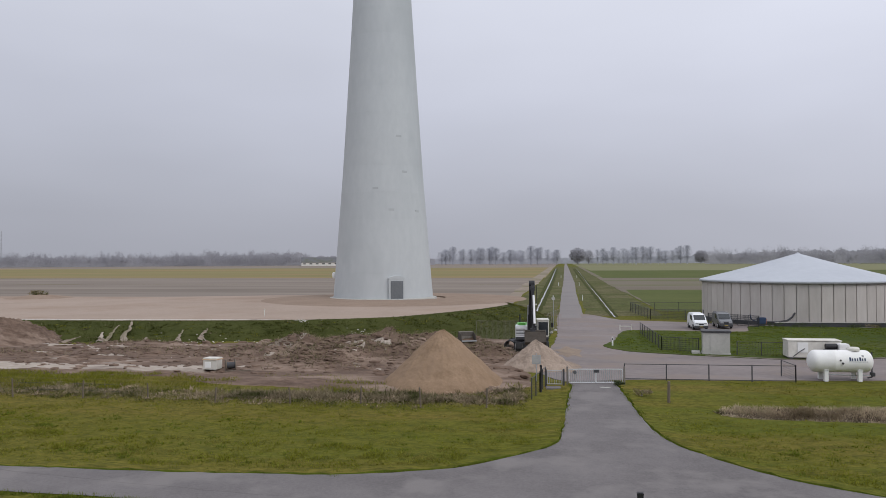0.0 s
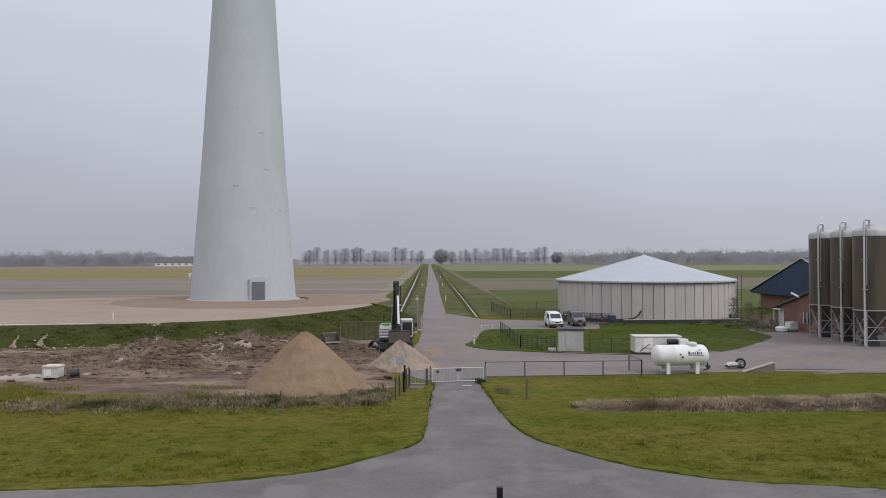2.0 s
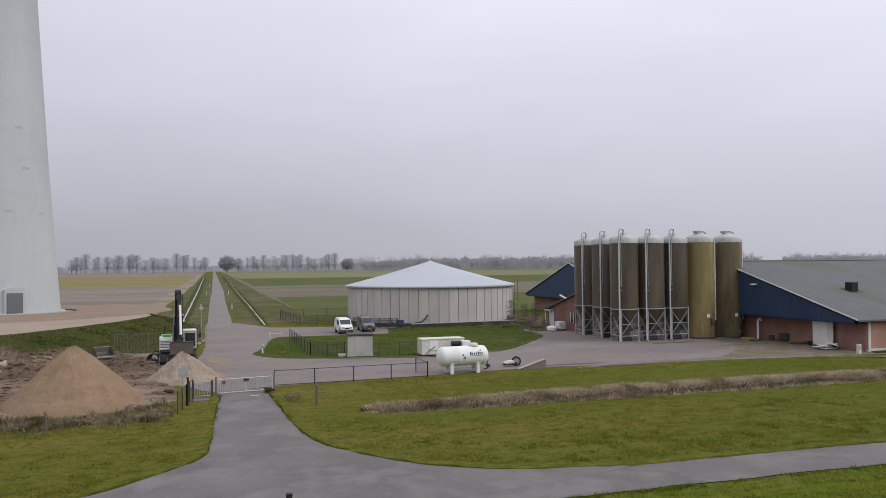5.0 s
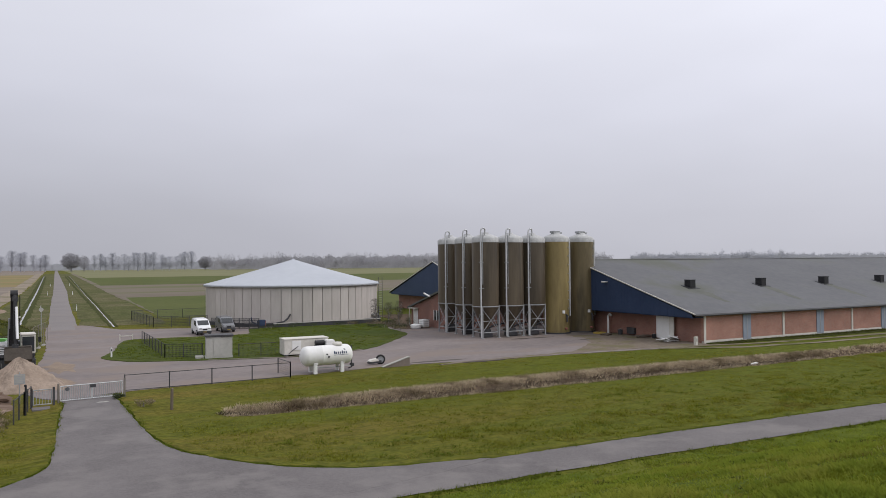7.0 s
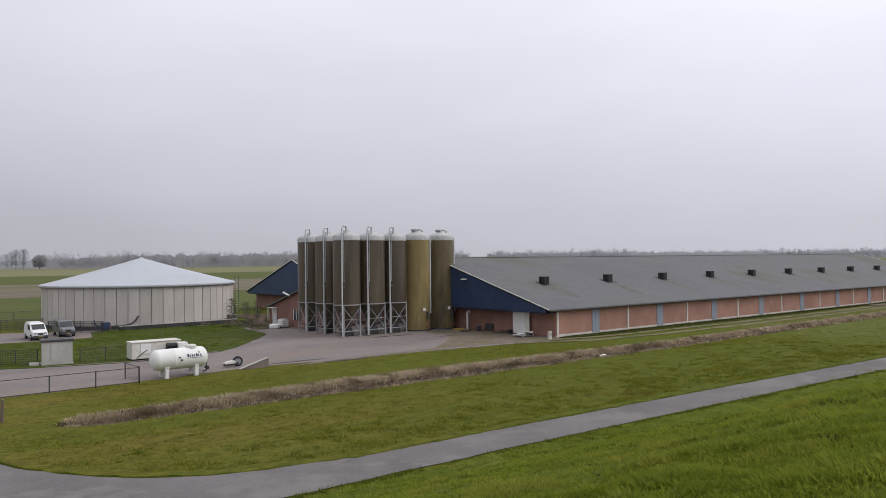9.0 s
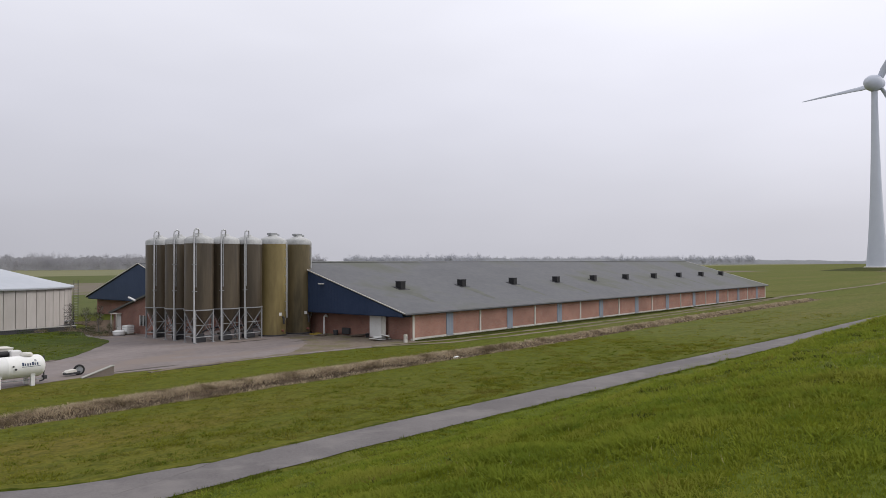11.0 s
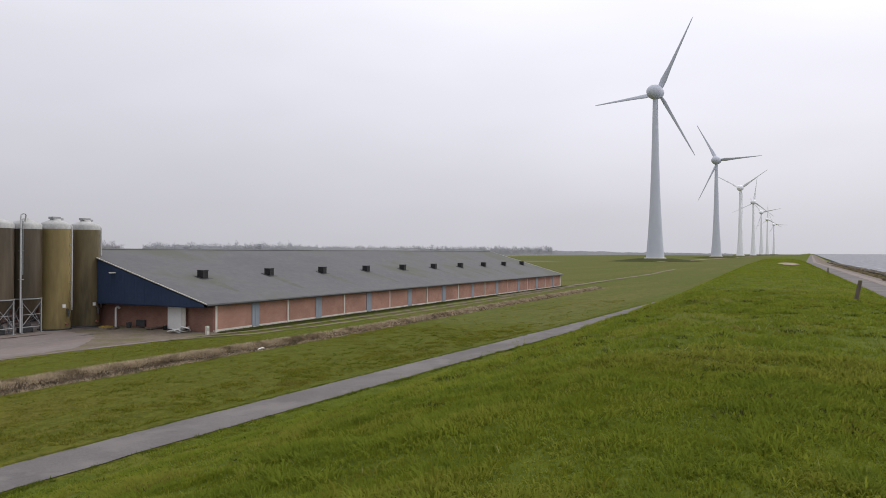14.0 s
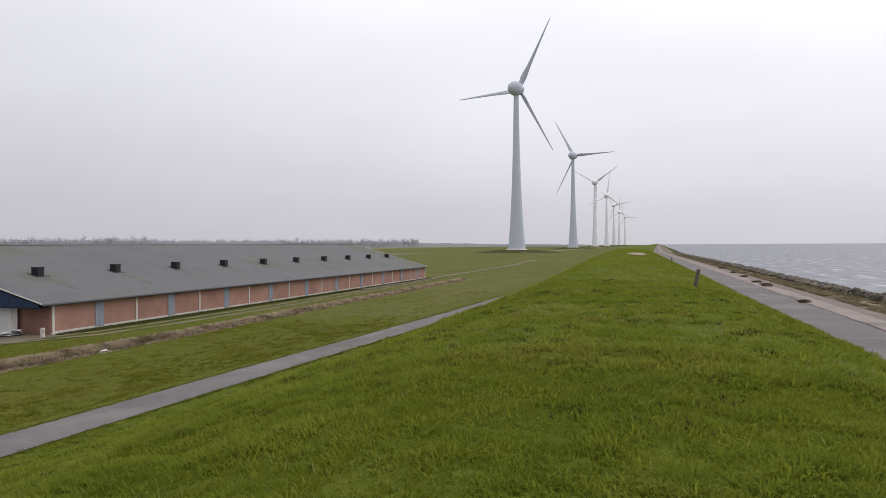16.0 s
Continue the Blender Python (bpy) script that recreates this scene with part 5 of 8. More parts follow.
def turbine(x, y, z, spin, facing, label, coat):
    t = thing("wind_turbine", x, y, z, 0, label, "wind turbine", "row of wind turbines")
    part("tower", lathe([(7.25, 0), (6.6, 8), (5.7, 19), (4.7, 36), (3.9, 55), (3.1, 80), (2.5, 105), (2.05, 129)], 36), coat, t, smooth=True)
    head = part("nacelle", lathe([(0.0, -9.0), (2.0, -8.6), (4.0, -7.0), (5.6, -4.0), (6.1, -1.0), (5.9, 1.6), (5.0, 2.4)], 28, axis="x"), coat, t, smooth=True)
    head.matrix_basis = pose(0, 0, 135.0, 0, 0, facing)
    part("spinner", lathe([(5.0, 2.5), (5.1, 4.0), (4.4, 6.2), (2.8, 7.8), (0.0, 8.4)], 28, axis="x"), coat, head, smooth=True)
    for q in range(3):
        b = bmesh.new()
        rings = []
        for h, ch, th, tw_ in ((2.5, 3.0, 2.8, 0.9), (6, 4.6, 1.9, 0.75), (11, 5.0, 1.3, 0.55), (22, 3.1, 0.75, 0.35), (38, 2.0, 0.45, 0.22), (54, 1.2, 0.25, 0.12), (61, 0.8, 0.15, 0.08), (63.5, 0.3, 0.08, 0.05)):
            ring = []
            for c in range(10):
                a = c * math.tau / 10
                u, v = ch * (0.5 * math.cos(a) + 0.12), th * 0.5 * math.sin(a)
                ring.append(b.verts.new((v * math.cos(tw_) - u * math.sin(tw_) + 4.6, u * math.cos(tw_) + v * math.sin(tw_), h)))
            rings.append(ring)
        for r0, r1 in zip(rings, rings[1:]):
            for c in range(10):
                b.faces.new((r0[c], r0[(c + 1) % 10], r1[(c + 1) % 10], r1[c]))
        b.faces.new(rings[-1])
        bmesh.ops.recalc_face_normals(b, faces=b.faces[:])
        bl = part("blade", b, coat, head, smooth=True)
        bl.matrix_basis = pose(0, 0, 0, spin + q * 120, 0, 0)
    part("plinth", lathe([(0, 0.3), (8.4, 0.3), (9.0, -0.3)], 36), "offwhite", t)
    part("mound", lathe([(0, -0.2), (14, -0.3), (40, -3.0)], 36), "bank", t)
    return t


for x, y, z, spin, lab in (
        (621.4, 113.6, 2.8, 29, "grey three-bladed wind turbine in haze"), (1111.6, 119.4, 2.4, -31, "far grey three-bladed wind turbine"),
        (1605, 127.2, 2.2, 58, "far grey three-bladed wind turbine"), (2047, 131.5, 1.5, 7, "faint far wind turbine with haze painted into its coat"),
        (2609, 143.8, 3.0, 80, "faint far wind turbine with haze painted into its coat"), (3155, 152.5, 2.4, 0, "faint far wind turbine with haze painted into its coat"), (3740, 153.5, 2.4, -27, "faint far wind turbine with haze painted into its coat")):
    # beyond 1300 m the paler coat stands for haze
    turbine(x, y, z, spin, 338, lab, "steel_white" if x < 1300 else "steel_haze")


# ---------- fences and gates ----------
def fence(points, h, label, step=2.35, rails=(1.0,), mesh=True, mat="dark", r=0.03, name="fence", group="farm yard fences", wire=0.0045, gap=0.1):
    x0, y0 = points[0]
    f = thing(name, x0, y0, 0.03, 0, label, "fence", group)
    for (ax, ay), (bx, by) in zip(points, points[1:]):
        ax, ay, bx, by = ax - x0, ay - y0, bx - x0, by - y0
        L = math.hypot(bx - ax, by - ay)
        n = max(1, round(L / step))
        dx, dy = (bx - ax) / n, (by - ay) / n
        for i in range(n + 1):
            px, py = ax + dx * i, ay + dy * i
            part("post", box(px - r, py - r, 0, px + r, py + r, h + 0.04, 0.008), mat, f)
        for q in rails:
            part("rail", tube((ax, ay, h * q), (bx, by, h * q), 0.022, n=6), mat, f)
        if mesh:
            v, fc = [], []
            k = int(L / gap)
            ux, uy = (bx - ax) / L, (by - ay) / L
            for i in range(k):
                c = (i + 0.5) * L / k
                for s in (-1, 1):
                    v += [(ax + ux * (c + s * wire), ay + uy * (c + s * wire), 0.08), (ax + ux * (c + s * wire), ay + uy * (c + s * wire), h * 0.98)]
                o = len(v) - 4
                fc.append((o, o + 2, o + 3, o + 1))
            for i in range(6):
                z = 0.1 + i * (h - 0.15) / 6
                o = len(v)
                v += [(ax, ay, z - wire), (bx, by, z - wire), (bx, by, z + wire), (ax, ay, z + wire)]
                fc.append((o, o + 1, o + 2, o + 3))
            raw("wire_mesh", v, fc, mat, f)
    return f


fence([(3.75, 45.25), (13.2, 45.5)], 0.92, "thin dark yard fence with posts and a top rail", mesh=False, rails=(1.0, 0.08))
fence([(13.2, 45.5), (13.05, 47.75)], 0.95, "short dark wire mesh fence panel by the gas tank", step=4)
fence([(7.5, 73.0), (7.75, 59.9), (10.3, 58.9)], 1.05, "dark wire mesh fence round the lawn", step=1.6, wire=0.009)
fence([(12.7, 57.4), (16.0, 57.2)], 1.0, "dark wire mesh fence beside the concrete kiosk", step=1.7)
fence([(9.4, 104.0), (10.45, 90.2), (16.2, 89.4)], 1.2, "dark wire mesh fence near the round store", step=2.0, wire=0.011)
fence([(9.4, 104.0), (19.0, 105.0)], 1.2, "low dark fence across the field edge", step=3.0, wire=0.003)
fence([(15.8, 84.5), (20.0, 80.6)], 1.2, "dark slatted fence before the round store", step=1.2, wire=0.02)

gate = thing("gate", 0.52, 43.4, 0.05, 6.5, "closed galvanised double field gate across the road", "gate")
for x in (-0.06, 3.12):
    part("gate_post", box(x - 0.045, -0.045, -0.1, x + 0.045, 0.045, 0.96, 0.01), "steel", gate)
for a, b in ((0.03, 1.5), (1.55, 3.02)):
    leaf = part("gate_leaf", pipe([(a, 0, 0.06), (b, 0, 0.06), (b, 0, 0.8), (a, 0, 0.8), (a, 0, 0.06)], 0.025, 8), "pipe_light", gate)
    for i in range(13):
        x = a + (b - a) * (i + 1) / 14
        part("bar", tube((x, 0, 0.06), (x, 0, 0.8), 0.017, n=6), "galv", leaf)
part("round_sign", tube((0.35, -0.05, 0.64), (0.35, -0.035, 0.64), 0.1, n=20), "paint_grey", gate)
part("name_plate", box(1.42, -0.05, 0.62, 1.70, -0.03, 0.78), "dark", gate)

side = thing("side_gate", -0.65, 42.5, 0.0, 4, "small grey metal pedestrian gate", "gate")
part("gate_leaf", pipe([(0, 0, 0.15), (0.8, 0, 0.15), (0.8, 0, 0.88), (0, 0, 0.88), (0, 0, 0.15)], 0.025, 8), "galv", side)
for i in range(5):
    part("bar", tube((0.13 * (i + 1), 0, 0.15), (0.13 * (i + 1), 0, 0.88), 0.012, n=6), "galv", side)
for x in (-0.08, 0.9):
    part("gate_post", box(x - 0.05, -0.05, -0.1, x + 0.05, 0.05, 0.98, 0.01), "dark", side)
part("step_slab", box(-0.1, -0.9, -0.05, 0.8, -0.1, 0.06, 0.02), "asphalt", side)
fence([(-0.75, 42.4), (-1.0, 40.6), (-1.35, 38.4)], 1.05, "leaning dark wire fence beside the small gate", step=1.0, wire=0.004)
pst = thing("fence_post", -0.95, 40.6, 0.0, 0, "tall dark steel fence post", "post")
part("shaft", tube((0, 0, -0.1), (0.02, 0, 1.4), 0.05, n=10), "black", pst)
part("cap", lathe([(0.06, 1.37), (0.06, 1.45), (0, 1.47)], 10), "black", pst)

sg = thing("sign", -1.3, 44.4, 0.0, 8, "blank-looking white notice board on a post", "sign")
part("post", tube((0, 0, -0.1), (0, 0, 1.6), 0.03, n=8), "galv", sg)
part("board", box(-0.25, -0.045, 0.98, 0.25, -0.03, 1.5, 0.005), "galv", sg)
for i in range(5):
    part("text_bar", box(-0.2, -0.052, 1.42 - i * 0.09, 0.2 - 0.05 * (i % 3), -0.046, 1.455 - i * 0.09), "concrete", sg)


rs_sign = thing("road_sign", -0.6, 78.0, 0.0, 0, "round pale sign on a thin post by the farm road", "sign")
part("post", tube((0, 0, -0.1), (0, 0, 3.25), 0.03, n=8), "galv", rs_sign)
part("disc", tube((0, -0.05, 3.08), (0, -0.035, 3.08), 0.19, n=24), "concrete", rs_sign, "pale grey round sign disc")


def wooden_post(x, y, h, lean=0.0, z=None, label="weathered wooden fence post in rough grass", r=0.042):
    p = thing("wooden_post", x, y, float(ground_z(x, y)) if z is None else z, 0, label, "post", "wooden posts")
    part("shaft", tube((0, 0, -0.1), (lean, 0, h), r, r * 0.92, n=9), "wood", p)
    part("top", lathe([(r * 0.93, h - 0.005), (r * 0.7, h + 0.02), (0, h + 0.025)], 9), "wood", p)
    p.children[1].location.x = lean
    return p


for i, x in enumerate((-46.5, -42.8, -39.1, -35.4, -31.8, -28.1, -24.3, -20.8, -16.9, -13.1, -9.6, -6.5, -3.4)):
    wooden_post(x, 36.0 + 0.3 * math.sin(i * 2.1), 0.85 + 0.12 * math.sin(i * 5.3), 0.05 * math.sin(i * 3.3))
wire = thing("fence_wire", -25, 36.0, 0.0, 0, "thin sagging fence wires between wooden posts", "wire fence")
for z in (0.4, 0.75):
    part("strand", pipe([(-21 + i * 3.4, 0.0, z - 0.03 * (i % 2)) for i in range(8)], 0.006, 4), "dark", wire)
wooden_post(5.32, 38.7, 1.02, 0.02, label="dark square post in the lawn beside the gate", r=0.075)
lean_post = wooden_post(30.0, -1.72, 0.78, 0.17, label="leaning weathered post on the dike crest", r=0.075)
lean_post.matrix_basis = pose(30.0, -1.72, float(ground_z(30.0, -1.6)), 0, 0, -90)
lean_post.children[1].data = lean_post.children[1].data.copy()
lean_post.children[1].data.materials.clear()
lean_post.children[1].data.materials.append(M["field_olive"])
wooden_post(93.0, -2.0, 0.6, 0.0, label="far weathered post on the dike crest", r=0.075)
bp_ = thing("marker_post", 2.04, 20.0, 0.0, 0, "short black roadside marker post", "post")
part("shaft", box(-0.075, -0.075, -0.1, 0.075, 0.075, 1.12, 0.012), "black", bp_)
part("cap", box(-0.08, -0.08, 1.1, 0.08, 0.08, 1.17, 0.012), "black", bp_)


def white_post(x, y, h, label="white roadside marker post"):
    p = thing("marker_post", x, y, 0.05, 0, label, "post", "white marker posts")
    part("shaft", box(-0.06, -0.04, -0.1, 0.06, 0.04, h, 0.01), "white", p)
    part("reflector", box(-0.04, -0.05, h - 0.25, 0.04, -0.04, h - 0.1), "dark", p)


for x, y in ((-1.1, 132), (3.9, 132), (-0.3, 206), (5.2, 206), (0.5, 300), (6.6, 300)):
    white_post(x, y, 0.9)
white_post(4.25, 62.6, 0.72, "white post at the corner of the lawn")
br_ = thing("barrier", 5.9, 76.3, 0.05, -6, "low white wooden barrier rail", "barrier")
for x in (0, 1.1):
    part("post", box(x - 0.04, -0.04, -0.1, x + 0.04, 0.04, 0.55, 0.01), "offwhite", br_)
part("rail", box(-0.05, -0.06, 0.36, 1.15, -0.04, 0.44, 0.01), "offwhite", br_)

# ---------- gas tank ----------
gt = thing("gas_tank", 15.95, 46.75, 0.03, 3, "white horizontal gas tank on four white legs", "tank")
R, HL, CZ = 0.64, 1.35, 1.08
capp = [(R * math.sin(a), HL + 0.42 * math.cos(a)) for a in (math.pi / 2 * q / 7 for q in range(7, -1, -1))]
prof = [(r, -h) for r, h in capp[::-1]] + [(R, -0.45), (R + 0.004, -0.44), (R + 0.004, -0.42), (R, -0.41), (R, 0.5)] + capp
sh = part("shell", lathe(prof, 48, axis="x"), "white", gt, smooth=True)
sh.location.z = CZ
for x in (-0.92, 0.92):
    for y in (-0.42, 0.42):
        part("leg", box(x - 0.11, y - 0.10, -0.03, x + 0.11, y + 0.10, 0.68, 0.015), "white", gt)
    part("saddle", box(x - 0.13, -0.52, 0.55, x + 0.13, 0.52, 0.66, 0.01), "white", gt)
dm = part("valve_dome", lathe([(0.34, 0), (0.34, 0.12), (0.27, 0.2), (0, 0.22)], 24), "offwhite", gt)
dm.location = (0.75, 0, CZ + R - 0.04)
part("manifold", pipe([(1.85, 0.2, 1.6), (1.85, 0.2, 0.15), (1.6, 0.2, 0.1)], 0.04, 8), "dark", gt)
part("valve_box", box(1.78, 0.05, 0.2, 1.98, 0.35, 0.42, 0.02), "dark", gt)
part("pipe_run", pipe([(-1.0, -0.2, 0.35), (0.0, -0.25, 0.32), (1.6, -0.2, 0.3)], 0.03, 8), "galv", gt)
part("gauge", tube((-0.2, -0.60, 1.2), (-0.2, -0.67, 1.2), 0.05, n=12), "dark", gt)
part("gauge", tube((-0.08, -0.62, 1.03), (-0.08, -0.70, 1.03), 0.06, n=12), "dark", gt)
# company mark as plain shapes that follow the shell


def on_shell(x0, x1, z0, z1):
    b = bmesh.new()
    r = R + 0.006
    rows = []
    for z in (z0, (z0 + z1) / 2, z1):
        y = -math.sqrt(max(r * r - z * z, 0))
        rows.append([b.verts.new((x0, y, CZ + z)), b.verts.new((x1, y, CZ + z))])
    for p, q in zip(rows, rows[1:]):
        b.faces.new((p[0], p[1], q[1], q[0]))
    return b


for i, wd_ in enumerate((0.13, 0.09, 0.10, 0.09, 0.13, 0.09, 0.10)):
    part("mark_block", on_shell(0.28 + i * 0.135, 0.28 + i * 0.135 + wd_ * 0.8, 0.10, 0.24 + (0.05 if i in (0, 4) else 0)), "navy", gt, "dark blue company mark block")
part("mark_line", on_shell(0.25, 1.28, 0.03, 0.055), "navy", gt)
part("mark_flame", on_shell(0.98, 1.10, 0.3, 0.42), "galv", gt)

cb = thing("container_box", 17.45, 56.4, 0.05, -1.5, "white weathered steel equipment box", "container")
cb.scale = (0.93, 0.93, 0.93)
part("body", box(-1.85, -0.75, 0.12, 1.85, 0.75, 1.35, 0.03), "offwhite", cb)
part("lid", box(-1.9, -0.8, 1.35, 1.9, 0.8, 1.42, 0.02), "offwhite", cb)
part("door", box(-1.2, -0.80, 0.5, -0.45, -0.76, 1.25, 0.01), "white", cb)
part("hinge_arm", pipe([(-1.5, -0.82, 0.2), (-1.1, -0.85, 0.55), (-0.7, -0.82, 0.8)], 0.03, 6), "dark", cb)
for x in (-1.6, 1.6):
    part("skid", box(x - 0.1, -0.75, 0.0, x + 0.1, 0.75, 0.12), "dark", cb)
pu = thing("pump_unit", 18.3, 55.3, 0.05, 0, "small dark pump unit beside the white box", "pump")
part("motor", tube((-0.3, 0, 0.95), (0.4, 0, 0.95), 0.2, n=16), "black", pu, "black electric motor")
part("housing", box(-0.35, -0.3, 0.0, 0.3, 0.3, 0.75, 0.03), "dark", pu)
part("hood", box(0.45, -0.35, 0.55, 1.15, 0.35, 1.15, 0.05), "white", pu)
part("stand", box(0.5, -0.3, 0.0, 1.1, 0.3, 0.55), "concrete", pu)

ks = thing("kiosk", 11.4, 58.3, 0.05, -8, "small grey concrete kiosk with dark flat roof", "kiosk")
part("wall", box(-0.95, -0.7, 0, 0.95, 0.7, 1.6, 0.02), "concrete", ks)
part("roof", box(-1.04, -0.79, 1.6, 1.04, 0.79, 1.73, 0.02), "dark", ks, "dark flat roof slab")
part("plinth", box(-1.0, -0.75, -0.05, 1.0, 0.75, 0.1), "concrete", ks)
part("door", box(-0.4, -0.73, 0.15, 0.4, -0.70, 1.5), "concrete", ks)
part("step", box(-1.7, -0.6, -0.05, -1.1, 0.2, 0.18, 0.02), "concrete", ks)

# ---------- vans ----------


def van(x, y, turn, paint, label):
    v = thing("van", x, y, 0.04, turn, label, "van", "parked vans")
    v.scale = (0.83, 0.9, 0.87)
    # side outline, front at -y
    side_ = [(-2.1, 0.28), (-2.16, 0.62), (-2.05, 0.88), (-1.35, 1.08), (-0.72, 1.62), (-0.3, 1.76), (1.7, 1.8), (2.05, 1.66), (2.12, 0.9), (2.12, 0.3)]
    b = slab(side_, "x", -0.82, 0.82)
    bmesh.ops.bevel(b, geom=[e for e in b.edges if abs(e.verts[0].co.x - e.verts[1].co.x) < 1e-4], offset=0.09, segments=3, affect="EDGES")
    for p in b.verts:
        if p.co.z > 0.95:
            p.co.x *= 1 - 0.13 * (p.co.z - 0.95) / 0.85
        if p.co.y < -1.2:
            p.co.x *= 1 + 0.10 * (p.co.y + 1.2)
    part("body", b, paint, v, smooth=False)
    part("windscreen", slab([(-1.31, 1.115), (-0.74, 1.61), (-0.755, 1.63), (-1.325, 1.135)], "x", -0.64, 0.64), "glass", v)
    for s in (-1, 1):
        part("side_window", slab([(-1.0, 1.12), (-0.62, 1.55), (0.1, 1.6), (0.1, 1.1)], "x", s * 0.745, s * 0.822), "glass", v)
        part("headlight", box(s * 0.48 - 0.18, -2.17, 0.66, s * 0.48 + 0.18, -2.05, 0.84, 0.04), "galv", v)
        part("mirror", box(s * 0.86 - 0.1, -1.05, 1.05, s * 0.86 + 0.1, -0.93, 1.22, 0.03), "dark", v)
        for yy in (-1.32, 1.32):
            w_ = part("wheel", tube((s * 0.62, yy, 0.31), (s * 0.83, yy, 0.31), 0.31, n=20), "rubber", v)
            part("rim", tube((s * 0.83, yy, 0.31), (s * 0.84, yy, 0.31), 0.19, n=16), "galv", w_)
    part("bumper", box(-0.8, -2.2, 0.26, 0.8, -2.02, 0.52, 0.05), "dark", v)
    part("grille", box(-0.28, -2.18, 0.6, 0.28, -2.1, 0.78, 0.02), "black", v)
    part("plate", box(-0.2, -2.215, 0.37, 0.2, -2.2, 0.44), "yellow", v)
    part("wiper", tube((-0.5, -1.33, 1.14), (0.1, -1.1, 1.34), 0.012, n=5), "black", v)


van(13.7, 78.9, 1, "paint_white", "white delivery van parked facing the lawn")
van(16.45, 80.7, 0, "paint_grey", "dark grey van parked facing the lawn")

# ---------- excavator ----------
ex = thing("excavator", -2.05, 57.6, 0.1, 4, "white and green crawler excavator with raised boom", "excavator")
ex.scale = (0.92, 0.92, 0.92)
for s in (-1, 1):
    o = [(-1.9, 0.45), (-1.75, 0.15), (-1.4, 0.0), (1.4, 0.0), (1.75, 0.15), (1.9, 0.45), (1.7, 0.78), (1.4, 0.88), (-1.4, 0.88), (-1.7, 0.78)]
    tr_ = part("track", slab([(a, b) for a, b in o], "x", s * 1.05 - 0.27, s * 1.05 + 0.27), "rubber", ex, "muddy steel crawler track")
    for yy in (-1.42, -0.7, 0, 0.7, 1.42):
        part("roller", tube((s * 1.05 - 0.285, yy, 0.42), (s * 1.05 + 0.285, yy, 0.42), 0.32 if abs(yy) > 1 else 0.2, n=16), "concrete", tr_)
    for i in range(14):
        yy = -1.5 + i * 0.23
        part("track_shoe", box(s * 1.05 - 0.29, yy, 0.86, s * 1.05 + 0.29, yy + 0.15, 0.91), "dark", tr_)
part("undercarriage", box(-0.8, -1.0, 0.35, 0.8, 1.0, 0.95, 0.05), "dark", ex)
part("swing_ring", tube((0, 0, 0.9), (0, 0, 1.08), 0.75, n=24), "dark", ex)
part("deck", box(-1.32, -1.1, 1.06, 1.32, 1.6, 1.3, 0.04), "dark", ex)
part("engine_hood", box(-1.3, 0.3, 1.3, -0.25, 1.75, 2.25, 0.12), "lime", ex, "lime green engine cover")
part("counterweight", box(-0.25, 0.6, 1.3, 1.3, 1.85, 2.05, 0.1), "dark", ex)
part("side_cover", box(-1.34, -1.0, 1.1, -0.35, 0.3, 2.2, 0.06), "paint_white", ex, "white side cover with vents")
for i in range(5):
    part("vent_slot", box(-1.28, -1.02, 1.42 + i * 0.12, -0.55, -1.0, 1.47 + i * 0.12), "dark", ex)
part("tank_cover", box(-1.1, -0.6, 2.2, -0.5, 0.3, 2.38, 0.04), "lime", ex)
part("exhaust", tube((-0.95, 0.7, 2.2), (-0.95, 0.7, 3.0), 0.06, n=10), "black", ex)
cbm = part("cab", box(0.42, -1.25, 1.3, 1.34, 0.35, 2.62, 0.06), "offwhite", ex, "pale cab with large dark windows")
part("front_window", box(0.5, -1.275, 1.45, 1.26, -1.25, 2.52, 0.01), "glass", cbm)
part("side_window", box(1.34, -1.1, 1.75, 1.36, 0.2, 2.5, 0.01), "glass", cbm)
part("cab_roof", box(0.38, -1.3, 2.62, 1.38, 0.4, 2.72, 0.04), "offwhite", cbm)
part("mirror", box(1.5, -1.2, 2.1, 1.7, -1.14, 2.45, 0.02), "black", cbm)


def beam(pts, w, mat, name, parent, label=""):
    bm = None
    for (y0, z0, h0), (y1, z1, h1) in zip(pts, pts[1:]):
        d = Vector((y1 - y0, z1 - z0)).normalized()
        nn = Vector((-d.y, d.x))
        bm = slab([(y0 + nn.x * h0, z0 + nn.y * h0), (y1 + nn.x * h1, z1 + nn.y * h1), (y1 - nn.x * h1, z1 - nn.y * h1), (y0 - nn.x * h0, z0 - nn.y * h0)], "x", -w, w, bm=bm)
    return part(name, bm, mat, parent, label)


boom = beam([(-0.9, 1.5, 0.28), (-1.15, 3.0, 0.4), (-1.7, 4.5, 0.3), (-2.3, 5.5, 0.2)], 0.2, "black", "boom", ex, "black boom raised steeply")
boom.location.x = -0.05
stick = beam([(-2.05, 5.75, 0.16), (-2.45, 5.25, 0.26), (-3.1, 3.4, 0.2), (-3.5, 2.1, 0.14)], 0.10, "black", "stick", ex)
part("linkage", box(-0.2, -2.7, 5.1, 0.2, -2.2, 5.45, 0.03), "dark", ex)
part("knuckle", tube((-0.27, -2.2, 5.62), (0.17, -2.2, 5.62), 0.27, n=18), "black", ex, "rounded black joint at the top of the boom")
for xx in (-0.29, 0.17):
    part("pin", tube((xx, -2.2, 5.62), (xx + 0.03, -2.2, 5.62), 0.11, n=12), "galv", ex)
part("side_plate", slab([(-1.0, 1.5), (-1.5, 3.0), (-1.35, 3.5), (-0.75, 3.1), (-0.6, 1.7)], "x", -0.32, 0.22), "black", ex)
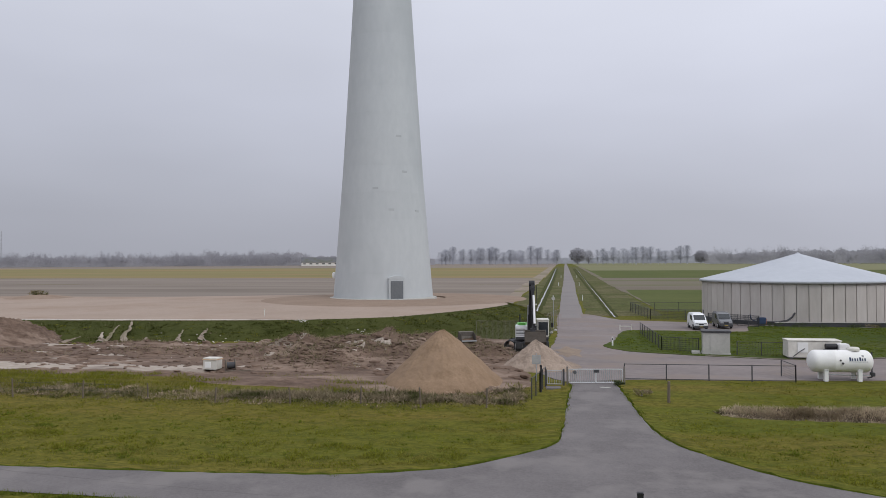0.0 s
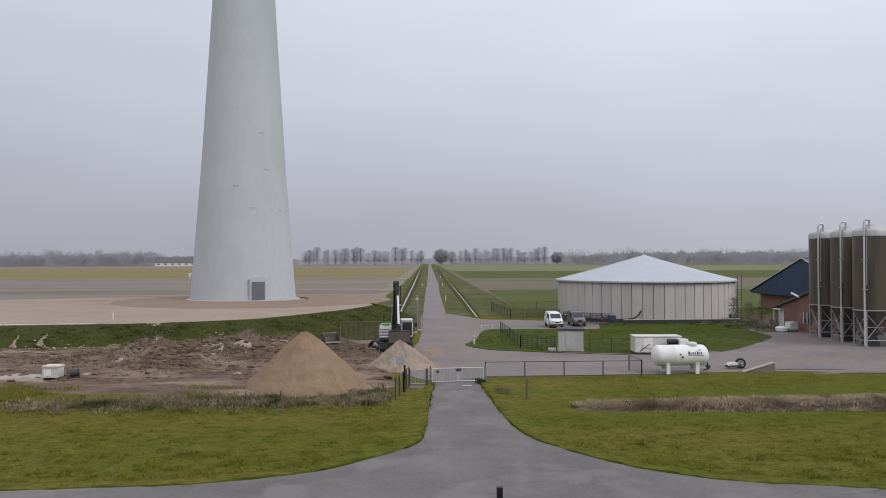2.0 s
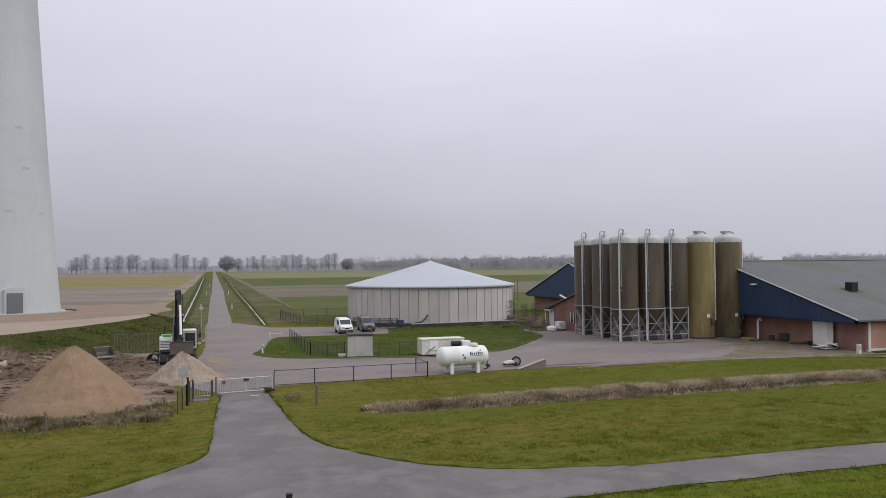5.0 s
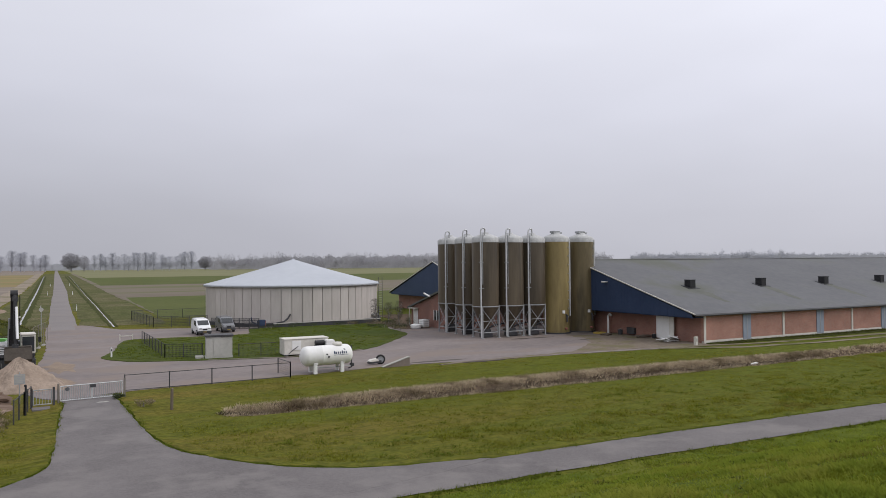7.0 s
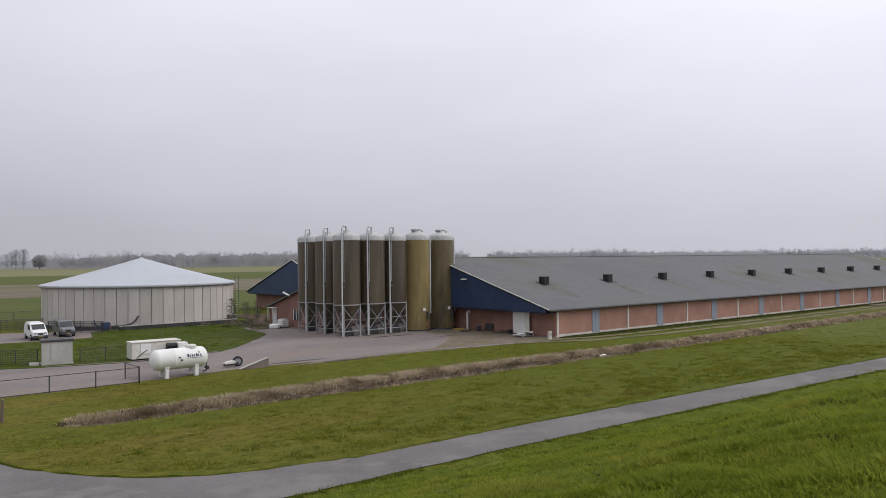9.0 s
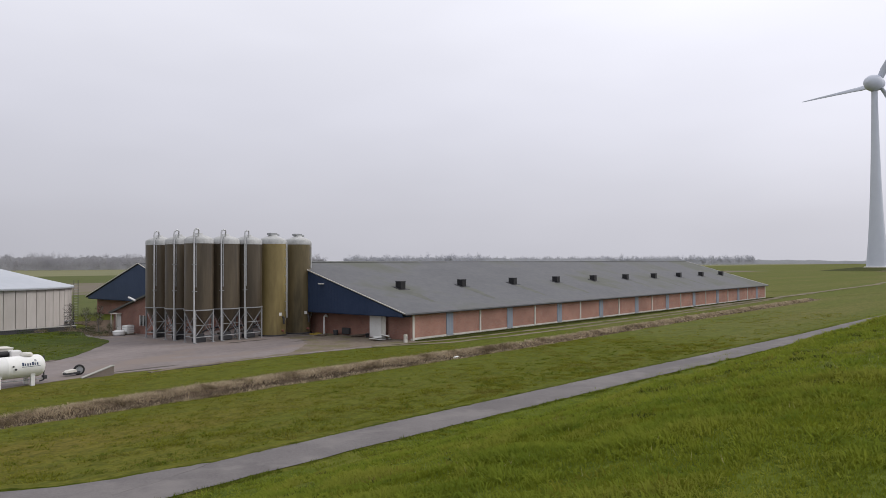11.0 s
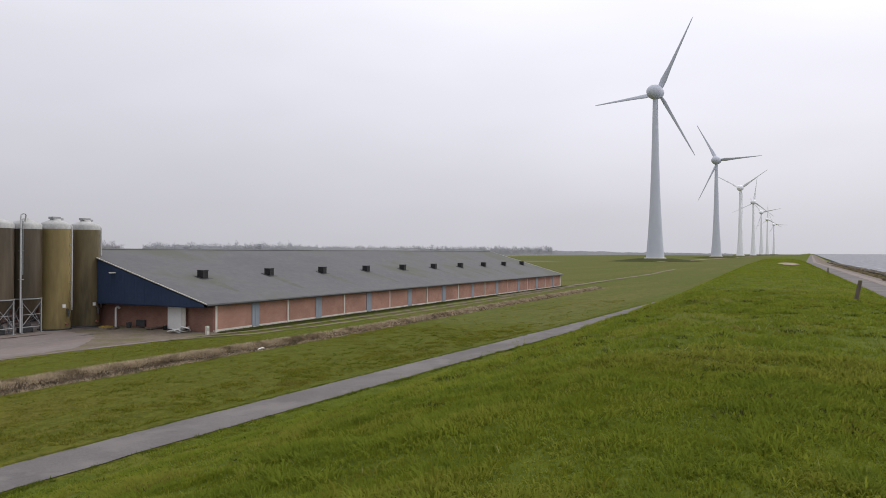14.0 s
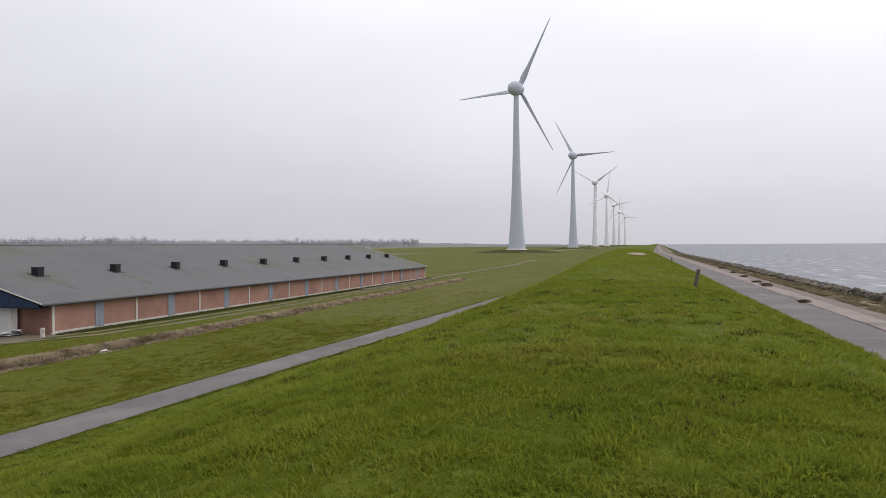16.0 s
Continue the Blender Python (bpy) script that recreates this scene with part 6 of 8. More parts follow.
part("work_lamp", box(0.24, -1.75, 3.9, 0.38, -1.68, 4.02, 0.01), "offwhite", ex)
part("hydraulic_ram", tube((0.06, -3.05, 4.75), (0.10, -3.75, 2.6), 0.09, n=12), "paint_white", ex, "white hydraulic ram")
part("hydraulic_ram", tube((-0.36, -1.0, 1.7), (-0.3, -1.6, 3.9), 0.08, n=10), "galv", ex)
part("hose", pipe([(0.3, -1.2, 2.9), (0.32, -1.8, 4.6), (0.3, -2.3, 5.5)], 0.03, 6), "black", ex)
bk = slab([(-4.1, 1.9), (-4.25, 1.1), (-3.9, 0.85), (-3.35, 0.95), (-3.1, 1.4), (-3.2, 1.95), (-3.3, 1.9), (-3.2, 1.45), (-3.4, 1.08), (-3.88, 0.98), (-4.12, 1.15), (-4.02, 1.85)], "x", -0.65, 0.95)
bucket = part("bucket", bk, "steel_dark", ex, "wide earth-stained ditch-cleaning bucket")
for s in (-0.65, 0.95):
    part("cheek", slab([(-4.1, 1.9), (-4.25, 1.1), (-3.9, 0.85), (-3.35, 0.95), (-3.1, 1.4), (-3.2, 1.95)], "x", s - 0.02, s + 0.02), "steel_dark", bucket)
part("ear", box(-0.22, -3.65, 1.75, 0.18, -3.35, 2.1, 0.02), "dark", bucket)

bucket.location.z = 0.12

lb = thing("loose_bucket", -7.2, 59.6, 0.55, 25, "dark excavator bucket lying on the mud", "bucket")
lb.scale = (0.85, 0.8, 0.8)
part("shell", slab([(-0.6, 0.1), (0.6, 0.0), (0.75, 0.5), (0.55, 1.0), (0.45, 0.95), (0.62, 0.5), (0.5, 0.12), (-0.55, 0.2)], "x", -0.7, 0.7), "steel", lb)
for s in (-0.7, 0.7):
    part("cheek", slab([(-0.6, 0.1), (0.6, 0.0), (0.75, 0.5), (0.55, 1.0), (-0.3, 0.75)], "x", s - 0.02, s + 0.02), "steel_dark", lb)
part("cutting_edge", box(-0.72, -0.68, 0.08, 0.72, -0.58, 0.2), "galv", lb)
pp = thing("culvert_pipe", -3.65, 58.9, 0.42, 80, "short dark drainage pipe on the mud", "pipe")
part("barrel", lathe([(0.45, -0.7), (0.45, 0.7), (0.38, 0.7), (0.38, -0.7), (0.45, -0.7)], 24, axis="x"), "dark", pp)
part("collar", lathe([(0.5, 0.5), (0.5, 0.72), (0.44, 0.72)], 24, axis="x"), "dark", pp)


def site_fence(x, y, turn, n):
    f = thing("site_fence", x, y, 0.1, turn, "galvanised mesh site fence panels", "fence", "site fences")
    for i in range(n):
        a = i * 2.5
        part("panel_frame", pipe([(a, 0, 0.1), (a + 2.4, 0, 0.1), (a + 2.4, 0, 1.9), (a, 0, 1.9), (a, 0, 0.1)], 0.016, 6), "steel", f)
        v, fc = [], []
        for q in range(24):
            c = a + q * 0.1
            o = len(v)
            v += [(c - 0.006, 0, 0.1), (c + 0.006, 0, 0.1), (c + 0.006, 0, 1.9), (c - 0.006, 0, 1.9)]
            fc.append((o, o + 1, o + 2, o + 3))
        raw("wire_mesh", v, fc, "steel", f)
        part("foot", box(a - 0.35, -0.12, -0.1, a + 0.35, 0.12, 0.05, 0.02), "concrete", f)


site_fence(-1.1, 70.5, 82, 3)
site_fence(-6.75, 62.3, 2, 2)

gb = thing("site_cabin", -21.65, 45.2, 0.15, -4, "small white site box with a cream lid on the mud", "equipment box")
gb.scale = (0.74, 0.74, 0.8)
part("body", box(-0.62, -0.5, 0.1, 0.62, 0.5, 0.85, 0.03), "offwhite", gb)
part("lid", box(-0.66, -0.54, 0.85, 0.66, 0.54, 1.0, 0.05), "offwhite", gb, "weathered cream lid")
part("lid_band", box(-0.67, -0.55, 0.86, 0.67, 0.55, 0.9), "orange", gb, "faded orange band")
part("side_panel", box(-0.45, -0.53, 0.25, 0.1, -0.5, 0.7), "white", gb)
for x in (-0.5, 0.5):
    part("skid", box(x - 0.06, -0.5, -0.1, x + 0.06, 0.5, 0.1), "wood", gb)
rl = thing("cable_reel", -20.5, 45.3, 0.15, 30, "dark cable reel and scrap on the mud", "reel")
rl.scale = (0.95, 0.95, 0.9)
part("drum", tube((-0.3, 0, 0.35), (0.3, 0, 0.35), 0.22, n=16), "dark", rl)
for x in (-0.33, 0.27):
    part("flange", tube((x, 0, 0.35), (x + 0.06, 0, 0.35), 0.4, n=20), "wood", rl)
part("plank", box(-0.4, -0.9, -0.05, 1.2, -0.7, 0.08), "wood", rl)

# ---------- yard clutter ----------
rm = thing("ramp", 21.0, 46.8, 0.03, 3, "low wedge of pale concrete ramp wall", "ramp")
part("wedge", slab([(-1.1, -0.05), (0.9, -0.05), (0.92, 0.52), (0.8, 0.52)], "y", -0.1, 0.1), "grit", rm)
part("coping", slab([(-1.13, 0.0), (0.8, 0.53), (0.94, 0.53), (0.94, 0.58), (0.78, 0.58), (-1.13, 0.05)], "y", -0.13, 0.13), "concrete", rm)
tc = thing("trailer_part", 20.1, 48.3, 0.03, 12, "grey drawbar trailer part with a black tyre", "trailer")
tc.scale = (0.68, 0.68, 0.68)
part("frame", box(-1.0, -0.25, 0.15, 0.5, 0.25, 0.4, 0.04), "dark", tc)
part("hood", slab([(-1.0, 0.35), (0.1, 0.35), (0.0, 0.6), (-0.7, 0.55)], "y", -0.3, 0.3), "offwhite", tc)
ty = part("tyre", lathe([(0.34, -0.13), (0.44, -0.14), (0.5, -0.06), (0.5, 0.06), (0.44, 0.14), (0.34, 0.13), (0.34, -0.13)], 28, axis="x"), "rubber", tc, smooth=True)
ty.matrix_basis = pose(0.5, 0.0, 0.47, 0, 0, 70)
part("rim", tube((-0.08, 0, 0), (0.08, 0, 0), 0.34, n=20), "galv", ty)
tb = thing("tub", 34.7, 72.3, 0.03, 0, "low round white plastic tub", "tub")
tb.scale = (0.8, 0.8, 0.8)
part("shell", lathe([(0.0, 0.02), (0.62, 0.02), (0.72, 0.2), (0.68, 0.5), (0.55, 0.62), (0.0, 0.66)], 28), "white", tb, smooth=True)
part("rim", lathe([(0.7, 0.42), (0.76, 0.45), (0.74, 0.52), (0.67, 0.5)], 28), "white", tb)
ib = thing("container_tank", 35.8, 72.6, 0.03, 10, "white caged plastic liquid container", "container")
ib.scale = (0.85, 0.85, 0.85)
part("bladder", box(-0.5, -0.55, 0.15, 0.5, 0.55, 1.1, 0.1), "white", ib)
for z in (0.35, 0.6, 0.85, 1.08):
    part("cage_bar", pipe([(-0.53, -0.58, z), (0.53, -0.58, z), (0.53, 0.58, z), (-0.53, 0.58, z), (-0.53, -0.58, z)], 0.015, 6), "galv", ib)
part("pallet", box(-0.55, -0.6, 0.0, 0.55, 0.6, 0.14), "wood", ib)
db = thing("board_stack", 47.7, 48.6, 0.03, 15, "pale loose boards stacked at the barn gable", "boards")
for i, (dx, dy, dz, tilt_, rz) in enumerate(((0, 0, 0.0, 3, 0), (0.15, 0.2, 0.1, 10, 14), (-0.3, 0.05, 0.2, -7, -12), (0.2, -0.3, 0.24, 16, 26))):
    p_ = part("board", box(-0.95, -0.4, 0.0, 0.95, 0.4, 0.07, 0.01), "white", db)
    p_.matrix_basis = pose(dx, dy, dz + 0.06, tilt_, tilt_ * 0.6, rz)
# low clutter along the foot of the gable
for x, y, w_, d_, h_, rz, mat_, lab_, nm_ in ((48.3, 55.6, 0.5, 0.35, 0.45, 12, "dark", "dark plastic tub by the barn gable", "tub"), (48.4, 52.4, 0.9, 0.25, 0.22, -8, "wood", "short weathered beam by the barn gable", "beam"), (48.4, 51.2, 0.4, 0.4, 0.35, 25, "black", "black bucket by the barn gable", "bucket"), (46.9, 56.0, 0.6, 0.4, 0.14, 30, "wood", "low wooden pallet piece on the yard dirt", "pallet")):
    cl = thing(nm_, x, y, 0.03, rz, lab_, nm_)
    if nm_ in ("tub", "bucket"):
        part("body", lathe([(w_ * 0.40, 0.0), (w_ * 0.5, h_), (w_ * 0.53, h_), (w_ * 0.53, h_ + 0.03), (w_ * 0.47, h_ + 0.03), (w_ * 0.37, 0.04), (0.0, 0.04)], 20), mat_, cl)
        part("handle", pipe([(-w_ * 0.5, 0, h_), (-w_ * 0.3, 0, h_ + 0.12), (w_ * 0.3, 0, h_ + 0.12), (w_ * 0.5, 0, h_)], 0.012, 6), "galv", cl)
    else:
        for q in range(3):
            part("plank", box(-w_, -d_ + q * d_ * 0.7, h_ * 0.45, w_, -d_ + q * d_ * 0.7 + d_ * 0.55, h_, 0.01), mat_, cl)
        for q in (-0.8, 0.7):
            part("batten", box(q * w_, -d_, 0.0, q * w_ + 0.1, d_ * 0.95, h_ * 0.45), mat_, cl)
pl = thing("bollard", 47.3, 45.2, 0.0, 0, "short pale concrete post at the barn corner", "bollard")
part("shaft", box(-0.16, -0.12, -0.1, 0.16, 0.12, 0.75, 0.03), "offwhite", pl)
part("plate", box(-0.1, -0.135, 0.35, 0.1, -0.12, 0.6), "concrete", pl)
yl = thing("yellow_crate", 47.3, 57.4, 0.03, 0, "flat yellow plastic crate by the silos", "crate")
part("base", box(-0.5, -0.35, 0.0, 0.5, 0.35, 0.08), "yellow", yl)
for a in ((-0.5, -0.35, 0.5, -0.32), (-0.5, 0.32, 0.5, 0.35), (-0.5, -0.32, -0.47, 0.32), (0.47, -0.32, 0.5, 0.32)):
    part("crate_side", box(a[0], a[1], 0.08, a[2], a[3], 0.16), "yellow", yl)
# mixer beside the round store
mx_ = thing("slurry_mixer", 20.8, 82.4, 0.05, 10, "dark blue mixer with a bent outlet pipe", "pump")
part("gearbox", box(-0.5, -0.3, 0.25, 0.3, 0.3, 0.9, 0.06), "navy", mx_)
part("outlet", pipe([(0.2, 0, 0.45), (1.6, 0, 0.42), (2.6, 0, 0.55), (3.1, 0, 0.9), (3.4, 0, 1.35)], 0.09, 10), "dark", mx_)
part("drawbar", pipe([(-0.5, 0.1, 0.4), (-1.1, 0.2, 0.7), (-1.2, 0.2, 1.2)], 0.06, 8), "navy", mx_)
part("support", box(-0.4, -0.2, -0.02, 0.2, 0.2, 0.25), "dark", mx_)
part("flange_plate", box(0.25, -0.25, 0.2, 0.32, 0.25, 0.75), "red", mx_)
lp = thing("basin_wall", 22.0, 81.9, 0.05, 3.0, "low dark concrete wall before the round store", "wall")
part("wall", box(0.0, 0.0, -0.1, 13.0, 0.3, 0.38, 0.02), "dark", lp)
part("coping", box(-0.05, -0.05, 0.38, 13.05, 0.35, 0.46, 0.02), "concrete", lp)
st = thing("service_steps", 35.2, 86.2, 0.05, -20, "small steel service platform with handrails", "platform")
part("deck", box(-1.0, -0.5, 0.7, 1.0, 0.5, 0.78), "galv", st)
for x in (-0.95, 0, 0.95):
    for y in (-0.45, 0.45):
        part("post", tube((x, y, 0), (x, y, 1.75), 0.03, n=6), "dark", st)
for z in (1.3, 1.72):
    part("rail", tube((-0.95, -0.45, z), (0.95, -0.45, z), 0.025, n=6), "dark", st)
ld = thing("ladder", 37.3, 88.0, 0.0, -30, "galvanised cage ladder on the round store", "ladder")
for x in (-0.22, 0.22):
    part("stile", tube((x, 0, 0), (x, 0, 5.3), 0.03, n=6), "dark", ld)
for i in range(16):
    part("rung", tube((-0.22, 0, 0.3 + i * 0.3), (0.22, 0, 0.3 + i * 0.3), 0.018, n=5), "galv", ld)
wb = thing("ditch_debris", 42.6, 35.5, float(ground_z(42.6, 35.5)), 20, "white plastic scrap at the ditch edge", "scrap")
part("sheet", box(-0.45, -0.15, 0.0, 0.45, 0.2, 0.28, 0.06), "white", wb)
part("flap", box(-0.2, -0.35, 0.0, 0.5, -0.15, 0.1, 0.03), "white", wb)


# ---------- plants ----------
def branch_tree(seed, h, spread, twigs, name="tree", thin=1.0):
    """Meshes of a bare tree: trunk with limbs, and a crown of fine twigs."""
    rnd = random.Random(seed)
    trunk = tube((0, 0, -0.2), (rnd.uniform(-0.2, 0.2), rnd.uniform(-0.2, 0.2), h * 0.45), 0.022 * h, 0.014 * h, n=7)
    trunk = tube((0, 0, h * 0.44), (rnd.uniform(-0.4, 0.4), 0, h * 0.93), 0.014 * h, 0.003 * h, n=5, bm=trunk)
    tips = []
    for i in range(16):
        z = h * rnd.uniform(0.22, 0.8)
        a = rnd.uniform(0, math.tau)
        l = spread * rnd.uniform(0.6, 1.0) * (1.15 - 0.6 * (z / h))
        e = Vector((math.cos(a) * l, math.sin(a) * l, z + h * rnd.uniform(0.10, 0.24)))
        trunk = tube((0, 0, z), e, 0.006 * h, 0.0022 * h, n=4, bm=trunk)
        tips += [e, e * 0.6 + Vector((0, 0, z * 0.4))]
    v, f = [], []
    for i in range(twigs):
        q = rnd.random()
        a = rnd.uniform(0, math.tau)
        lob = 0.82 + 0.18 * math.sin(3 * a + seed) * math.sin(9 * q + seed)
        r_ = spread * math.sin(math.pi * (0.1 + 0.78 * q)) ** 0.6 * rnd.random() ** 0.75 * lob
        o = Vector((math.cos(a) * r_, math.sin(a) * r_, h * (0.24 + 0.72 * q)))
        d = Vector((rnd.uniform(-1, 1), rnd.uniform(-1, 1), rnd.uniform(0.2, 1.4))).normalized() * h * rnd.uniform(0.04, 0.08)
        w_ = Vector((rnd.uniform(-1, 1), rnd.uniform(-1, 1), 0)).normalized() * 0.0045 * h * thin
        k = len(v)
        v += [tuple(o - w_), tuple(o + w_), tuple(o + d)]
        f.append((k, k + 1, k + 2))
    return trunk, v, f


def polar(az_, r):
    return r * math.sin(radians(az_)), r * math.cos(radians(az_))


# row trees that stand apart beyond the fields
variants = []
for i in range(5):
    t_ = thing("tree", 0, 0, 0, 0, "tall bare winter tree in a far windbreak row", "tree", "windbreak trees")
    h = (22, 24, 21, 25, 19)[i]
    tr2, v, f = branch_tree(40 + i, h, (6.6, 5.6, 7.0, 6.0, 7.2)[i], 1700, thin=1.15)
    # trunk and crown both take the colour with haze painted in
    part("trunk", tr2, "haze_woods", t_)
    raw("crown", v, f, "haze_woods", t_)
    variants.append(t_)
rnd = random.Random(5)
spots = [(2.8, 0), (3.2, 4), (3.5, 1), (3.95, 2), (4.35, 1), (4.7, 4), (5.0, 2), (5.35, 0), (5.6, 3), (6.1, 1), (6.4, 4), (6.65, 3), (7.2, 0), (7.45, 4), (7.7, 2), (8.2, 0), (8.5, 4), (8.75, 3), (9.2, 1)]
a_ = -9.0
while a_ < 0.1:
    spots.append((a_ + rnd.uniform(-0.12, 0.12), rnd.randrange(5)))
    a_ += rnd.choice((0.25, 0.32, 0.4, 0.55))
for q, (az_, k_) in enumerate(spots):
    r_ = 1180 + rnd.uniform(-25, 25)
    x, y = polar(az_, r_)
    wd_ = rnd.uniform(0.9, 1.4)
    m_ = pose(x, y, 0, 0, 0, rnd.uniform(0, 360)) @ Matrix.Diagonal((wd_, wd_, rnd.uniform(0.9, 1.22), 1))
    if q < 5:
        k_ = q
        variants[k_].matrix_basis = m_
    else:
        copy_thing(variants[k_], m_)


def bush_mesh(rnd_, w_, h, n, size):
    v, f = [], []
    lobes = [(rnd_.uniform(-0.5, 0.5) * w_, rnd_.uniform(-0.4, 0.4) * w_, h * rnd_.uniform(0.24, 0.68), rnd_.uniform(0.24, 0.36)) for _ in range(9)]
    for i in range(n):
        lx, ly, lz, lr = rnd_.choice(lobes)
        d = Vector((rnd_.gauss(0, 1), rnd_.gauss(0, 1), rnd_.gauss(0, 1))).normalized() * rnd_.random() ** 0.4
        o = Vector((lx + d.x * lr * w_, ly + d.y * lr * w_, max(0.02 * h, lz + d.z * lr * h)))
        a = Vector((rnd_.uniform(-1, 1), rnd_.uniform(-1, 1), rnd_.uniform(-1, 1))).normalized() * size
        b = Vector((rnd_.uniform(-1, 1), rnd_.uniform(-1, 1), rnd_.uniform(-1, 1))).normalized() * size
        k = len(v)
        v += [tuple(o), tuple(o + a), tuple(o + b)]
        f.append((k, k + 1, k + 2))
    return v, f


def dome_mesh(rnd_, w_, h, n, size, seed):
    """A dense rounded crown: bits filling a lumpy ellipsoid, with a frayed edge."""
    v, f = [], []
    for i in range(n):
        d = Vector((rnd_.gauss(0, 1), rnd_.gauss(0, 1), rnd_.gauss(0, 1))).normalized()
        lump = 0.86 + 0.22 * noise.noise(d * 2.6 + Vector((seed, 0, 0)))
        d = d * rnd_.random() ** 0.3 * lump
        o = Vector((d.x * w_ / 2, d.y * w_ / 2, h * (0.54 + 0.47 * d.z)))
        a = Vector((rnd_.uniform(-1, 1), rnd_.uniform(-1, 1), rnd_.uniform(-1, 1))).normalized() * size
        b = Vector((rnd_.uniform(-1, 1), rnd_.uniform(-1, 1), rnd_.uniform(-1, 1))).normalized() * size
        k = len(v)
        v += [tuple(o), tuple(o + a), tuple(o + b)]
        f.append((k, k + 1, k + 2))
    return v, f


def round_tree(x, y, h, w_, seed, label, mat="twig", n=1500, size=0.7, z=0.0, trunk="bark_haze"):
    t_ = thing("tree", x, y, z, 0, label, "tree")
    part("trunk", tube((0, 0, -0.2), (0, 0, h * 0.5), 0.03 * h, 0.015 * h, n=8), trunk, t_)
    v, f = dome_mesh(random.Random(seed), w_, h, n, size, seed)
    raw("crown", v, f, mat, t_)
    return t_


# crowns and trunks here carry haze in their colour
x, y = polar(1.35, 1150)
round_tree(x, y, 26, 29, 3, "large dense rounded tree beside the far road", n=9000, size=0.9, mat="twig_haze")
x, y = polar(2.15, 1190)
round_tree(x, y, 24, 17, 6, "lighter rounded tree beside the far road", n=2600, size=0.8, mat="twig_haze")
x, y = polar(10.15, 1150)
round_tree(x, y, 21, 24, 4, "dense rounded dark tree beyond the fields", n=6500, size=0.9, mat="twig_haze")

# far woods: too many to count
wv, wf = [], []
wr = random.Random(9)


def wood_tree(x, y, h, w_, n, size):
    """A bare far tree as fine twigs that point away from its middle."""
    rs_ = np.random.RandomState(wr.randrange(10 ** 6))
    k = 10
    lob = np.stack([rs_.uniform(-0.42, 0.42, k) * w_, rs_.uniform(-0.35, 0.35, k) * w_, h * rs_.uniform(0.16, 0.66, k)], 1)
    lr = rs_.uniform(0.2, 0.32, k)
    c = rs_.randint(0, k, n)
    d = rs_.normal(0, 1, (n, 3))
    d /= np.linalg.norm(d, axis=1)[:, None]
    d *= rs_.uniform(0, 1, (n, 1)) ** 0.45
    o = lob[c] + d * (lr[c][:, None] * np.array([w_, w_, h]))
    o[:, 2] = np.maximum(o[:, 2], 0.03 * h)
    out = o - np.array([0, 0, h * 0.1])
    out /= np.maximum(np.linalg.norm(out, axis=1)[:, None], 0.1)
    out += rs_.normal(0, 0.35, (n, 3))
    side_ = rs_.normal(0, 1, (n, 3))
    side_ /= np.linalg.norm(side_, axis=1)[:, None]
    tri = np.stack([o - side_ * size * 0.26, o + side_ * size * 0.26, o + out * size * 1.9 * rs_.uniform(0.5, 1.2, (n, 1))], 1) + np.array([x, y, 0])
    b0 = len(wv)
    wv.extend(map(tuple, tri.reshape(-1, 3).tolist()))
    wf.extend((b0 + 3 * q, b0 + 3 * q + 1, b0 + 3 * q + 2) for q in range(n))


def belt(a0, a1, r, h0, h1, gap, n, size):
    a = a0
    while a < a1:
        x, y = polar(a, r + wr.uniform(-40, 60))
        h = wr.uniform(h0, h1)
        wood_tree(x, y, h, h * wr.uniform(0.45, 0.75), n, size)
        a += gap * wr.uniform(0.5, 1.5)


def wood_band(azimuths, rises, r, seed, mat, label, step=0.045):
    """A far wood shaped to the camera's view: three flat ragged strips one behind the other; rises in degrees over the
    eye.
    """
    rng_ = np.random.RandomState(seed)
    v, f = [], []
    for layer_ in range(3):
        az_ = np.arange(azimuths[0], azimuths[-1], step)
        rr = r + 45 * layer_
        h_ = 7 + rr * np.tan(np.radians(np.interp(az_, azimuths, rises)))
        h_ = h_ * (0.60 + 0.16 * vnoise(az_ * 10, az_ * 0 + layer_, 1.6, 3, seed) + 0.14 * vnoise(az_ * 10, az_ * 0 + layer_ * 3, 6.0, 2, seed + 3) + 0.07 * layer_) + rng_.uniform(-0.7, 0.7, len(az_))
        b0 = len(v)
        for a, h in zip(az_, h_):
            x, y = polar(a, rr)
            v += [(x, y, -0.5), (x, y, max(1.0, h))]
        f += [(b0 + 2 * k, b0 + 2 * k + 2, b0 + 2 * k + 3, b0 + 2 * k + 1) for k in range(len(az_) - 1)]
    return tagged(raw("far_woods", v, f, mat), label, "woods", kind="stuff")


# haze is put into the woods' colours, paler for farther bands
wood_band((-46, -40, -30, -25, -23, -21.5, -19.5, -18, -14, -9.5), (0.5, 0.55, 0.58, 0.66, 0.80, 0.88, 0.80, 0.55, 0.5, 0.3), 1290, 1, "twig_haze", "grey bare woods on the horizon, haze in their colour")
wood_band((-9.5, -2, 4, 11), (0.22, 0.26, 0.3, 0.45), 1500, 2, "haze_woods", "wood line behind the windbreak row, painted pale for haze")
wood_band((10.4, 14, 20, 26, 31, 36, 40.4), (0.5, 0.72, 0.85, 0.85, 0.78, 0.62, 0.6), 1290, 3, "twig_haze", "grey bare woods beyond the fields, haze in their colour")
wood_band((41.9, 43, 48, 52, 58, 62), (0.5, 0.62, 0.64, 0.54, 0.5, 0.44), 1450, 4, "haze_woods", "wood on the horizon behind the barn, painted pale for haze")
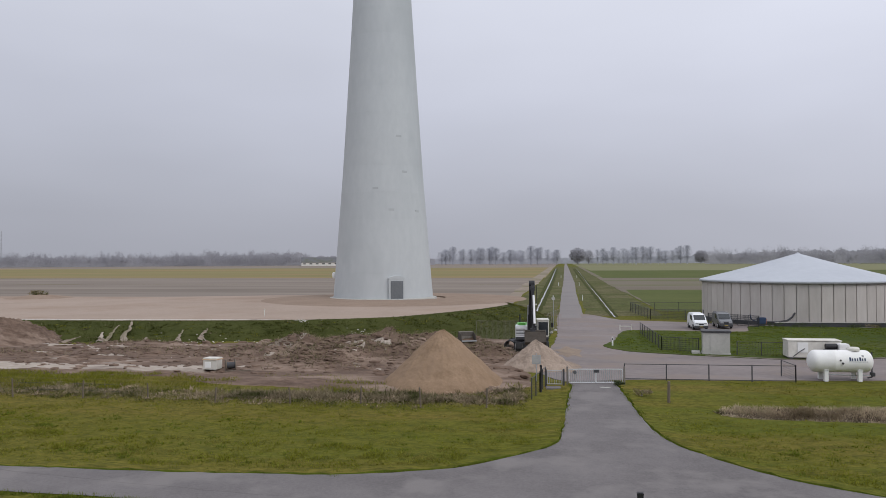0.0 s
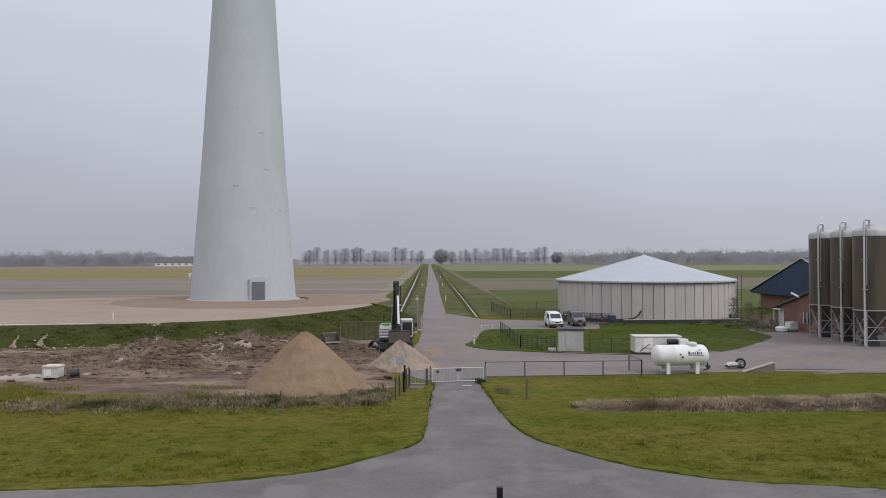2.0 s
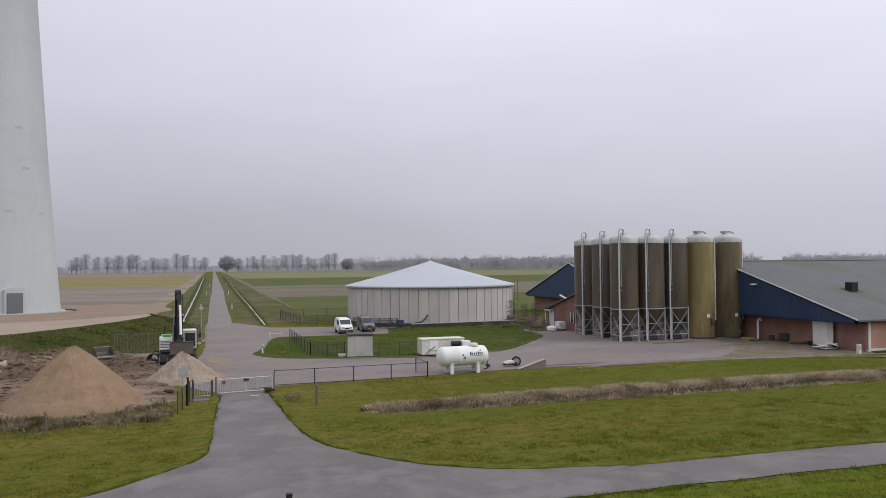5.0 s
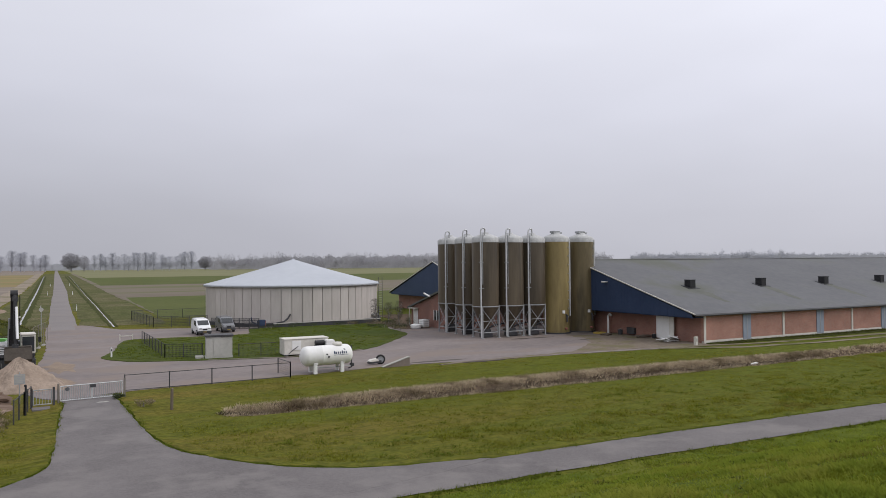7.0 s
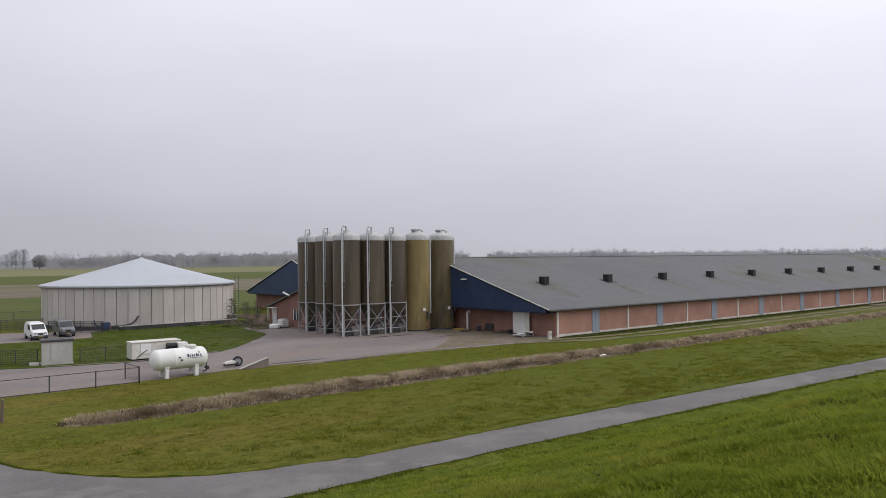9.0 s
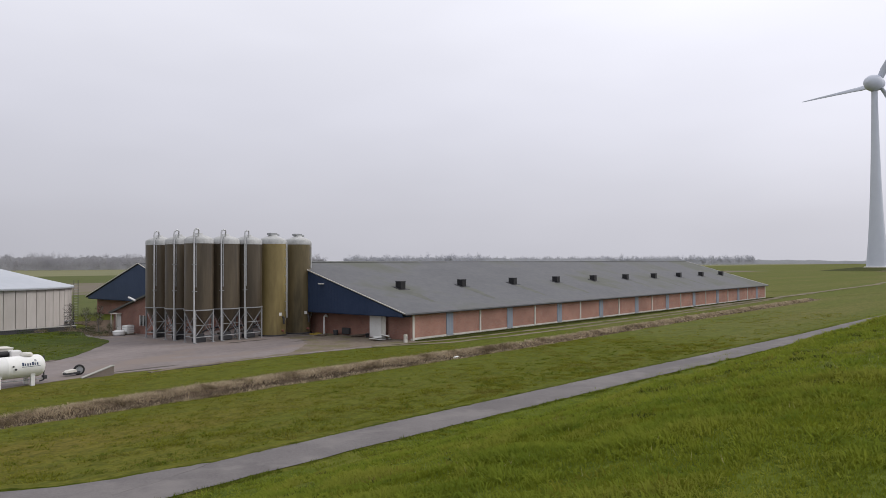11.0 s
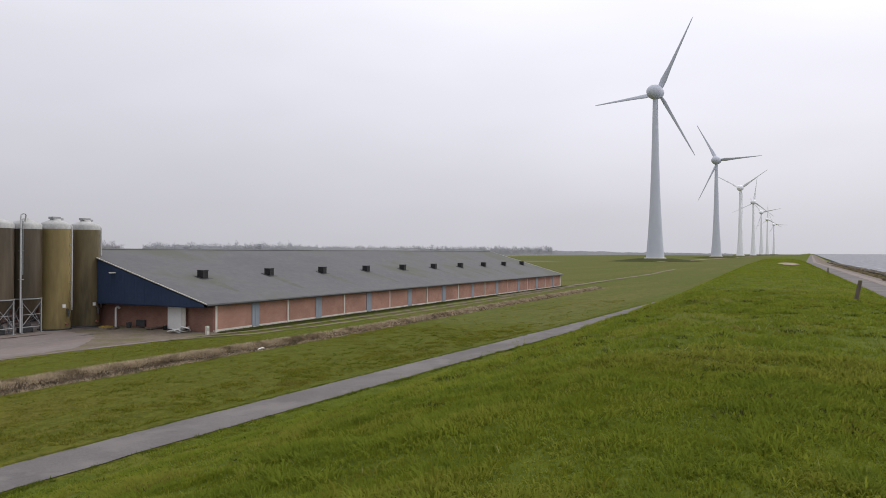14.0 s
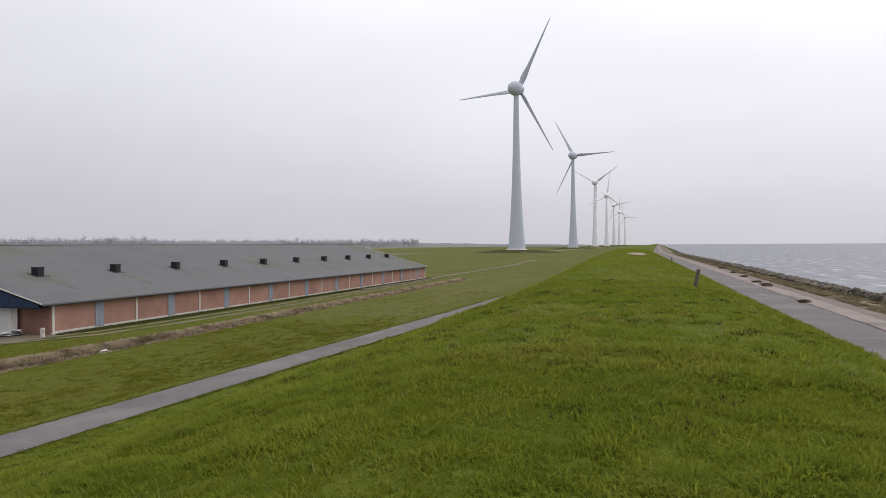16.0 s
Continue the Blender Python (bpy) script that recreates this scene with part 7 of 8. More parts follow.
wood_band((60, 66, 70, 74, 78, 82, 85), (0.44, 0.38, 0.32, 0.2, 0.09, 0.03, 0.0), 2300, 5, "haze_woods", "low far wood line painted bluish for haze")
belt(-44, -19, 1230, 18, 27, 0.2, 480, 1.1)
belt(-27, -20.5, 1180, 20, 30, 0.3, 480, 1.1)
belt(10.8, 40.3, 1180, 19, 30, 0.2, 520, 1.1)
tagged(raw("wood_edge_trees", wv, wf, "twig_haze"), "single bare trees along the edge of the far woods", "woods", kind="stuff")
wv, wf = [], []
belt(-9.5, 11, 1480, 10, 17, 0.2, 300, 0.8)
belt(36.5, 40.6, 1400, 19, 26, 0.3, 500, 0.8)
belt(42.0, 53, 1400, 21, 29, 0.17, 420, 1.35)
belt(52, 72, 1900, 22, 29, 0.15, 300, 1.7)
tagged(raw("far_tree_belt", wv, wf, "haze_woods"), "belt of bare trees on the horizon, painted pale for haze", "woods", kind="stuff")

# bare shrubs and saplings before the annex
for i, (x, y, h, sp) in enumerate(((33.5, 80.6, 3.0, 0.8), (34.6, 79.2, 2.6, 0.9), (35.2, 77.6, 2.8, 0.7))):
    t_ = thing("sapling", x, y, 0.05, 0, "bare young tree beside the annex", "tree", "saplings")
    tr2, v, f = branch_tree(70 + i, h, sp, 600, thin=1.4)
    part("trunk", tr2, "bark", t_)
    raw("crown", v, f, "sapling_twig", t_)
for i, (x, y, w_, h) in enumerate(((32.3, 75.2, 1.6, 0.6), (33.6, 74.5, 1.4, 0.7), (31.6, 76.5, 1.3, 0.5), (35.6, 75.8, 0.9, 1.2), (21.5, 81.2, 1.6, 0.55), (24.0, 81.2, 1.5, 0.5), (26.2, 81.4, 1.3, 0.45), (3.25, 43.1, 0.5, 0.3), (4.2, 40.2, 0.7, 0.35))):
    sb = thing("shrub", x, y, 0.05, 0, "low dark clipped shrub" if i < 7 else "small grey weedy shrub by the gate", "shrub", "shrubs")
    v, f = bush_mesh(random.Random(100 + i), w_, h, 500, 0.06)
    raw("foliage", v, f, "shrub" if i < 8 else "bramble", sb)
    part("stem", tube((0, 0, -0.1), (0, 0, h * 0.5), 0.04, 0.02, n=6), "bark", sb)

for i, (x, y, w_, h) in enumerate(((33.0, 79.6, 1.5, 0.75), (34.2, 79.3, 1.4, 0.7), (35.5, 79.0, 1.5, 0.8), (30.8, 80.7, 1.4, 0.5), (29.2, 81.1, 1.4, 0.5), (33.2, 72.6, 1.2, 0.55), (32.4, 71.2, 1.2, 0.5))):
    sb = thing("shrub", x, y, 0.05, 0, "low dark hedge shrub beside the annex", "shrub", "shrubs")
    v, f = bush_mesh(random.Random(140 + i), w_, h, 520, 0.07)
    raw("foliage", v, f, "shrub" if i % 3 else "bramble", sb)
    part("stem", tube((0, 0, -0.1), (0, 0, h * 0.5), 0.04, 0.02, n=6), "bark", sb)

bp2 = thing("brush_pile", -80.0, 106.0, PLAT, 0, "heap of brown cut branches on the sand platform", "brush pile")
v, f = bush_mesh(random.Random(801), 2.4, 1.3, 420, 0.22)
raw("branches", v, f, "bramble", bp2)
part("earth", lathe([(0.0, 0.55), (1.8, 0.42), (4.0, 0.15), (5.6, -0.1)], 24), "sand_mid", bp2)
mk = thing("marker_post", -29.5, 72.7, PLAT, 0, "short white stake on the sand platform", "post")
part("shaft", box(-0.05, -0.04, -0.2, 0.05, 0.04, 0.7, 0.01), "offwhite", mk)

# ---------- far buildings and mast ----------


def far_house(x, y, turn, L, W, eave, ridge, wall, roof_, label, windows):
    hs = thing("farm_building", x, y, 0, turn, label, "building")
    part("wall", slab([(-W / 2, 0), (-W / 2, eave), (0, ridge - 0.2), (W / 2, eave), (W / 2, 0)], "x", -L / 2, L / 2), wall, hs)
    part("roof", slab([(-W / 2 - 0.5, eave - 0.1), (0, ridge), (W / 2 + 0.5, eave - 0.1), (W / 2 + 0.5, eave + 0.3), (0, ridge + 0.4), (-W / 2 - 0.5, eave + 0.3)], "x", -L / 2 - 0.5, L / 2 + 0.5), roof_, hs)
    for i in range(windows):
        xx = -L / 2 + L * (i + 0.5) / windows
        part("window", box(xx - L / windows * 0.22, -W / 2 - 0.06, eave * 0.45, xx + L / windows * 0.22, -W / 2, eave * 0.75), "glass", hs)


x, y = polar(-18.2, 1150)
far_house(x, y, 18, 56, 18, 5.2, 12.5, "offwhite", "roof", "long pale farm shed with grey roof", 6)
x, y = polar(-28.4, 1300)
far_house(x, y, 28, 38, 14, 4.0, 8.5, "offwhite", "tarp", "low pale farm shed in the distance", 4)
x, y = polar(-21.6, 1350)
far_house(x, y, 10, 22, 12, 5.0, 12.0, "brick", "red", "far red-roofed farmhouse among trees", 3)
x, y = polar(12.7, 1330)
far_house(x, y, -10, 20, 11, 5.0, 11.0, "offwhite", "red", "far farmhouse among trees", 3)
x, y = polar(20.2, 1330)
far_house(x, y, -15, 46, 14, 4.5, 9.5, "offwhite", "roof", "far pale shed before the woods", 4)
x, y = polar(-39.47, 1500)
ms = thing("mast", x, y, 0, 0, "thin grey lattice mast on the horizon", "mast")
for q in range(3):
    a = q * math.tau / 3
    part("leg", tube((math.cos(a) * 1.6, math.sin(a) * 1.6, 0), (math.cos(a) * 0.5, math.sin(a) * 0.5, 62), 0.25, 0.15, n=5), "galv", ms)
for i in range(14):
    part("ring", lathe([(1.6 - i * 0.08, i * 4.5), (1.6 - i * 0.08, i * 4.5 + 0.3)], 3), "galv", ms)


# ---------- grass, reed and scrub as fine blades ----------
def blades(name, px, py, pz, h, w_, mat, label, category, lean=0.6, seed=1):
    rs = np.random.RandomState(seed)
    n = len(px)
    a = rs.uniform(0, math.tau, n)
    la = rs.uniform(0, math.tau, n)
    le = h * lean * rs.uniform(0.1, 1.0, n)
    co = np.empty((n, 3, 3), np.float32)
    co[:, 0] = np.stack([px - np.cos(a) * w_, py - np.sin(a) * w_, pz - 0.02], 1)
    co[:, 1] = np.stack([px + np.cos(a) * w_, py + np.sin(a) * w_, pz - 0.02], 1)
    co[:, 2] = np.stack([px + np.cos(la) * le, py + np.sin(la) * le, pz + h], 1)
    me = bpy.data.meshes.new(name)
    me.vertices.add(3 * n)
    me.vertices.foreach_set("co", co.ravel())
    me.loops.add(3 * n)
    me.loops.foreach_set("vertex_index", np.arange(3 * n, dtype=np.int32))
    me.polygons.add(n)
    me.polygons.foreach_set("loop_start", np.arange(0, 3 * n, 3, dtype=np.int32))
    me.update(calc_edges=True)
    me.materials.append(M[mat])
    return tagged(new(name, me), label, category, kind="stuff")


def tufts(name, cx, cy, cz, rad, nb, h, width, mat, label, category, seed=1, bend=True, tilt=0.4):
    """Grass tufts: blades rise from round each middle, fall outwards and bend over."""
    rs_ = np.random.RandomState(seed)
    nb = np.maximum(1, nb).astype(int)
    i = np.repeat(np.arange(len(cx)), nb)
    n = len(i)
    a = rs_.uniform(0, math.tau, n)
    q = np.sqrt(rs_.uniform(0, 1, n))
    bx_, by_ = cx[i] + np.cos(a) * q * rad[i] * 0.75, cy[i] + np.sin(a) * q * rad[i] * 0.75
    a2 = a + rs_.normal(0, 0.6, n)
    L_ = h[i] * rs_.uniform(0.55, 1.2, n) * (1.1 - 0.35 * q)
    th = np.clip(tilt + 0.7 * q + rs_.normal(0, 0.2, n), 0.02, 1.35)
    ux, uy = np.cos(a2), np.sin(a2)
    w1 = width[i] * rs_.uniform(0.7, 1.3, n)
    pa_ = a2 + math.pi / 2 + rs_.normal(0, 0.5, n)
    sx__, sy__ = np.cos(pa_) * w1, np.sin(pa_) * w1
    z0 = cz[i] - 0.02
    m_ = 0.55 if bend else 1.0
    mx1, my1, mz1 = bx_ + ux * np.sin(th) * L_ * m_, by_ + uy * np.sin(th) * L_ * m_, z0 + 0.02 + np.cos(th) * L_ * m_
    k = 5 if bend else 3
    co = np.empty((n, k, 3), np.float32)
    co[:, 0] = np.stack([bx_ - sx__, by_ - sy__, z0], 1)
    co[:, 1] = np.stack([bx_ + sx__, by_ + sy__, z0], 1)
    if bend:
        t2 = np.clip(th + rs_.uniform(0.4, 1.0, n), 0, 1.75)
        co[:, 2] = np.stack([mx1 + sx__ * 0.8, my1 + sy__ * 0.8, mz1], 1)
        co[:, 3] = np.stack([mx1 - sx__ * 0.8, my1 - sy__ * 0.8, mz1], 1)
        co[:, 4] = np.stack([mx1 + ux * np.sin(t2) * L_ * 0.5, my1 + uy * np.sin(t2) * L_ * 0.5, mz1 + np.cos(t2) * L_ * 0.5], 1)
        loop = np.array([0, 1, 2, 3, 3, 2, 4])
        starts = np.array([0, 4])
    else:
        co[:, 2] = np.stack([mx1, my1, mz1], 1)
        loop, starts = np.array([0, 1, 2]), np.array([0])
    me = bpy.data.meshes.new(name)
    me.vertices.add(k * n)
    me.vertices.foreach_set("co", co.ravel())
    me.loops.add(len(loop) * n)
    me.loops.foreach_set("vertex_index", (np.arange(n)[:, None] * k + loop).astype(np.int32).ravel())
    me.polygons.add(len(starts) * n)
    me.polygons.foreach_set("loop_start", (np.arange(n)[:, None] * len(loop) + starts).astype(np.int32).ravel())
    me.update(calc_edges=True)
    me.materials.append(M[mat])
    return tagged(new(name, me), label, category, kind="stuff")


rs = np.random.RandomState(4)


def spread_points(n, r0, r1, a0, a1):
    r = np.sqrt(rs.uniform(r0 * r0, r1 * r1, n))
    a = np.radians(rs.uniform(a0, a1, n))
    return r * np.sin(a), r * np.cos(a), r


def ring_points(n, r0, r1, a0, a1, power=1.0):
    r = r0 + (r1 - r0) * rs.uniform(0, 1, n) ** power
    a = np.radians(rs.uniform(a0, a1, n))
    return r * np.sin(a), r * np.cos(a), r


# dike: tufts, dense near the standpoint, wider apart with distance
def on_dike(x, y):
    return (y - shift(x) > -5.75) & (y < np.where(x < 60, 20.25, 18.2 - (x - 60) * 0.02))


for n_, r0, r1, per, rad_, h_, w0, bend_, seed_ in ((6500, 3.0, 12.0, 24, 0.17, 0.10, 0.0062, True, 2), (14000, 12.0, 32.0, 13, 0.21, 0.11, 0.0090, True, 3)):
    cx_, cy_, cr_ = spread_points(n_, r0, r1, 10, 126)
    ok = on_dike(cx_, cy_)
    cx_, cy_, cr_ = cx_[ok], cy_[ok], cr_[ok]
    size_ = np.clip(1.0 + 0.9 * vnoise(cx_, cy_, 1.15, 2, 3) + 0.4 * vnoise(cx_, cy_, 3.0, 2, 8), 0.45, 1.8) * rs.uniform(0.5, 1.5, len(cx_))
    tufts("dike_turf", cx_, cy_, ground_z(cx_, cy_), rad_ * size_, per * size_, h_ * size_ ** 0.7, w0 + 0.00028 * cr_, "blade_green", "tufted green grass on the dike", "grass", seed_, bend_, 0.4 if r0 < 10 else 0.6)
cx_ = np.concatenate([rs.uniform(20, 80, 15000), rs.uniform(80, 240, 15000)])
cy_ = rs.uniform(-6, 21, len(cx_)) + shift(cx_) * 0.6
ok = on_dike(cx_, cy_) & (np.hypot(cx_, cy_) > 31)
cx_, cy_ = cx_[ok], cy_[ok]
size_ = np.clip(1.0 + 0.45 * vnoise(cx_, cy_, 2.5, 2, 6), 0.5, 1.5) * rs.uniform(0.6, 1.35, len(cx_))
tufts("dike_turf", cx_, cy_, ground_z(cx_, cy_), 0.26 * size_, 12 * size_, 0.15 * size_ ** 0.7, 0.010 + 0.00035 * cx_, "blade_green", "tufted green grass along the far dike", "grass", 4, False, 0.85)
cx_, cy_, cr_ = spread_points(500, 0.3, 5.0, 0, 360)
size_ = rs.uniform(0.5, 1.5, len(cx_))
ok = on_dike(cx_, cy_)
cx_, cy_, size_ = cx_[ok], cy_[ok], size_[ok]
tufts("dike_turf", cx_, cy_, ground_z(cx_, cy_), 0.18 * size_, 26 * size_, 0.10 * size_ ** 0.7, np.full(len(cx_), 0.0056), "blade_green", "tufted green grass on the dike crest", "grass", 6)
# yellower and darker tussocks that break up the dike's turf
for n_, mat_, h_, lab_, sd_ in ((1500, "blade_green", 0.15, "longer green grass tussocks on the dike", 73), (1000, "blade_lawn", 0.10, "yellowish grass tussocks on the dike", 71), (600, "blade_slope", 0.08, "darker grass tussocks on the dike", 72)):
    cx_, cy_, cr_ = ring_points(n_ * 2, 3.2, 34.0, 10, 126, 0.8)
    ok = on_dike(cx_, cy_) & (vnoise(cx_, cy_, 1.7, 2, sd_) > 0.05)
    cx_, cy_, cr_ = cx_[ok], cy_[ok], cr_[ok]
    size_ = rs.uniform(0.6, 1.5, len(cx_))
    tufts("dike_tussocks", cx_, cy_, ground_z(cx_, cy_) + 0.01, 0.2 * size_, 26 * size_, h_ * size_ ** 0.7, 0.006 + 0.0003 * cr_, mat_, lab_, "grass", sd_, True, 0.45)
# short grass between the tufts
bands = [spread_points(n_, r0, r1, 10, 126) for n_, r0, r1 in ((130000, 3.0, 11.0), (110000, 11.0, 34.0))]
gx_, gy_, gr_ = (np.concatenate([b_[i] for b_ in bands]) for i in range(3))
ok = on_dike(gx_, gy_)
gx_, gy_, gr_ = gx_[ok], gy_[ok], gr_[ok]
blades("short_turf", gx_, gy_, ground_z(gx_, gy_), rs.uniform(0.025, 0.06, len(gx_)), 0.0055 + 0.0006 * gr_, "blade_turf", "short green grass between the tufts", "grass", 1.4, 9)

# pale straw-like blades among the tufts
sx_, sy_, sr_ = ring_points(2600, 3.5, 30.0, 12, 124, 0.8)
ok = (sy_ - shift(sx_) > -5.6) & (sy_ < 20.0) & (vnoise(sx_, sy_, 0.8, 2, 12) > 0.15)
sx_, sy_, sr_ = sx_[ok], sy_[ok], sr_[ok]
blades("straw_blades", sx_, sy_, ground_z(sx_, sy_) + 0.03, rs.uniform(0.04, 0.08, len(sx_)), 0.003 + 0.0003 * sr_, "straw", "pale dry grass stalks among the dike grass", "grass", 1.6, 12)

# lawn between the roads: low soft tufts, with longer fringes along the road edges
def off_roads(x, y):
    ok_ = ~((x > -17) & (x < 15) & (y < np.interp(x, [-17, -12.8, -7, -3.5, -1.2, -0.3, 0.1, 3.9, 4.8, 5.8, 7.2, 8.8, 10.5, 15], [23.7, 24.0, 24.5, 25.8, 28.0, 29.3, 32, 32, 29.2, 27.6, 25.9, 24.8, 24.0, 23.2])))
    ok_ &= ~((x > 0.0) & (x < 3.8))
    mid_ = road_line(x)
    return ok_ & (np.abs(y - mid_) > 1.38) & ~((x > 44) & (y > 42.2) & (y < 44.9)) & ~((x > 9) & (np.abs(y - ditch_line(x)) < 1.4))


lx = np.concatenate([rs.uniform(-34, 62, 30000), rs.uniform(9, 48, 5000), rs.uniform(62, 110, 5000)])
ly = np.concatenate([rs.uniform(22.9, 36.6, 30000), rs.uniform(37.6, 45.6, 5000), rs.uniform(18.0, 45.8, 5000)])
ok = off_roads(lx, ly) & (rs.uniform(0, 1, len(lx)) < np.clip(0.55 + 0.9 * vnoise(lx * 0.45, ly, 1.5, 3, 5), 0.06, 1))
lx, ly = lx[ok], ly[ok]
size_ = rs.uniform(0.5, 1.5, len(lx)) * np.clip(1 + 0.4 * vnoise(lx, ly, 5.0, 2, 15), 0.5, 1.5)
tufts("lawn_turf", lx, ly, ground_z(lx, ly), 0.26 * size_, 11 * size_, 0.10 * size_ ** 0.6, 0.014 + 0.0004 * np.hypot(lx, ly), "blade_lawn", "short patchy yellow-green lawn tufts", "grass", 3, False, 0.85)
# tufts on the lawn island inside the yard
ix_, iy_ = rs.uniform(4.5, 33, 5200), rs.uniform(56, 82, 5200)
ring_ = ((4.7, 66.5), (3.9, 62.5), (5.9, 59.0), (15.5, 55.9), (22.8, 57.7), (27.8, 63.2), (31.0, 67.8), (31.9, 74), (33, 80.2), (20.3, 82), (17.7, 75.6), (7.2, 76.0), (5.9, 73))
in_ = np.zeros(len(ix_), bool)
for (xa_, ya_), (xb_, yb_) in zip(ring_, ring_[1:] + ring_[:1]):
    in_ ^= ((ya_ > iy_) != (yb_ > iy_)) & (ix_ < (xb_ - xa_) * (iy_ - ya_) / (yb_ - ya_) + xa_)
in_ &= rs.uniform(0, 1, len(ix_)) < np.clip(0.55 + 0.9 * vnoise(ix_, iy_, 3.0, 2, 33), 0, 1)
ix_, iy_ = ix_[in_], iy_[in_]
size_ = rs.uniform(0.5, 1.5, len(ix_))
tufts("island_turf", ix_, iy_, np.full(len(ix_), 0.09), 0.34 * size_, 12 * size_, 0.08 * size_, np.full(len(ix_), 0.03), "blade_low", "uneven green grass tufts inside the yard", "grass", 47, False, 0.7)
# darker, longer tufts scattered over the lawn, more of them towards the road
dx_ = rs.uniform(-34, 62, 5200)
dy_ = road_line(dx_) + 1.35 + 9.0 * rs.uniform(0, 1, 5200) ** 2.4
ok = off_roads(dx_, dy_) & (vnoise(dx_ * 0.5, dy_, 1.2, 2, 41) > np.where(dx_ < 2, 0.15, 0.0))
dx_, dy_ = dx_[ok], dy_[ok]
size_ = rs.uniform(0.5, 1.4, len(dx_))
tufts("rank_tufts", dx_, dy_, ground_z(dx_, dy_), 0.24 * size_, 18 * size_, 0.10 * size_ ** 0.7, 0.012 + 0.0004 * np.hypot(dx_, dy_), "blade_low", "darker rank tufts in the lawn", "grass", 41, False, 0.5)
# lumpy bright tussocks in a strip beside the road
jx_ = rs.uniform(-34, 70, 5200)
jy_ = road_line(jx_) + 1.5 + 4.6 * rs.uniform(0, 1, 5200) ** 1.2
ok = off_roads(jx_, jy_) & (vnoise(jx_ * 0.7, jy_, 0.9, 2, 43) > 0.05)
jx_, jy_ = jx_[ok], jy_[ok]
size_ = rs.uniform(0.5, 1.4, len(jx_))
tufts("lawn_tussocks", jx_, jy_, ground_z(jx_, jy_), 0.28 * size_, 16 * size_, 0.16 * size_ ** 0.7, 0.014 + 0.0004 * np.hypot(jx_, jy_), "blade_lawn", "lumpy bright grass tussocks beside the road", "grass", 45, False, 0.6)
ex_, ey_ = [], []
for k_ in range(3400):
    x_ = rs.uniform(-34, 90)
    m__ = float(road_line(x_))
    far_ = rs.uniform() < 0.6 and not -17 < x_ < 15
    ex_.append(x_)
    ey_.append(m__ + (1.36 if far_ else -1.4) + rs.normal(0, 0.09))
for k_ in range(900):
    t_ = rs.uniform(0, 1)
    y_ = 24 + 19 * t_
    right_ = rs.uniform() < 0.5
    ex_.append((np.interp(y_, [23.9, 24.6, 25.7, 27.4, 29, 30.2, 31.9, 34.6, 38, 43], [10.5, 8.85, 7.25, 5.9, 4.9, 4.3, 3.92, 3.68, 3.5, 3.25]) if right_ else np.interp(y_, [24.2, 25.6, 27.8, 29, 30.2, 33, 38.3, 43], [-7.2, -3.7, -1.3, -0.4, -0.05, 0.15, 0.38, 0.62])) + rs.normal(0, 0.07))
    ey_.append(y_)
ex_, ey_ = np.array(ex_), np.array(ey_)
tufts("edge_turf", ex_, ey_, ground_z(ex_, ey_), np.full(len(ex_), 0.16), np.full(len(ex_), 16), rs.uniform(0.07, 0.15, len(ex_)), 0.008 + 0.0003 * np.hypot(ex_, ey_), "blade_low", "longer grass fringe along the road edges", "grass", 19, False)

# dry reed along the ditch
qx = np.concatenate([rs.uniform(6.2, 50, 60000), rs.uniform(50, 150, 30000)])
half_w = np.interp(qx, [8, 20, 30, 50, 150], [0.9, 1.95, 2.0, 1.45, 1.25])
dq_ = rs.uniform(-1, 1, len(qx)) * half_w + 0.15
qy = ditch_line(qx) + dq_ + 0.12 * vnoise(qx, qx * 0, 2.0, 2, 26)
ok = (rs.uniform(0, 1, len(qx)) < 0.75 + 0.5 * vnoise(qx, qy, 1.4, 2, 25)) & (qx > 7.0 + np.abs(dq_) * 1.2)
qx, qy, dq_ = qx[ok], qy[ok], dq_[ok]
sq_ = dq_ / half_w[ok] + rs.normal(0, 0.10, len(dq_))
# pale reed on the rims, shade-dark reed down in the hollow
hi_q = (sq_ > 0.36) | (sq_ < -0.86) | (rs.uniform(0, 1, len(dq_)) < 0.16)
tx0 = np.concatenate([rs.uniform(7.5, 50, 1500), rs.uniform(50, 150, 1300)])
hw0 = np.interp(tx0, [8, 20, 30, 50, 150], [0.7, 1.75, 1.8, 1.3, 1.1])
td0 = np.where(rs.uniform(0, 1, len(tx0)) < 0.8, rs.uniform(0.45, 1.05, len(tx0)), rs.uniform(-1.0, -0.8, len(tx0))) * hw0
ty0 = ditch_line(tx0) + td0
ts0 = rs.uniform(0.5, 1.4, len(tx0))
tufts("reed_clumps", tx0, ty0, ground_z(tx0, ty0), 0.26 * ts0, 12 * ts0, 0.24 * ts0 ** 0.8, 0.011 + 0.0003 * tx0, "reed_bank", "clumps of pale dry reed on the ditch bank", "reed", 44, True, 0.3)
for sel_, mat_, h0_, h1_, lab_, sd_ in ((hi_q, "reed_bank", 0.06, 0.20, "matted pale dry reed on the ditch bank", 4), (~hi_q, "dead_reed", 0.08, 0.24, "brown dead growth in the ditch, darkened for its shade", 14)):
    blades("dry_reed", qx[sel_], qy[sel_], ground_z(qx[sel_], qy[sel_]), rs.uniform(h0_, h1_, sel_.sum()), 0.014 + 0.0003 * qx[sel_], mat_, lab_, "reed", 1.8, sd_)

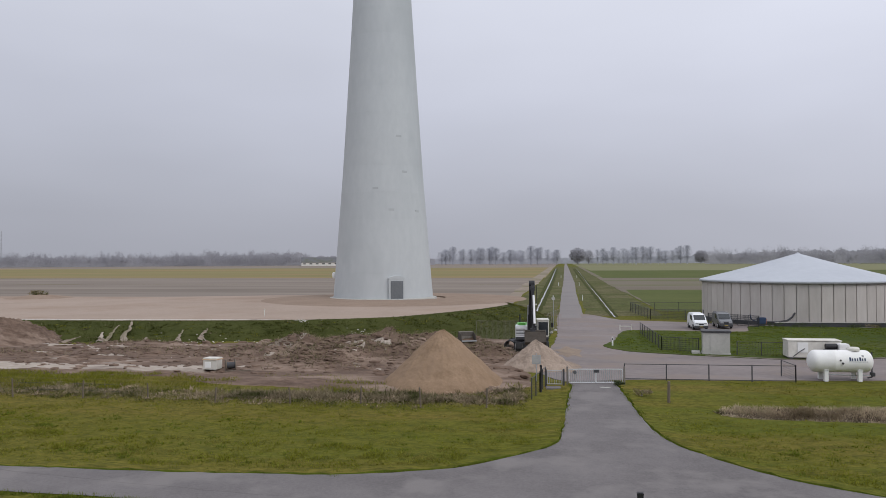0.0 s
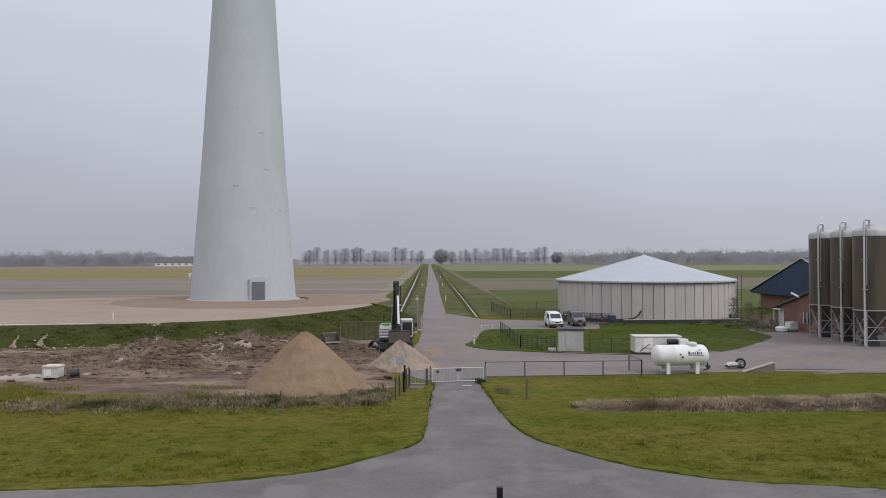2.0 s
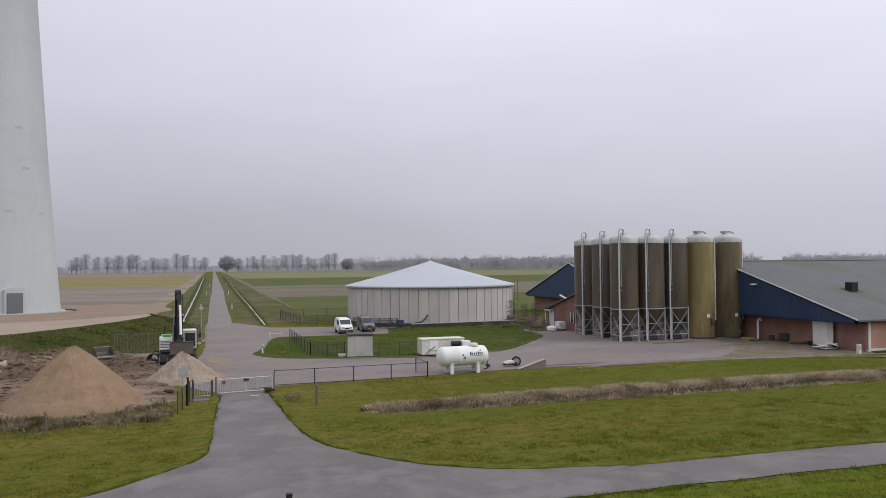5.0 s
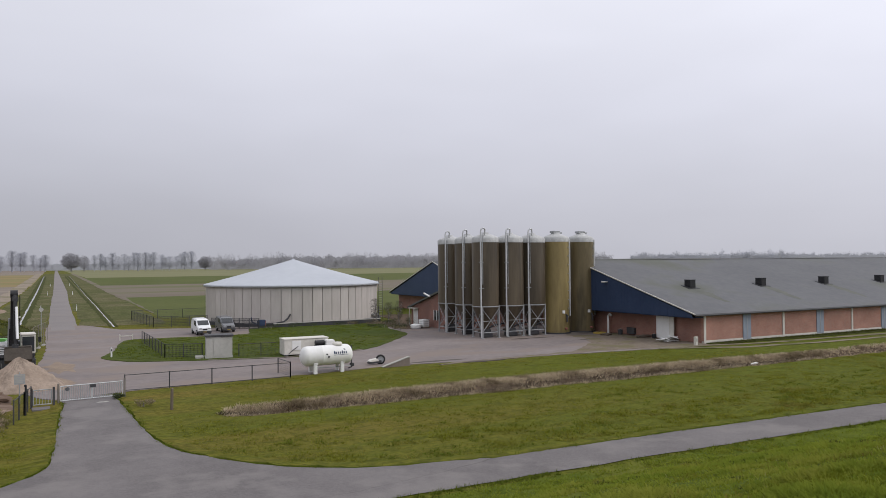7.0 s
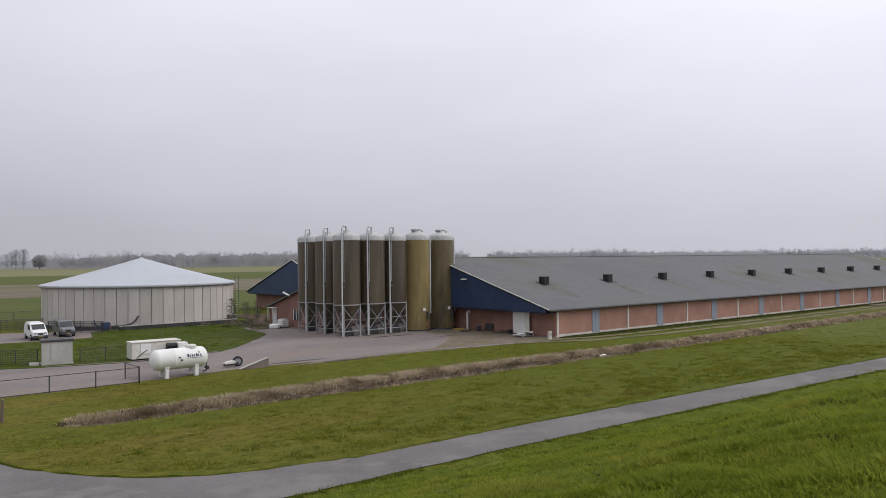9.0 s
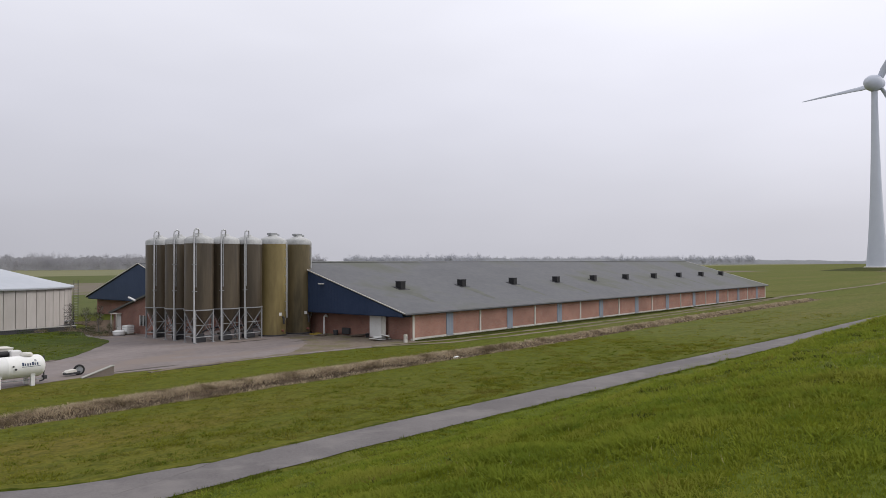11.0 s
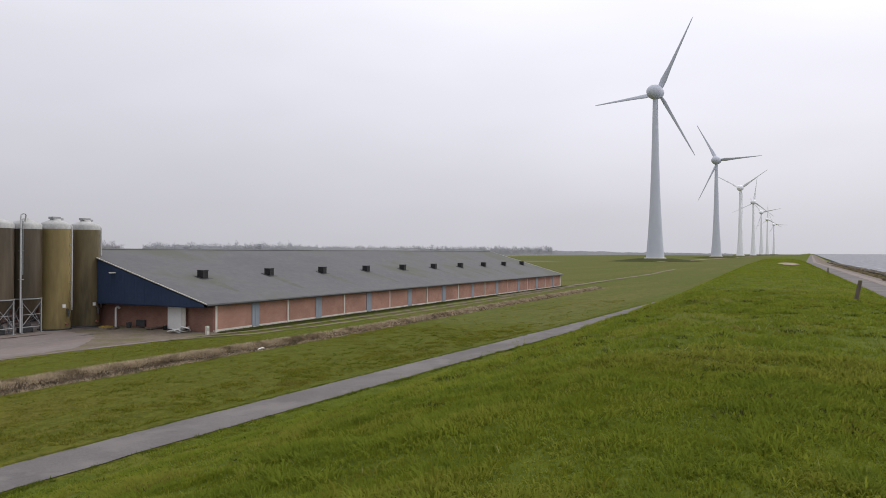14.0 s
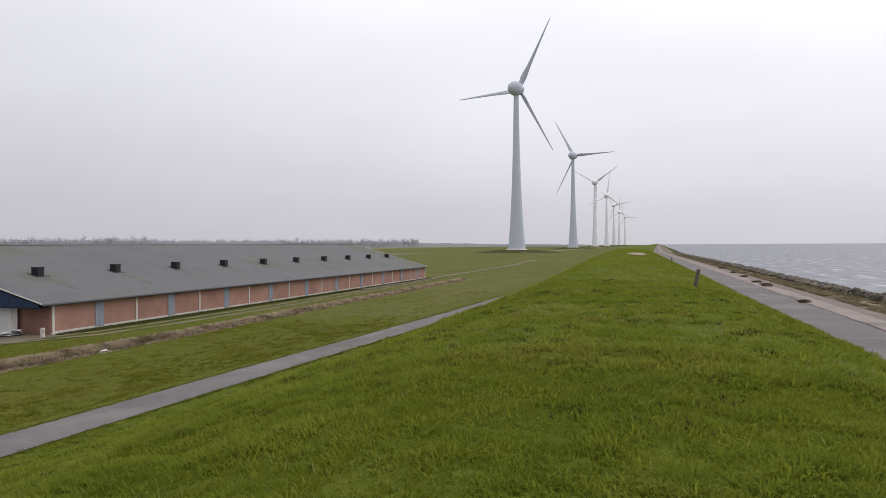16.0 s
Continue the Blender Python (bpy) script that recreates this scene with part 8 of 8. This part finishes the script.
# rough brambles and dead grass along the site edge
bx = rs.uniform(-60, -1.5, 70000)
by = 37.3 + rs.normal(0, 1.1, len(bx)) + np.clip((bx + 7) / 4, 0, 1) * rs.uniform(0.2, 2.6, len(bx)) + 1.5 * np.clip((-bx - 18) / 14, 0, 1) * rs.uniform(0, 1.6, len(bx))
ok = rs.uniform(0, 1, len(bx)) < 0.65 + 0.7 * vnoise(bx, by, 1.8, 2, 8)
bx, by = bx[ok], by[ok]
half_ = rs.uniform(0, 1, len(bx)) < 0.48 + 0.3 * vnoise(bx, by, 2.5, 2, 18)
third_ = rs.uniform(0, 1, len(bx))
green_ = half_ & (third_ < 0.7)
dark_g = half_ & ~green_
blades("rough_grass", bx[green_], by[green_], ground_z(bx[green_], by[green_]), rs.uniform(0.03, 0.12, green_.sum()), np.full(green_.sum(), 0.02), "blade_lawn", "rough unmown grass by the wooden posts", "grass", 1.8, 5)
blades("dark_grass", bx[dark_g], by[dark_g], ground_z(bx[dark_g], by[dark_g]), rs.uniform(0.03, 0.14, dark_g.sum()), np.full(dark_g.sum(), 0.02), "blade_slope", "darker rank grass by the wooden posts", "grass", 1.6, 8)
blades("dead_stalks", bx[~half_], by[~half_], ground_z(bx[~half_], by[~half_]), rs.uniform(0.03, 0.14, (~half_).sum()), np.full((~half_).sum(), 0.016), "bramble", "pale brown dead stalks and brambles", "scrub", 2.8, 6)

# dark and pale clumps of dead growth along the posts
for n_, mat_, h_, lab_, sd_ in ((1500, "bramble", 0.32, "dark clumps of dead growth along the wooden posts", 61), (1200, "reed", 0.24, "pale dry grass clumps along the wooden posts", 62), (700, "blade_slope", 0.20, "dark green weeds along the wooden posts", 63)):
    kx_ = rs.uniform(-60, -1.8, n_)
    ky_ = 37.6 + rs.normal(0, 0.8, n_) + np.clip((kx_ + 7) / 4, 0, 1) * rs.uniform(0.2, 2.4, n_) + 1.2 * np.clip((-kx_ - 18) / 14, 0, 1) * rs.uniform(0, 1.4, n_)
    ok = vnoise(kx_, ky_, 2.4, 2, sd_) > -0.1
    kx_, ky_ = kx_[ok], ky_[ok]
    size_ = rs.uniform(0.4, 1.4, len(kx_))
    tufts("dead_growth", kx_, ky_, ground_z(kx_, ky_), 0.3 * size_, 16 * size_, h_ * size_, np.full(len(kx_), 0.018), mat_, lab_, "scrub", sd_, True, 0.5)

for n_, mat_, h_, lab_, sd_ in ((900, "bramble", 0.46, "tall brown dead weeds near the gate", 64), (300, "reed", 0.34, "pale dry weed clumps near the gate", 65), (350, "blade_slope", 0.26, "dark green weeds near the gate", 66)):
    kx_ = rs.uniform(-17, -2.0, n_)
    ky_ = 37.2 + rs.uniform(0, 1, n_) * np.interp(kx_, [-17, -10, -5, -2], [1.2, 2.0, 3.0, 4.4])
    ok = (np.hypot(kx_ + 6.5, ky_ - 42.6) > 3.3) & (vnoise(kx_, ky_, 1.6, 2, sd_) > -0.2)
    kx_, ky_ = kx_[ok], ky_[ok]
    size_ = rs.uniform(0.4, 1.3, len(kx_))
    tufts("dead_growth", kx_, ky_, ground_z(kx_, ky_), 0.3 * size_, 16 * size_, h_ * size_, np.full(len(kx_), 0.018), mat_, lab_, "scrub", sd_, True, 0.45)

# fresh grass between the posts and the mud
fx_ = rs.uniform(-62, -2, 44000)
fy_ = rs.uniform(38.6, 43.6, 44000)
ok = rs.uniform(0, 1, len(fx_)) < 0.3 + 1.6 * vnoise(fx_, fy_, 2.6, 2, 22) + np.where(fx_ < -24, 0.3, -0.35)
fx_, fy_ = fx_[ok], fy_[ok]
ok = (np.hypot(fx_ + 6.5, fy_ - 42.6) > 3.2)
fx_, fy_ = fx_[ok], fy_[ok]
blades("fresh_grass", fx_, fy_, np.where(fy_ > 41, 0.16, 0.04), rs.uniform(0.05, 0.2, len(fx_)), np.full(len(fx_), 0.022), "blade_lawn", "patches of fresh green grass beside the mud", "grass", 1.4, 22)

# roots and straw in the dug heaps
hx_, hy_ = [], []
for (cx_, cy_, ax_, ay_, hh_) in HEAPS:
    k_ = int(500 * ax_ * ay_ * min(1.0, hh_) / 3)
    hx_.append(rs.normal(cx_, ax_ * 0.6, k_))
    hy_.append(rs.normal(cy_, ay_ * 0.6, k_))
hx_, hy_ = np.concatenate(hx_), np.concatenate(hy_)
blades("dug_roots", hx_, hy_, mud_z(hx_, hy_), rs.uniform(0.08, 0.4, len(hx_)), np.full(len(hx_), 0.02), "bramble", "tangled roots and stalks in the dug earth", "roots", 1.8, 23)

# grass on the platform's slope
vx_ = rs.uniform(-12, -0.9, 9000)
vy_ = rs.uniform(64, 100, 9000)
blades("verge_turf", vx_, vy_, np.full(9000, 0.02), rs.uniform(0.05, 0.22, 9000), np.full(9000, 0.03), "blade_slope", "rough dark grass beside the platform foot", "grass", 1.5, 17)
def on_slope(n, lo=0.0):
    """Random spots on the slope's own surface that face the dike."""
    i, u, w_ = rs.randint(0, bank_n, n), rs.uniform(0, 1, (n, 1)), rs.uniform(lo, 0.999, n) * bank_rows
    row_, fr_ = w_.astype(int), (w_ % 1)[:, None]
    p_ = lambda a_, b_: bank_co[a_ * bank_n + b_ % bank_n]
    co_ = (p_(row_, i) * (1 - u) + p_(row_, i + 1) * u) * (1 - fr_) + (p_(row_ + 1, i) * (1 - u) + p_(row_ + 1, i + 1) * u) * fr_
    co_ = co_[(co_[:, 0] > -64) & (co_[:, 1] < 101)]
    return co_[:, 0], co_[:, 1], co_[:, 2]


tx_, ty_, tz_ = on_slope(60000)
blades("slope_turf", tx_, ty_, tz_, rs.uniform(0.04, 0.13, len(tx_)), np.full(len(tx_), 0.03), "blade_slope", "dark rough grass on the platform slope", "grass", 1.6, 7)
for n_, mat_, h_, lab_, sd_ in ((5200, "blade_slope", 0.22, "dark tussocks on the platform slope", 91), (2600, "blade_lawn", 0.16, "yellowish grass tussocks on the platform slope", 92), (700, "bramble", 0.2, "brown dead weeds on the platform slope", 93)):
    ux_, uy_, uz_ = on_slope(n_, 0.1)
    ok = vnoise(ux_, uy_, 2.2, 2, sd_) > -0.05
    ux_, uy_, uz_ = ux_[ok], uy_[ok], uz_[ok]
    size_ = rs.uniform(0.5, 1.5, len(ux_))
    tufts("slope_tussocks", ux_, uy_, uz_, 0.4 * size_, 12 * size_, h_ * size_ ** 0.7, np.full(len(ux_), 0.04), mat_, lab_, "grass", sd_, False, 0.6)

# ---------- rubble and stones ----------
def stone_mesh(seed, flat=0.7):
    b = bmesh.new()
    bmesh.ops.create_icosphere(b, subdivisions=1, radius=1.0)
    rq = random.Random(seed)
    for v in b.verts:
        v.co = v.co * rq.uniform(0.72, 1.12)
        v.co.z *= flat
    me = bpy.data.meshes.new("stone")
    b.to_mesh(me)
    b.free()
    return me


stones = [stone_mesh(i) for i in range(8)]
for m_ in stones:
    m_.materials.append(M["stone"])
rip = thing("riprap", 20, -14, 3.0, 0, "dark basalt rubble along the lake edge", "stone bank", kind="structure")
rq = random.Random(21)
far_v, far_f = [], []
count = 0
for x in [8 + 0.5 * i for i in range(186)] + [101 + 0.9 * i for i in range(220)]:
    for row in range(4):
        xx = x + rq.uniform(-0.3, 0.3)
        yy = -13.1 - row * 0.8 + rq.uniform(-0.3, 0.3) + float(shift(xx))
        zz = float(ground_z(xx, yy)) + 0.16
        s = rq.uniform(0.13, 0.36) * (1.0 if x < 101 else 1.4)
        if count < 300 and 18 < xx < 58:
            ob = new("stone", stones[rq.randrange(8)])
            ob.parent = rip
            ob.matrix_basis = Matrix.Translation((xx - 20, yy + 14, zz - 3.0)) @ Euler((rq.uniform(0, 6), rq.uniform(0, 6), rq.uniform(0, 6))).to_matrix().to_4x4() @ Matrix.Diagonal((s * 1.2, s, s * 0.9, 1))
            count += 1
        else:
            me = stones[rq.randrange(8)]
            o = len(far_v)
            a = rq.uniform(0, 6)
            for v in me.vertices:
                far_v.append((xx + s * 1.2 * (v.co.x * math.cos(a) - v.co.y * math.sin(a)), yy + s * (v.co.x * math.sin(a) + v.co.y * math.cos(a)), zz + s * v.co.z))
            far_f += [tuple(o + i for i in p.vertices) for p in me.polygons]
tagged(raw("far_riprap", far_v, far_f, "stone"), "continuing dark rubble bank along the lake", "stone bank", kind="stuff")

# dark grass along the barn wall
wx_ = rs.uniform(49.5, 150, 9000)
wy_ = rs.uniform(44.5, 45.8, 9000)
blades("wall_grass", wx_, wy_, np.full(9000, 0.05), rs.uniform(0.04, 0.18, 9000), 0.01 + 0.0003 * wx_, "blade_slope", "dark rough grass along the barn wall", "grass", 1.4, 33)

# dry grass on the lakeside verge
vx_ = np.concatenate([rs.uniform(14, 60, 46000), rs.uniform(60, 220, 46000)])
vy_ = rs.uniform(-13.6, -10.6, len(vx_))
ok = vnoise(vx_, vy_, 1.3, 3, 31) > -0.15
vx_, vy_ = vx_[ok], vy_[ok]
vy_ = vy_ + shift(vx_)
blades("verge_grass", vx_, vy_, ground_z(vx_, vy_) + 0.05, rs.uniform(0.03, 0.14, len(vx_)), 0.008 + 0.0005 * vx_, "bramble", "thin brown dry grass on the gravel verge", "grass", 1.8, 31)

for i, (x, y) in enumerate(((41.1, -7.5), (55.6, -7.7), (57.2, -7.65), (60.9, -7.6), (71.4, -7.7), (82.0, -7.9), (96.9, -7.8))):
    cl_ = thing("weed_clump", x, y, float(ground_z(x, y)) + 0.03, 0, "dark clump of washed-up weed on the brick strip", "debris", "weed clumps")
    v, f = bush_mesh(random.Random(300 + i), 0.75, 0.18, 320, 0.07)
    raw("fibres", v, f, "ditch", cl_)
    part("lump", lathe([(0.0, 0.12), (0.2, 0.08), (0.3, 0.0), (0.0, -0.02)], 10), "mud", cl_)

# pale rubble on the platform's slope and in the mud
rb_v, rb_f = [], []
for i in range(260):
    k_ = i % 5 if i < 170 else 9
    if k_ < 2:
        cxx, cyy, sx, sy = (-23.2, 68.0, 0.9, 0.35), (-17.6, 66.6, 0.7, 0.6), 0, 0
        c_ = cxx if i % 2 else cyy
        x, y = rq.gauss(c_[0], c_[2]), rq.gauss(c_[1], c_[3])
    elif k_ == 9:
        q_ = rq.random()
        x, y = -35.5 + 22 * q_ + rq.gauss(0, 0.4), 59.6 + 5.0 * q_ + rq.gauss(0, 0.3)
    elif k_ == 2:
        x, y = rq.gauss(-14, 2.2), rq.gauss(64.2, 1.0)
    else:
        x, y = rq.uniform(-50, -3), rq.uniform(50, 63)
    ed = float(np.interp(x, [-130, -60, -42, -26, -16, -9.5, -6.4], [66, 65.4, 65.6, 67.6, 72.6, 84, 94]))
    t = (ed - y) / 6.3
    z = PLAT * (1 - max(0, t) ** 1.15) + 0.05 if t < 1 else float(mud_z(x, y)) + 0.02
    s = rq.uniform(0.03, 0.12)
    me = stones[rq.randrange(8)]
    o = len(rb_v)
    rb_v += [(x + s * v.co.x, y + s * v.co.y, min(z, PLAT + 0.05) + s * v.co.z * 0.5) for v in me.vertices]
    rb_f += [tuple(o + j for j in p.vertices) for p in me.polygons]
tagged(raw("rubble", rb_v, rb_f, "rubble"), "scattered pale concrete rubble", "rubble", kind="stuff")

# clods of earth on the building site
cd_v, cd_f = [], []
for i in range(2600):
    if i % 3:
        hx, hy, ax, ay, hh = HEAPS[rq.randrange(len(HEAPS))]
        x, y = rq.gauss(hx, ax * 0.6), rq.gauss(hy, ay * 0.7)
    else:
        x, y = rq.uniform(-48, -2), rq.uniform(44, 62)
    if not in_poly(x, y, site) or in_poly(x, y, [(-10.2, 39), (-2.8, 39), (-2.8, 46), (-10.2, 46)]):
        continue
    s = rq.uniform(0.05, 0.2) if i % 9 else rq.uniform(0.2, 0.36)
    z = float(mud_z(x, y))
    me = stones[rq.randrange(8)]
    o = len(cd_v)
    cd_v += [(x + s * v.co.x * 1.3, y + s * v.co.y, z + s * v.co.z * 0.8) for v in me.vertices]
    cd_f += [tuple(o + j for j in p.vertices) for p in me.polygons]
tagged(raw("earth_clods", cd_v, cd_f, "mud"), "brown clods of dug earth on the site", "earth", kind="stuff")
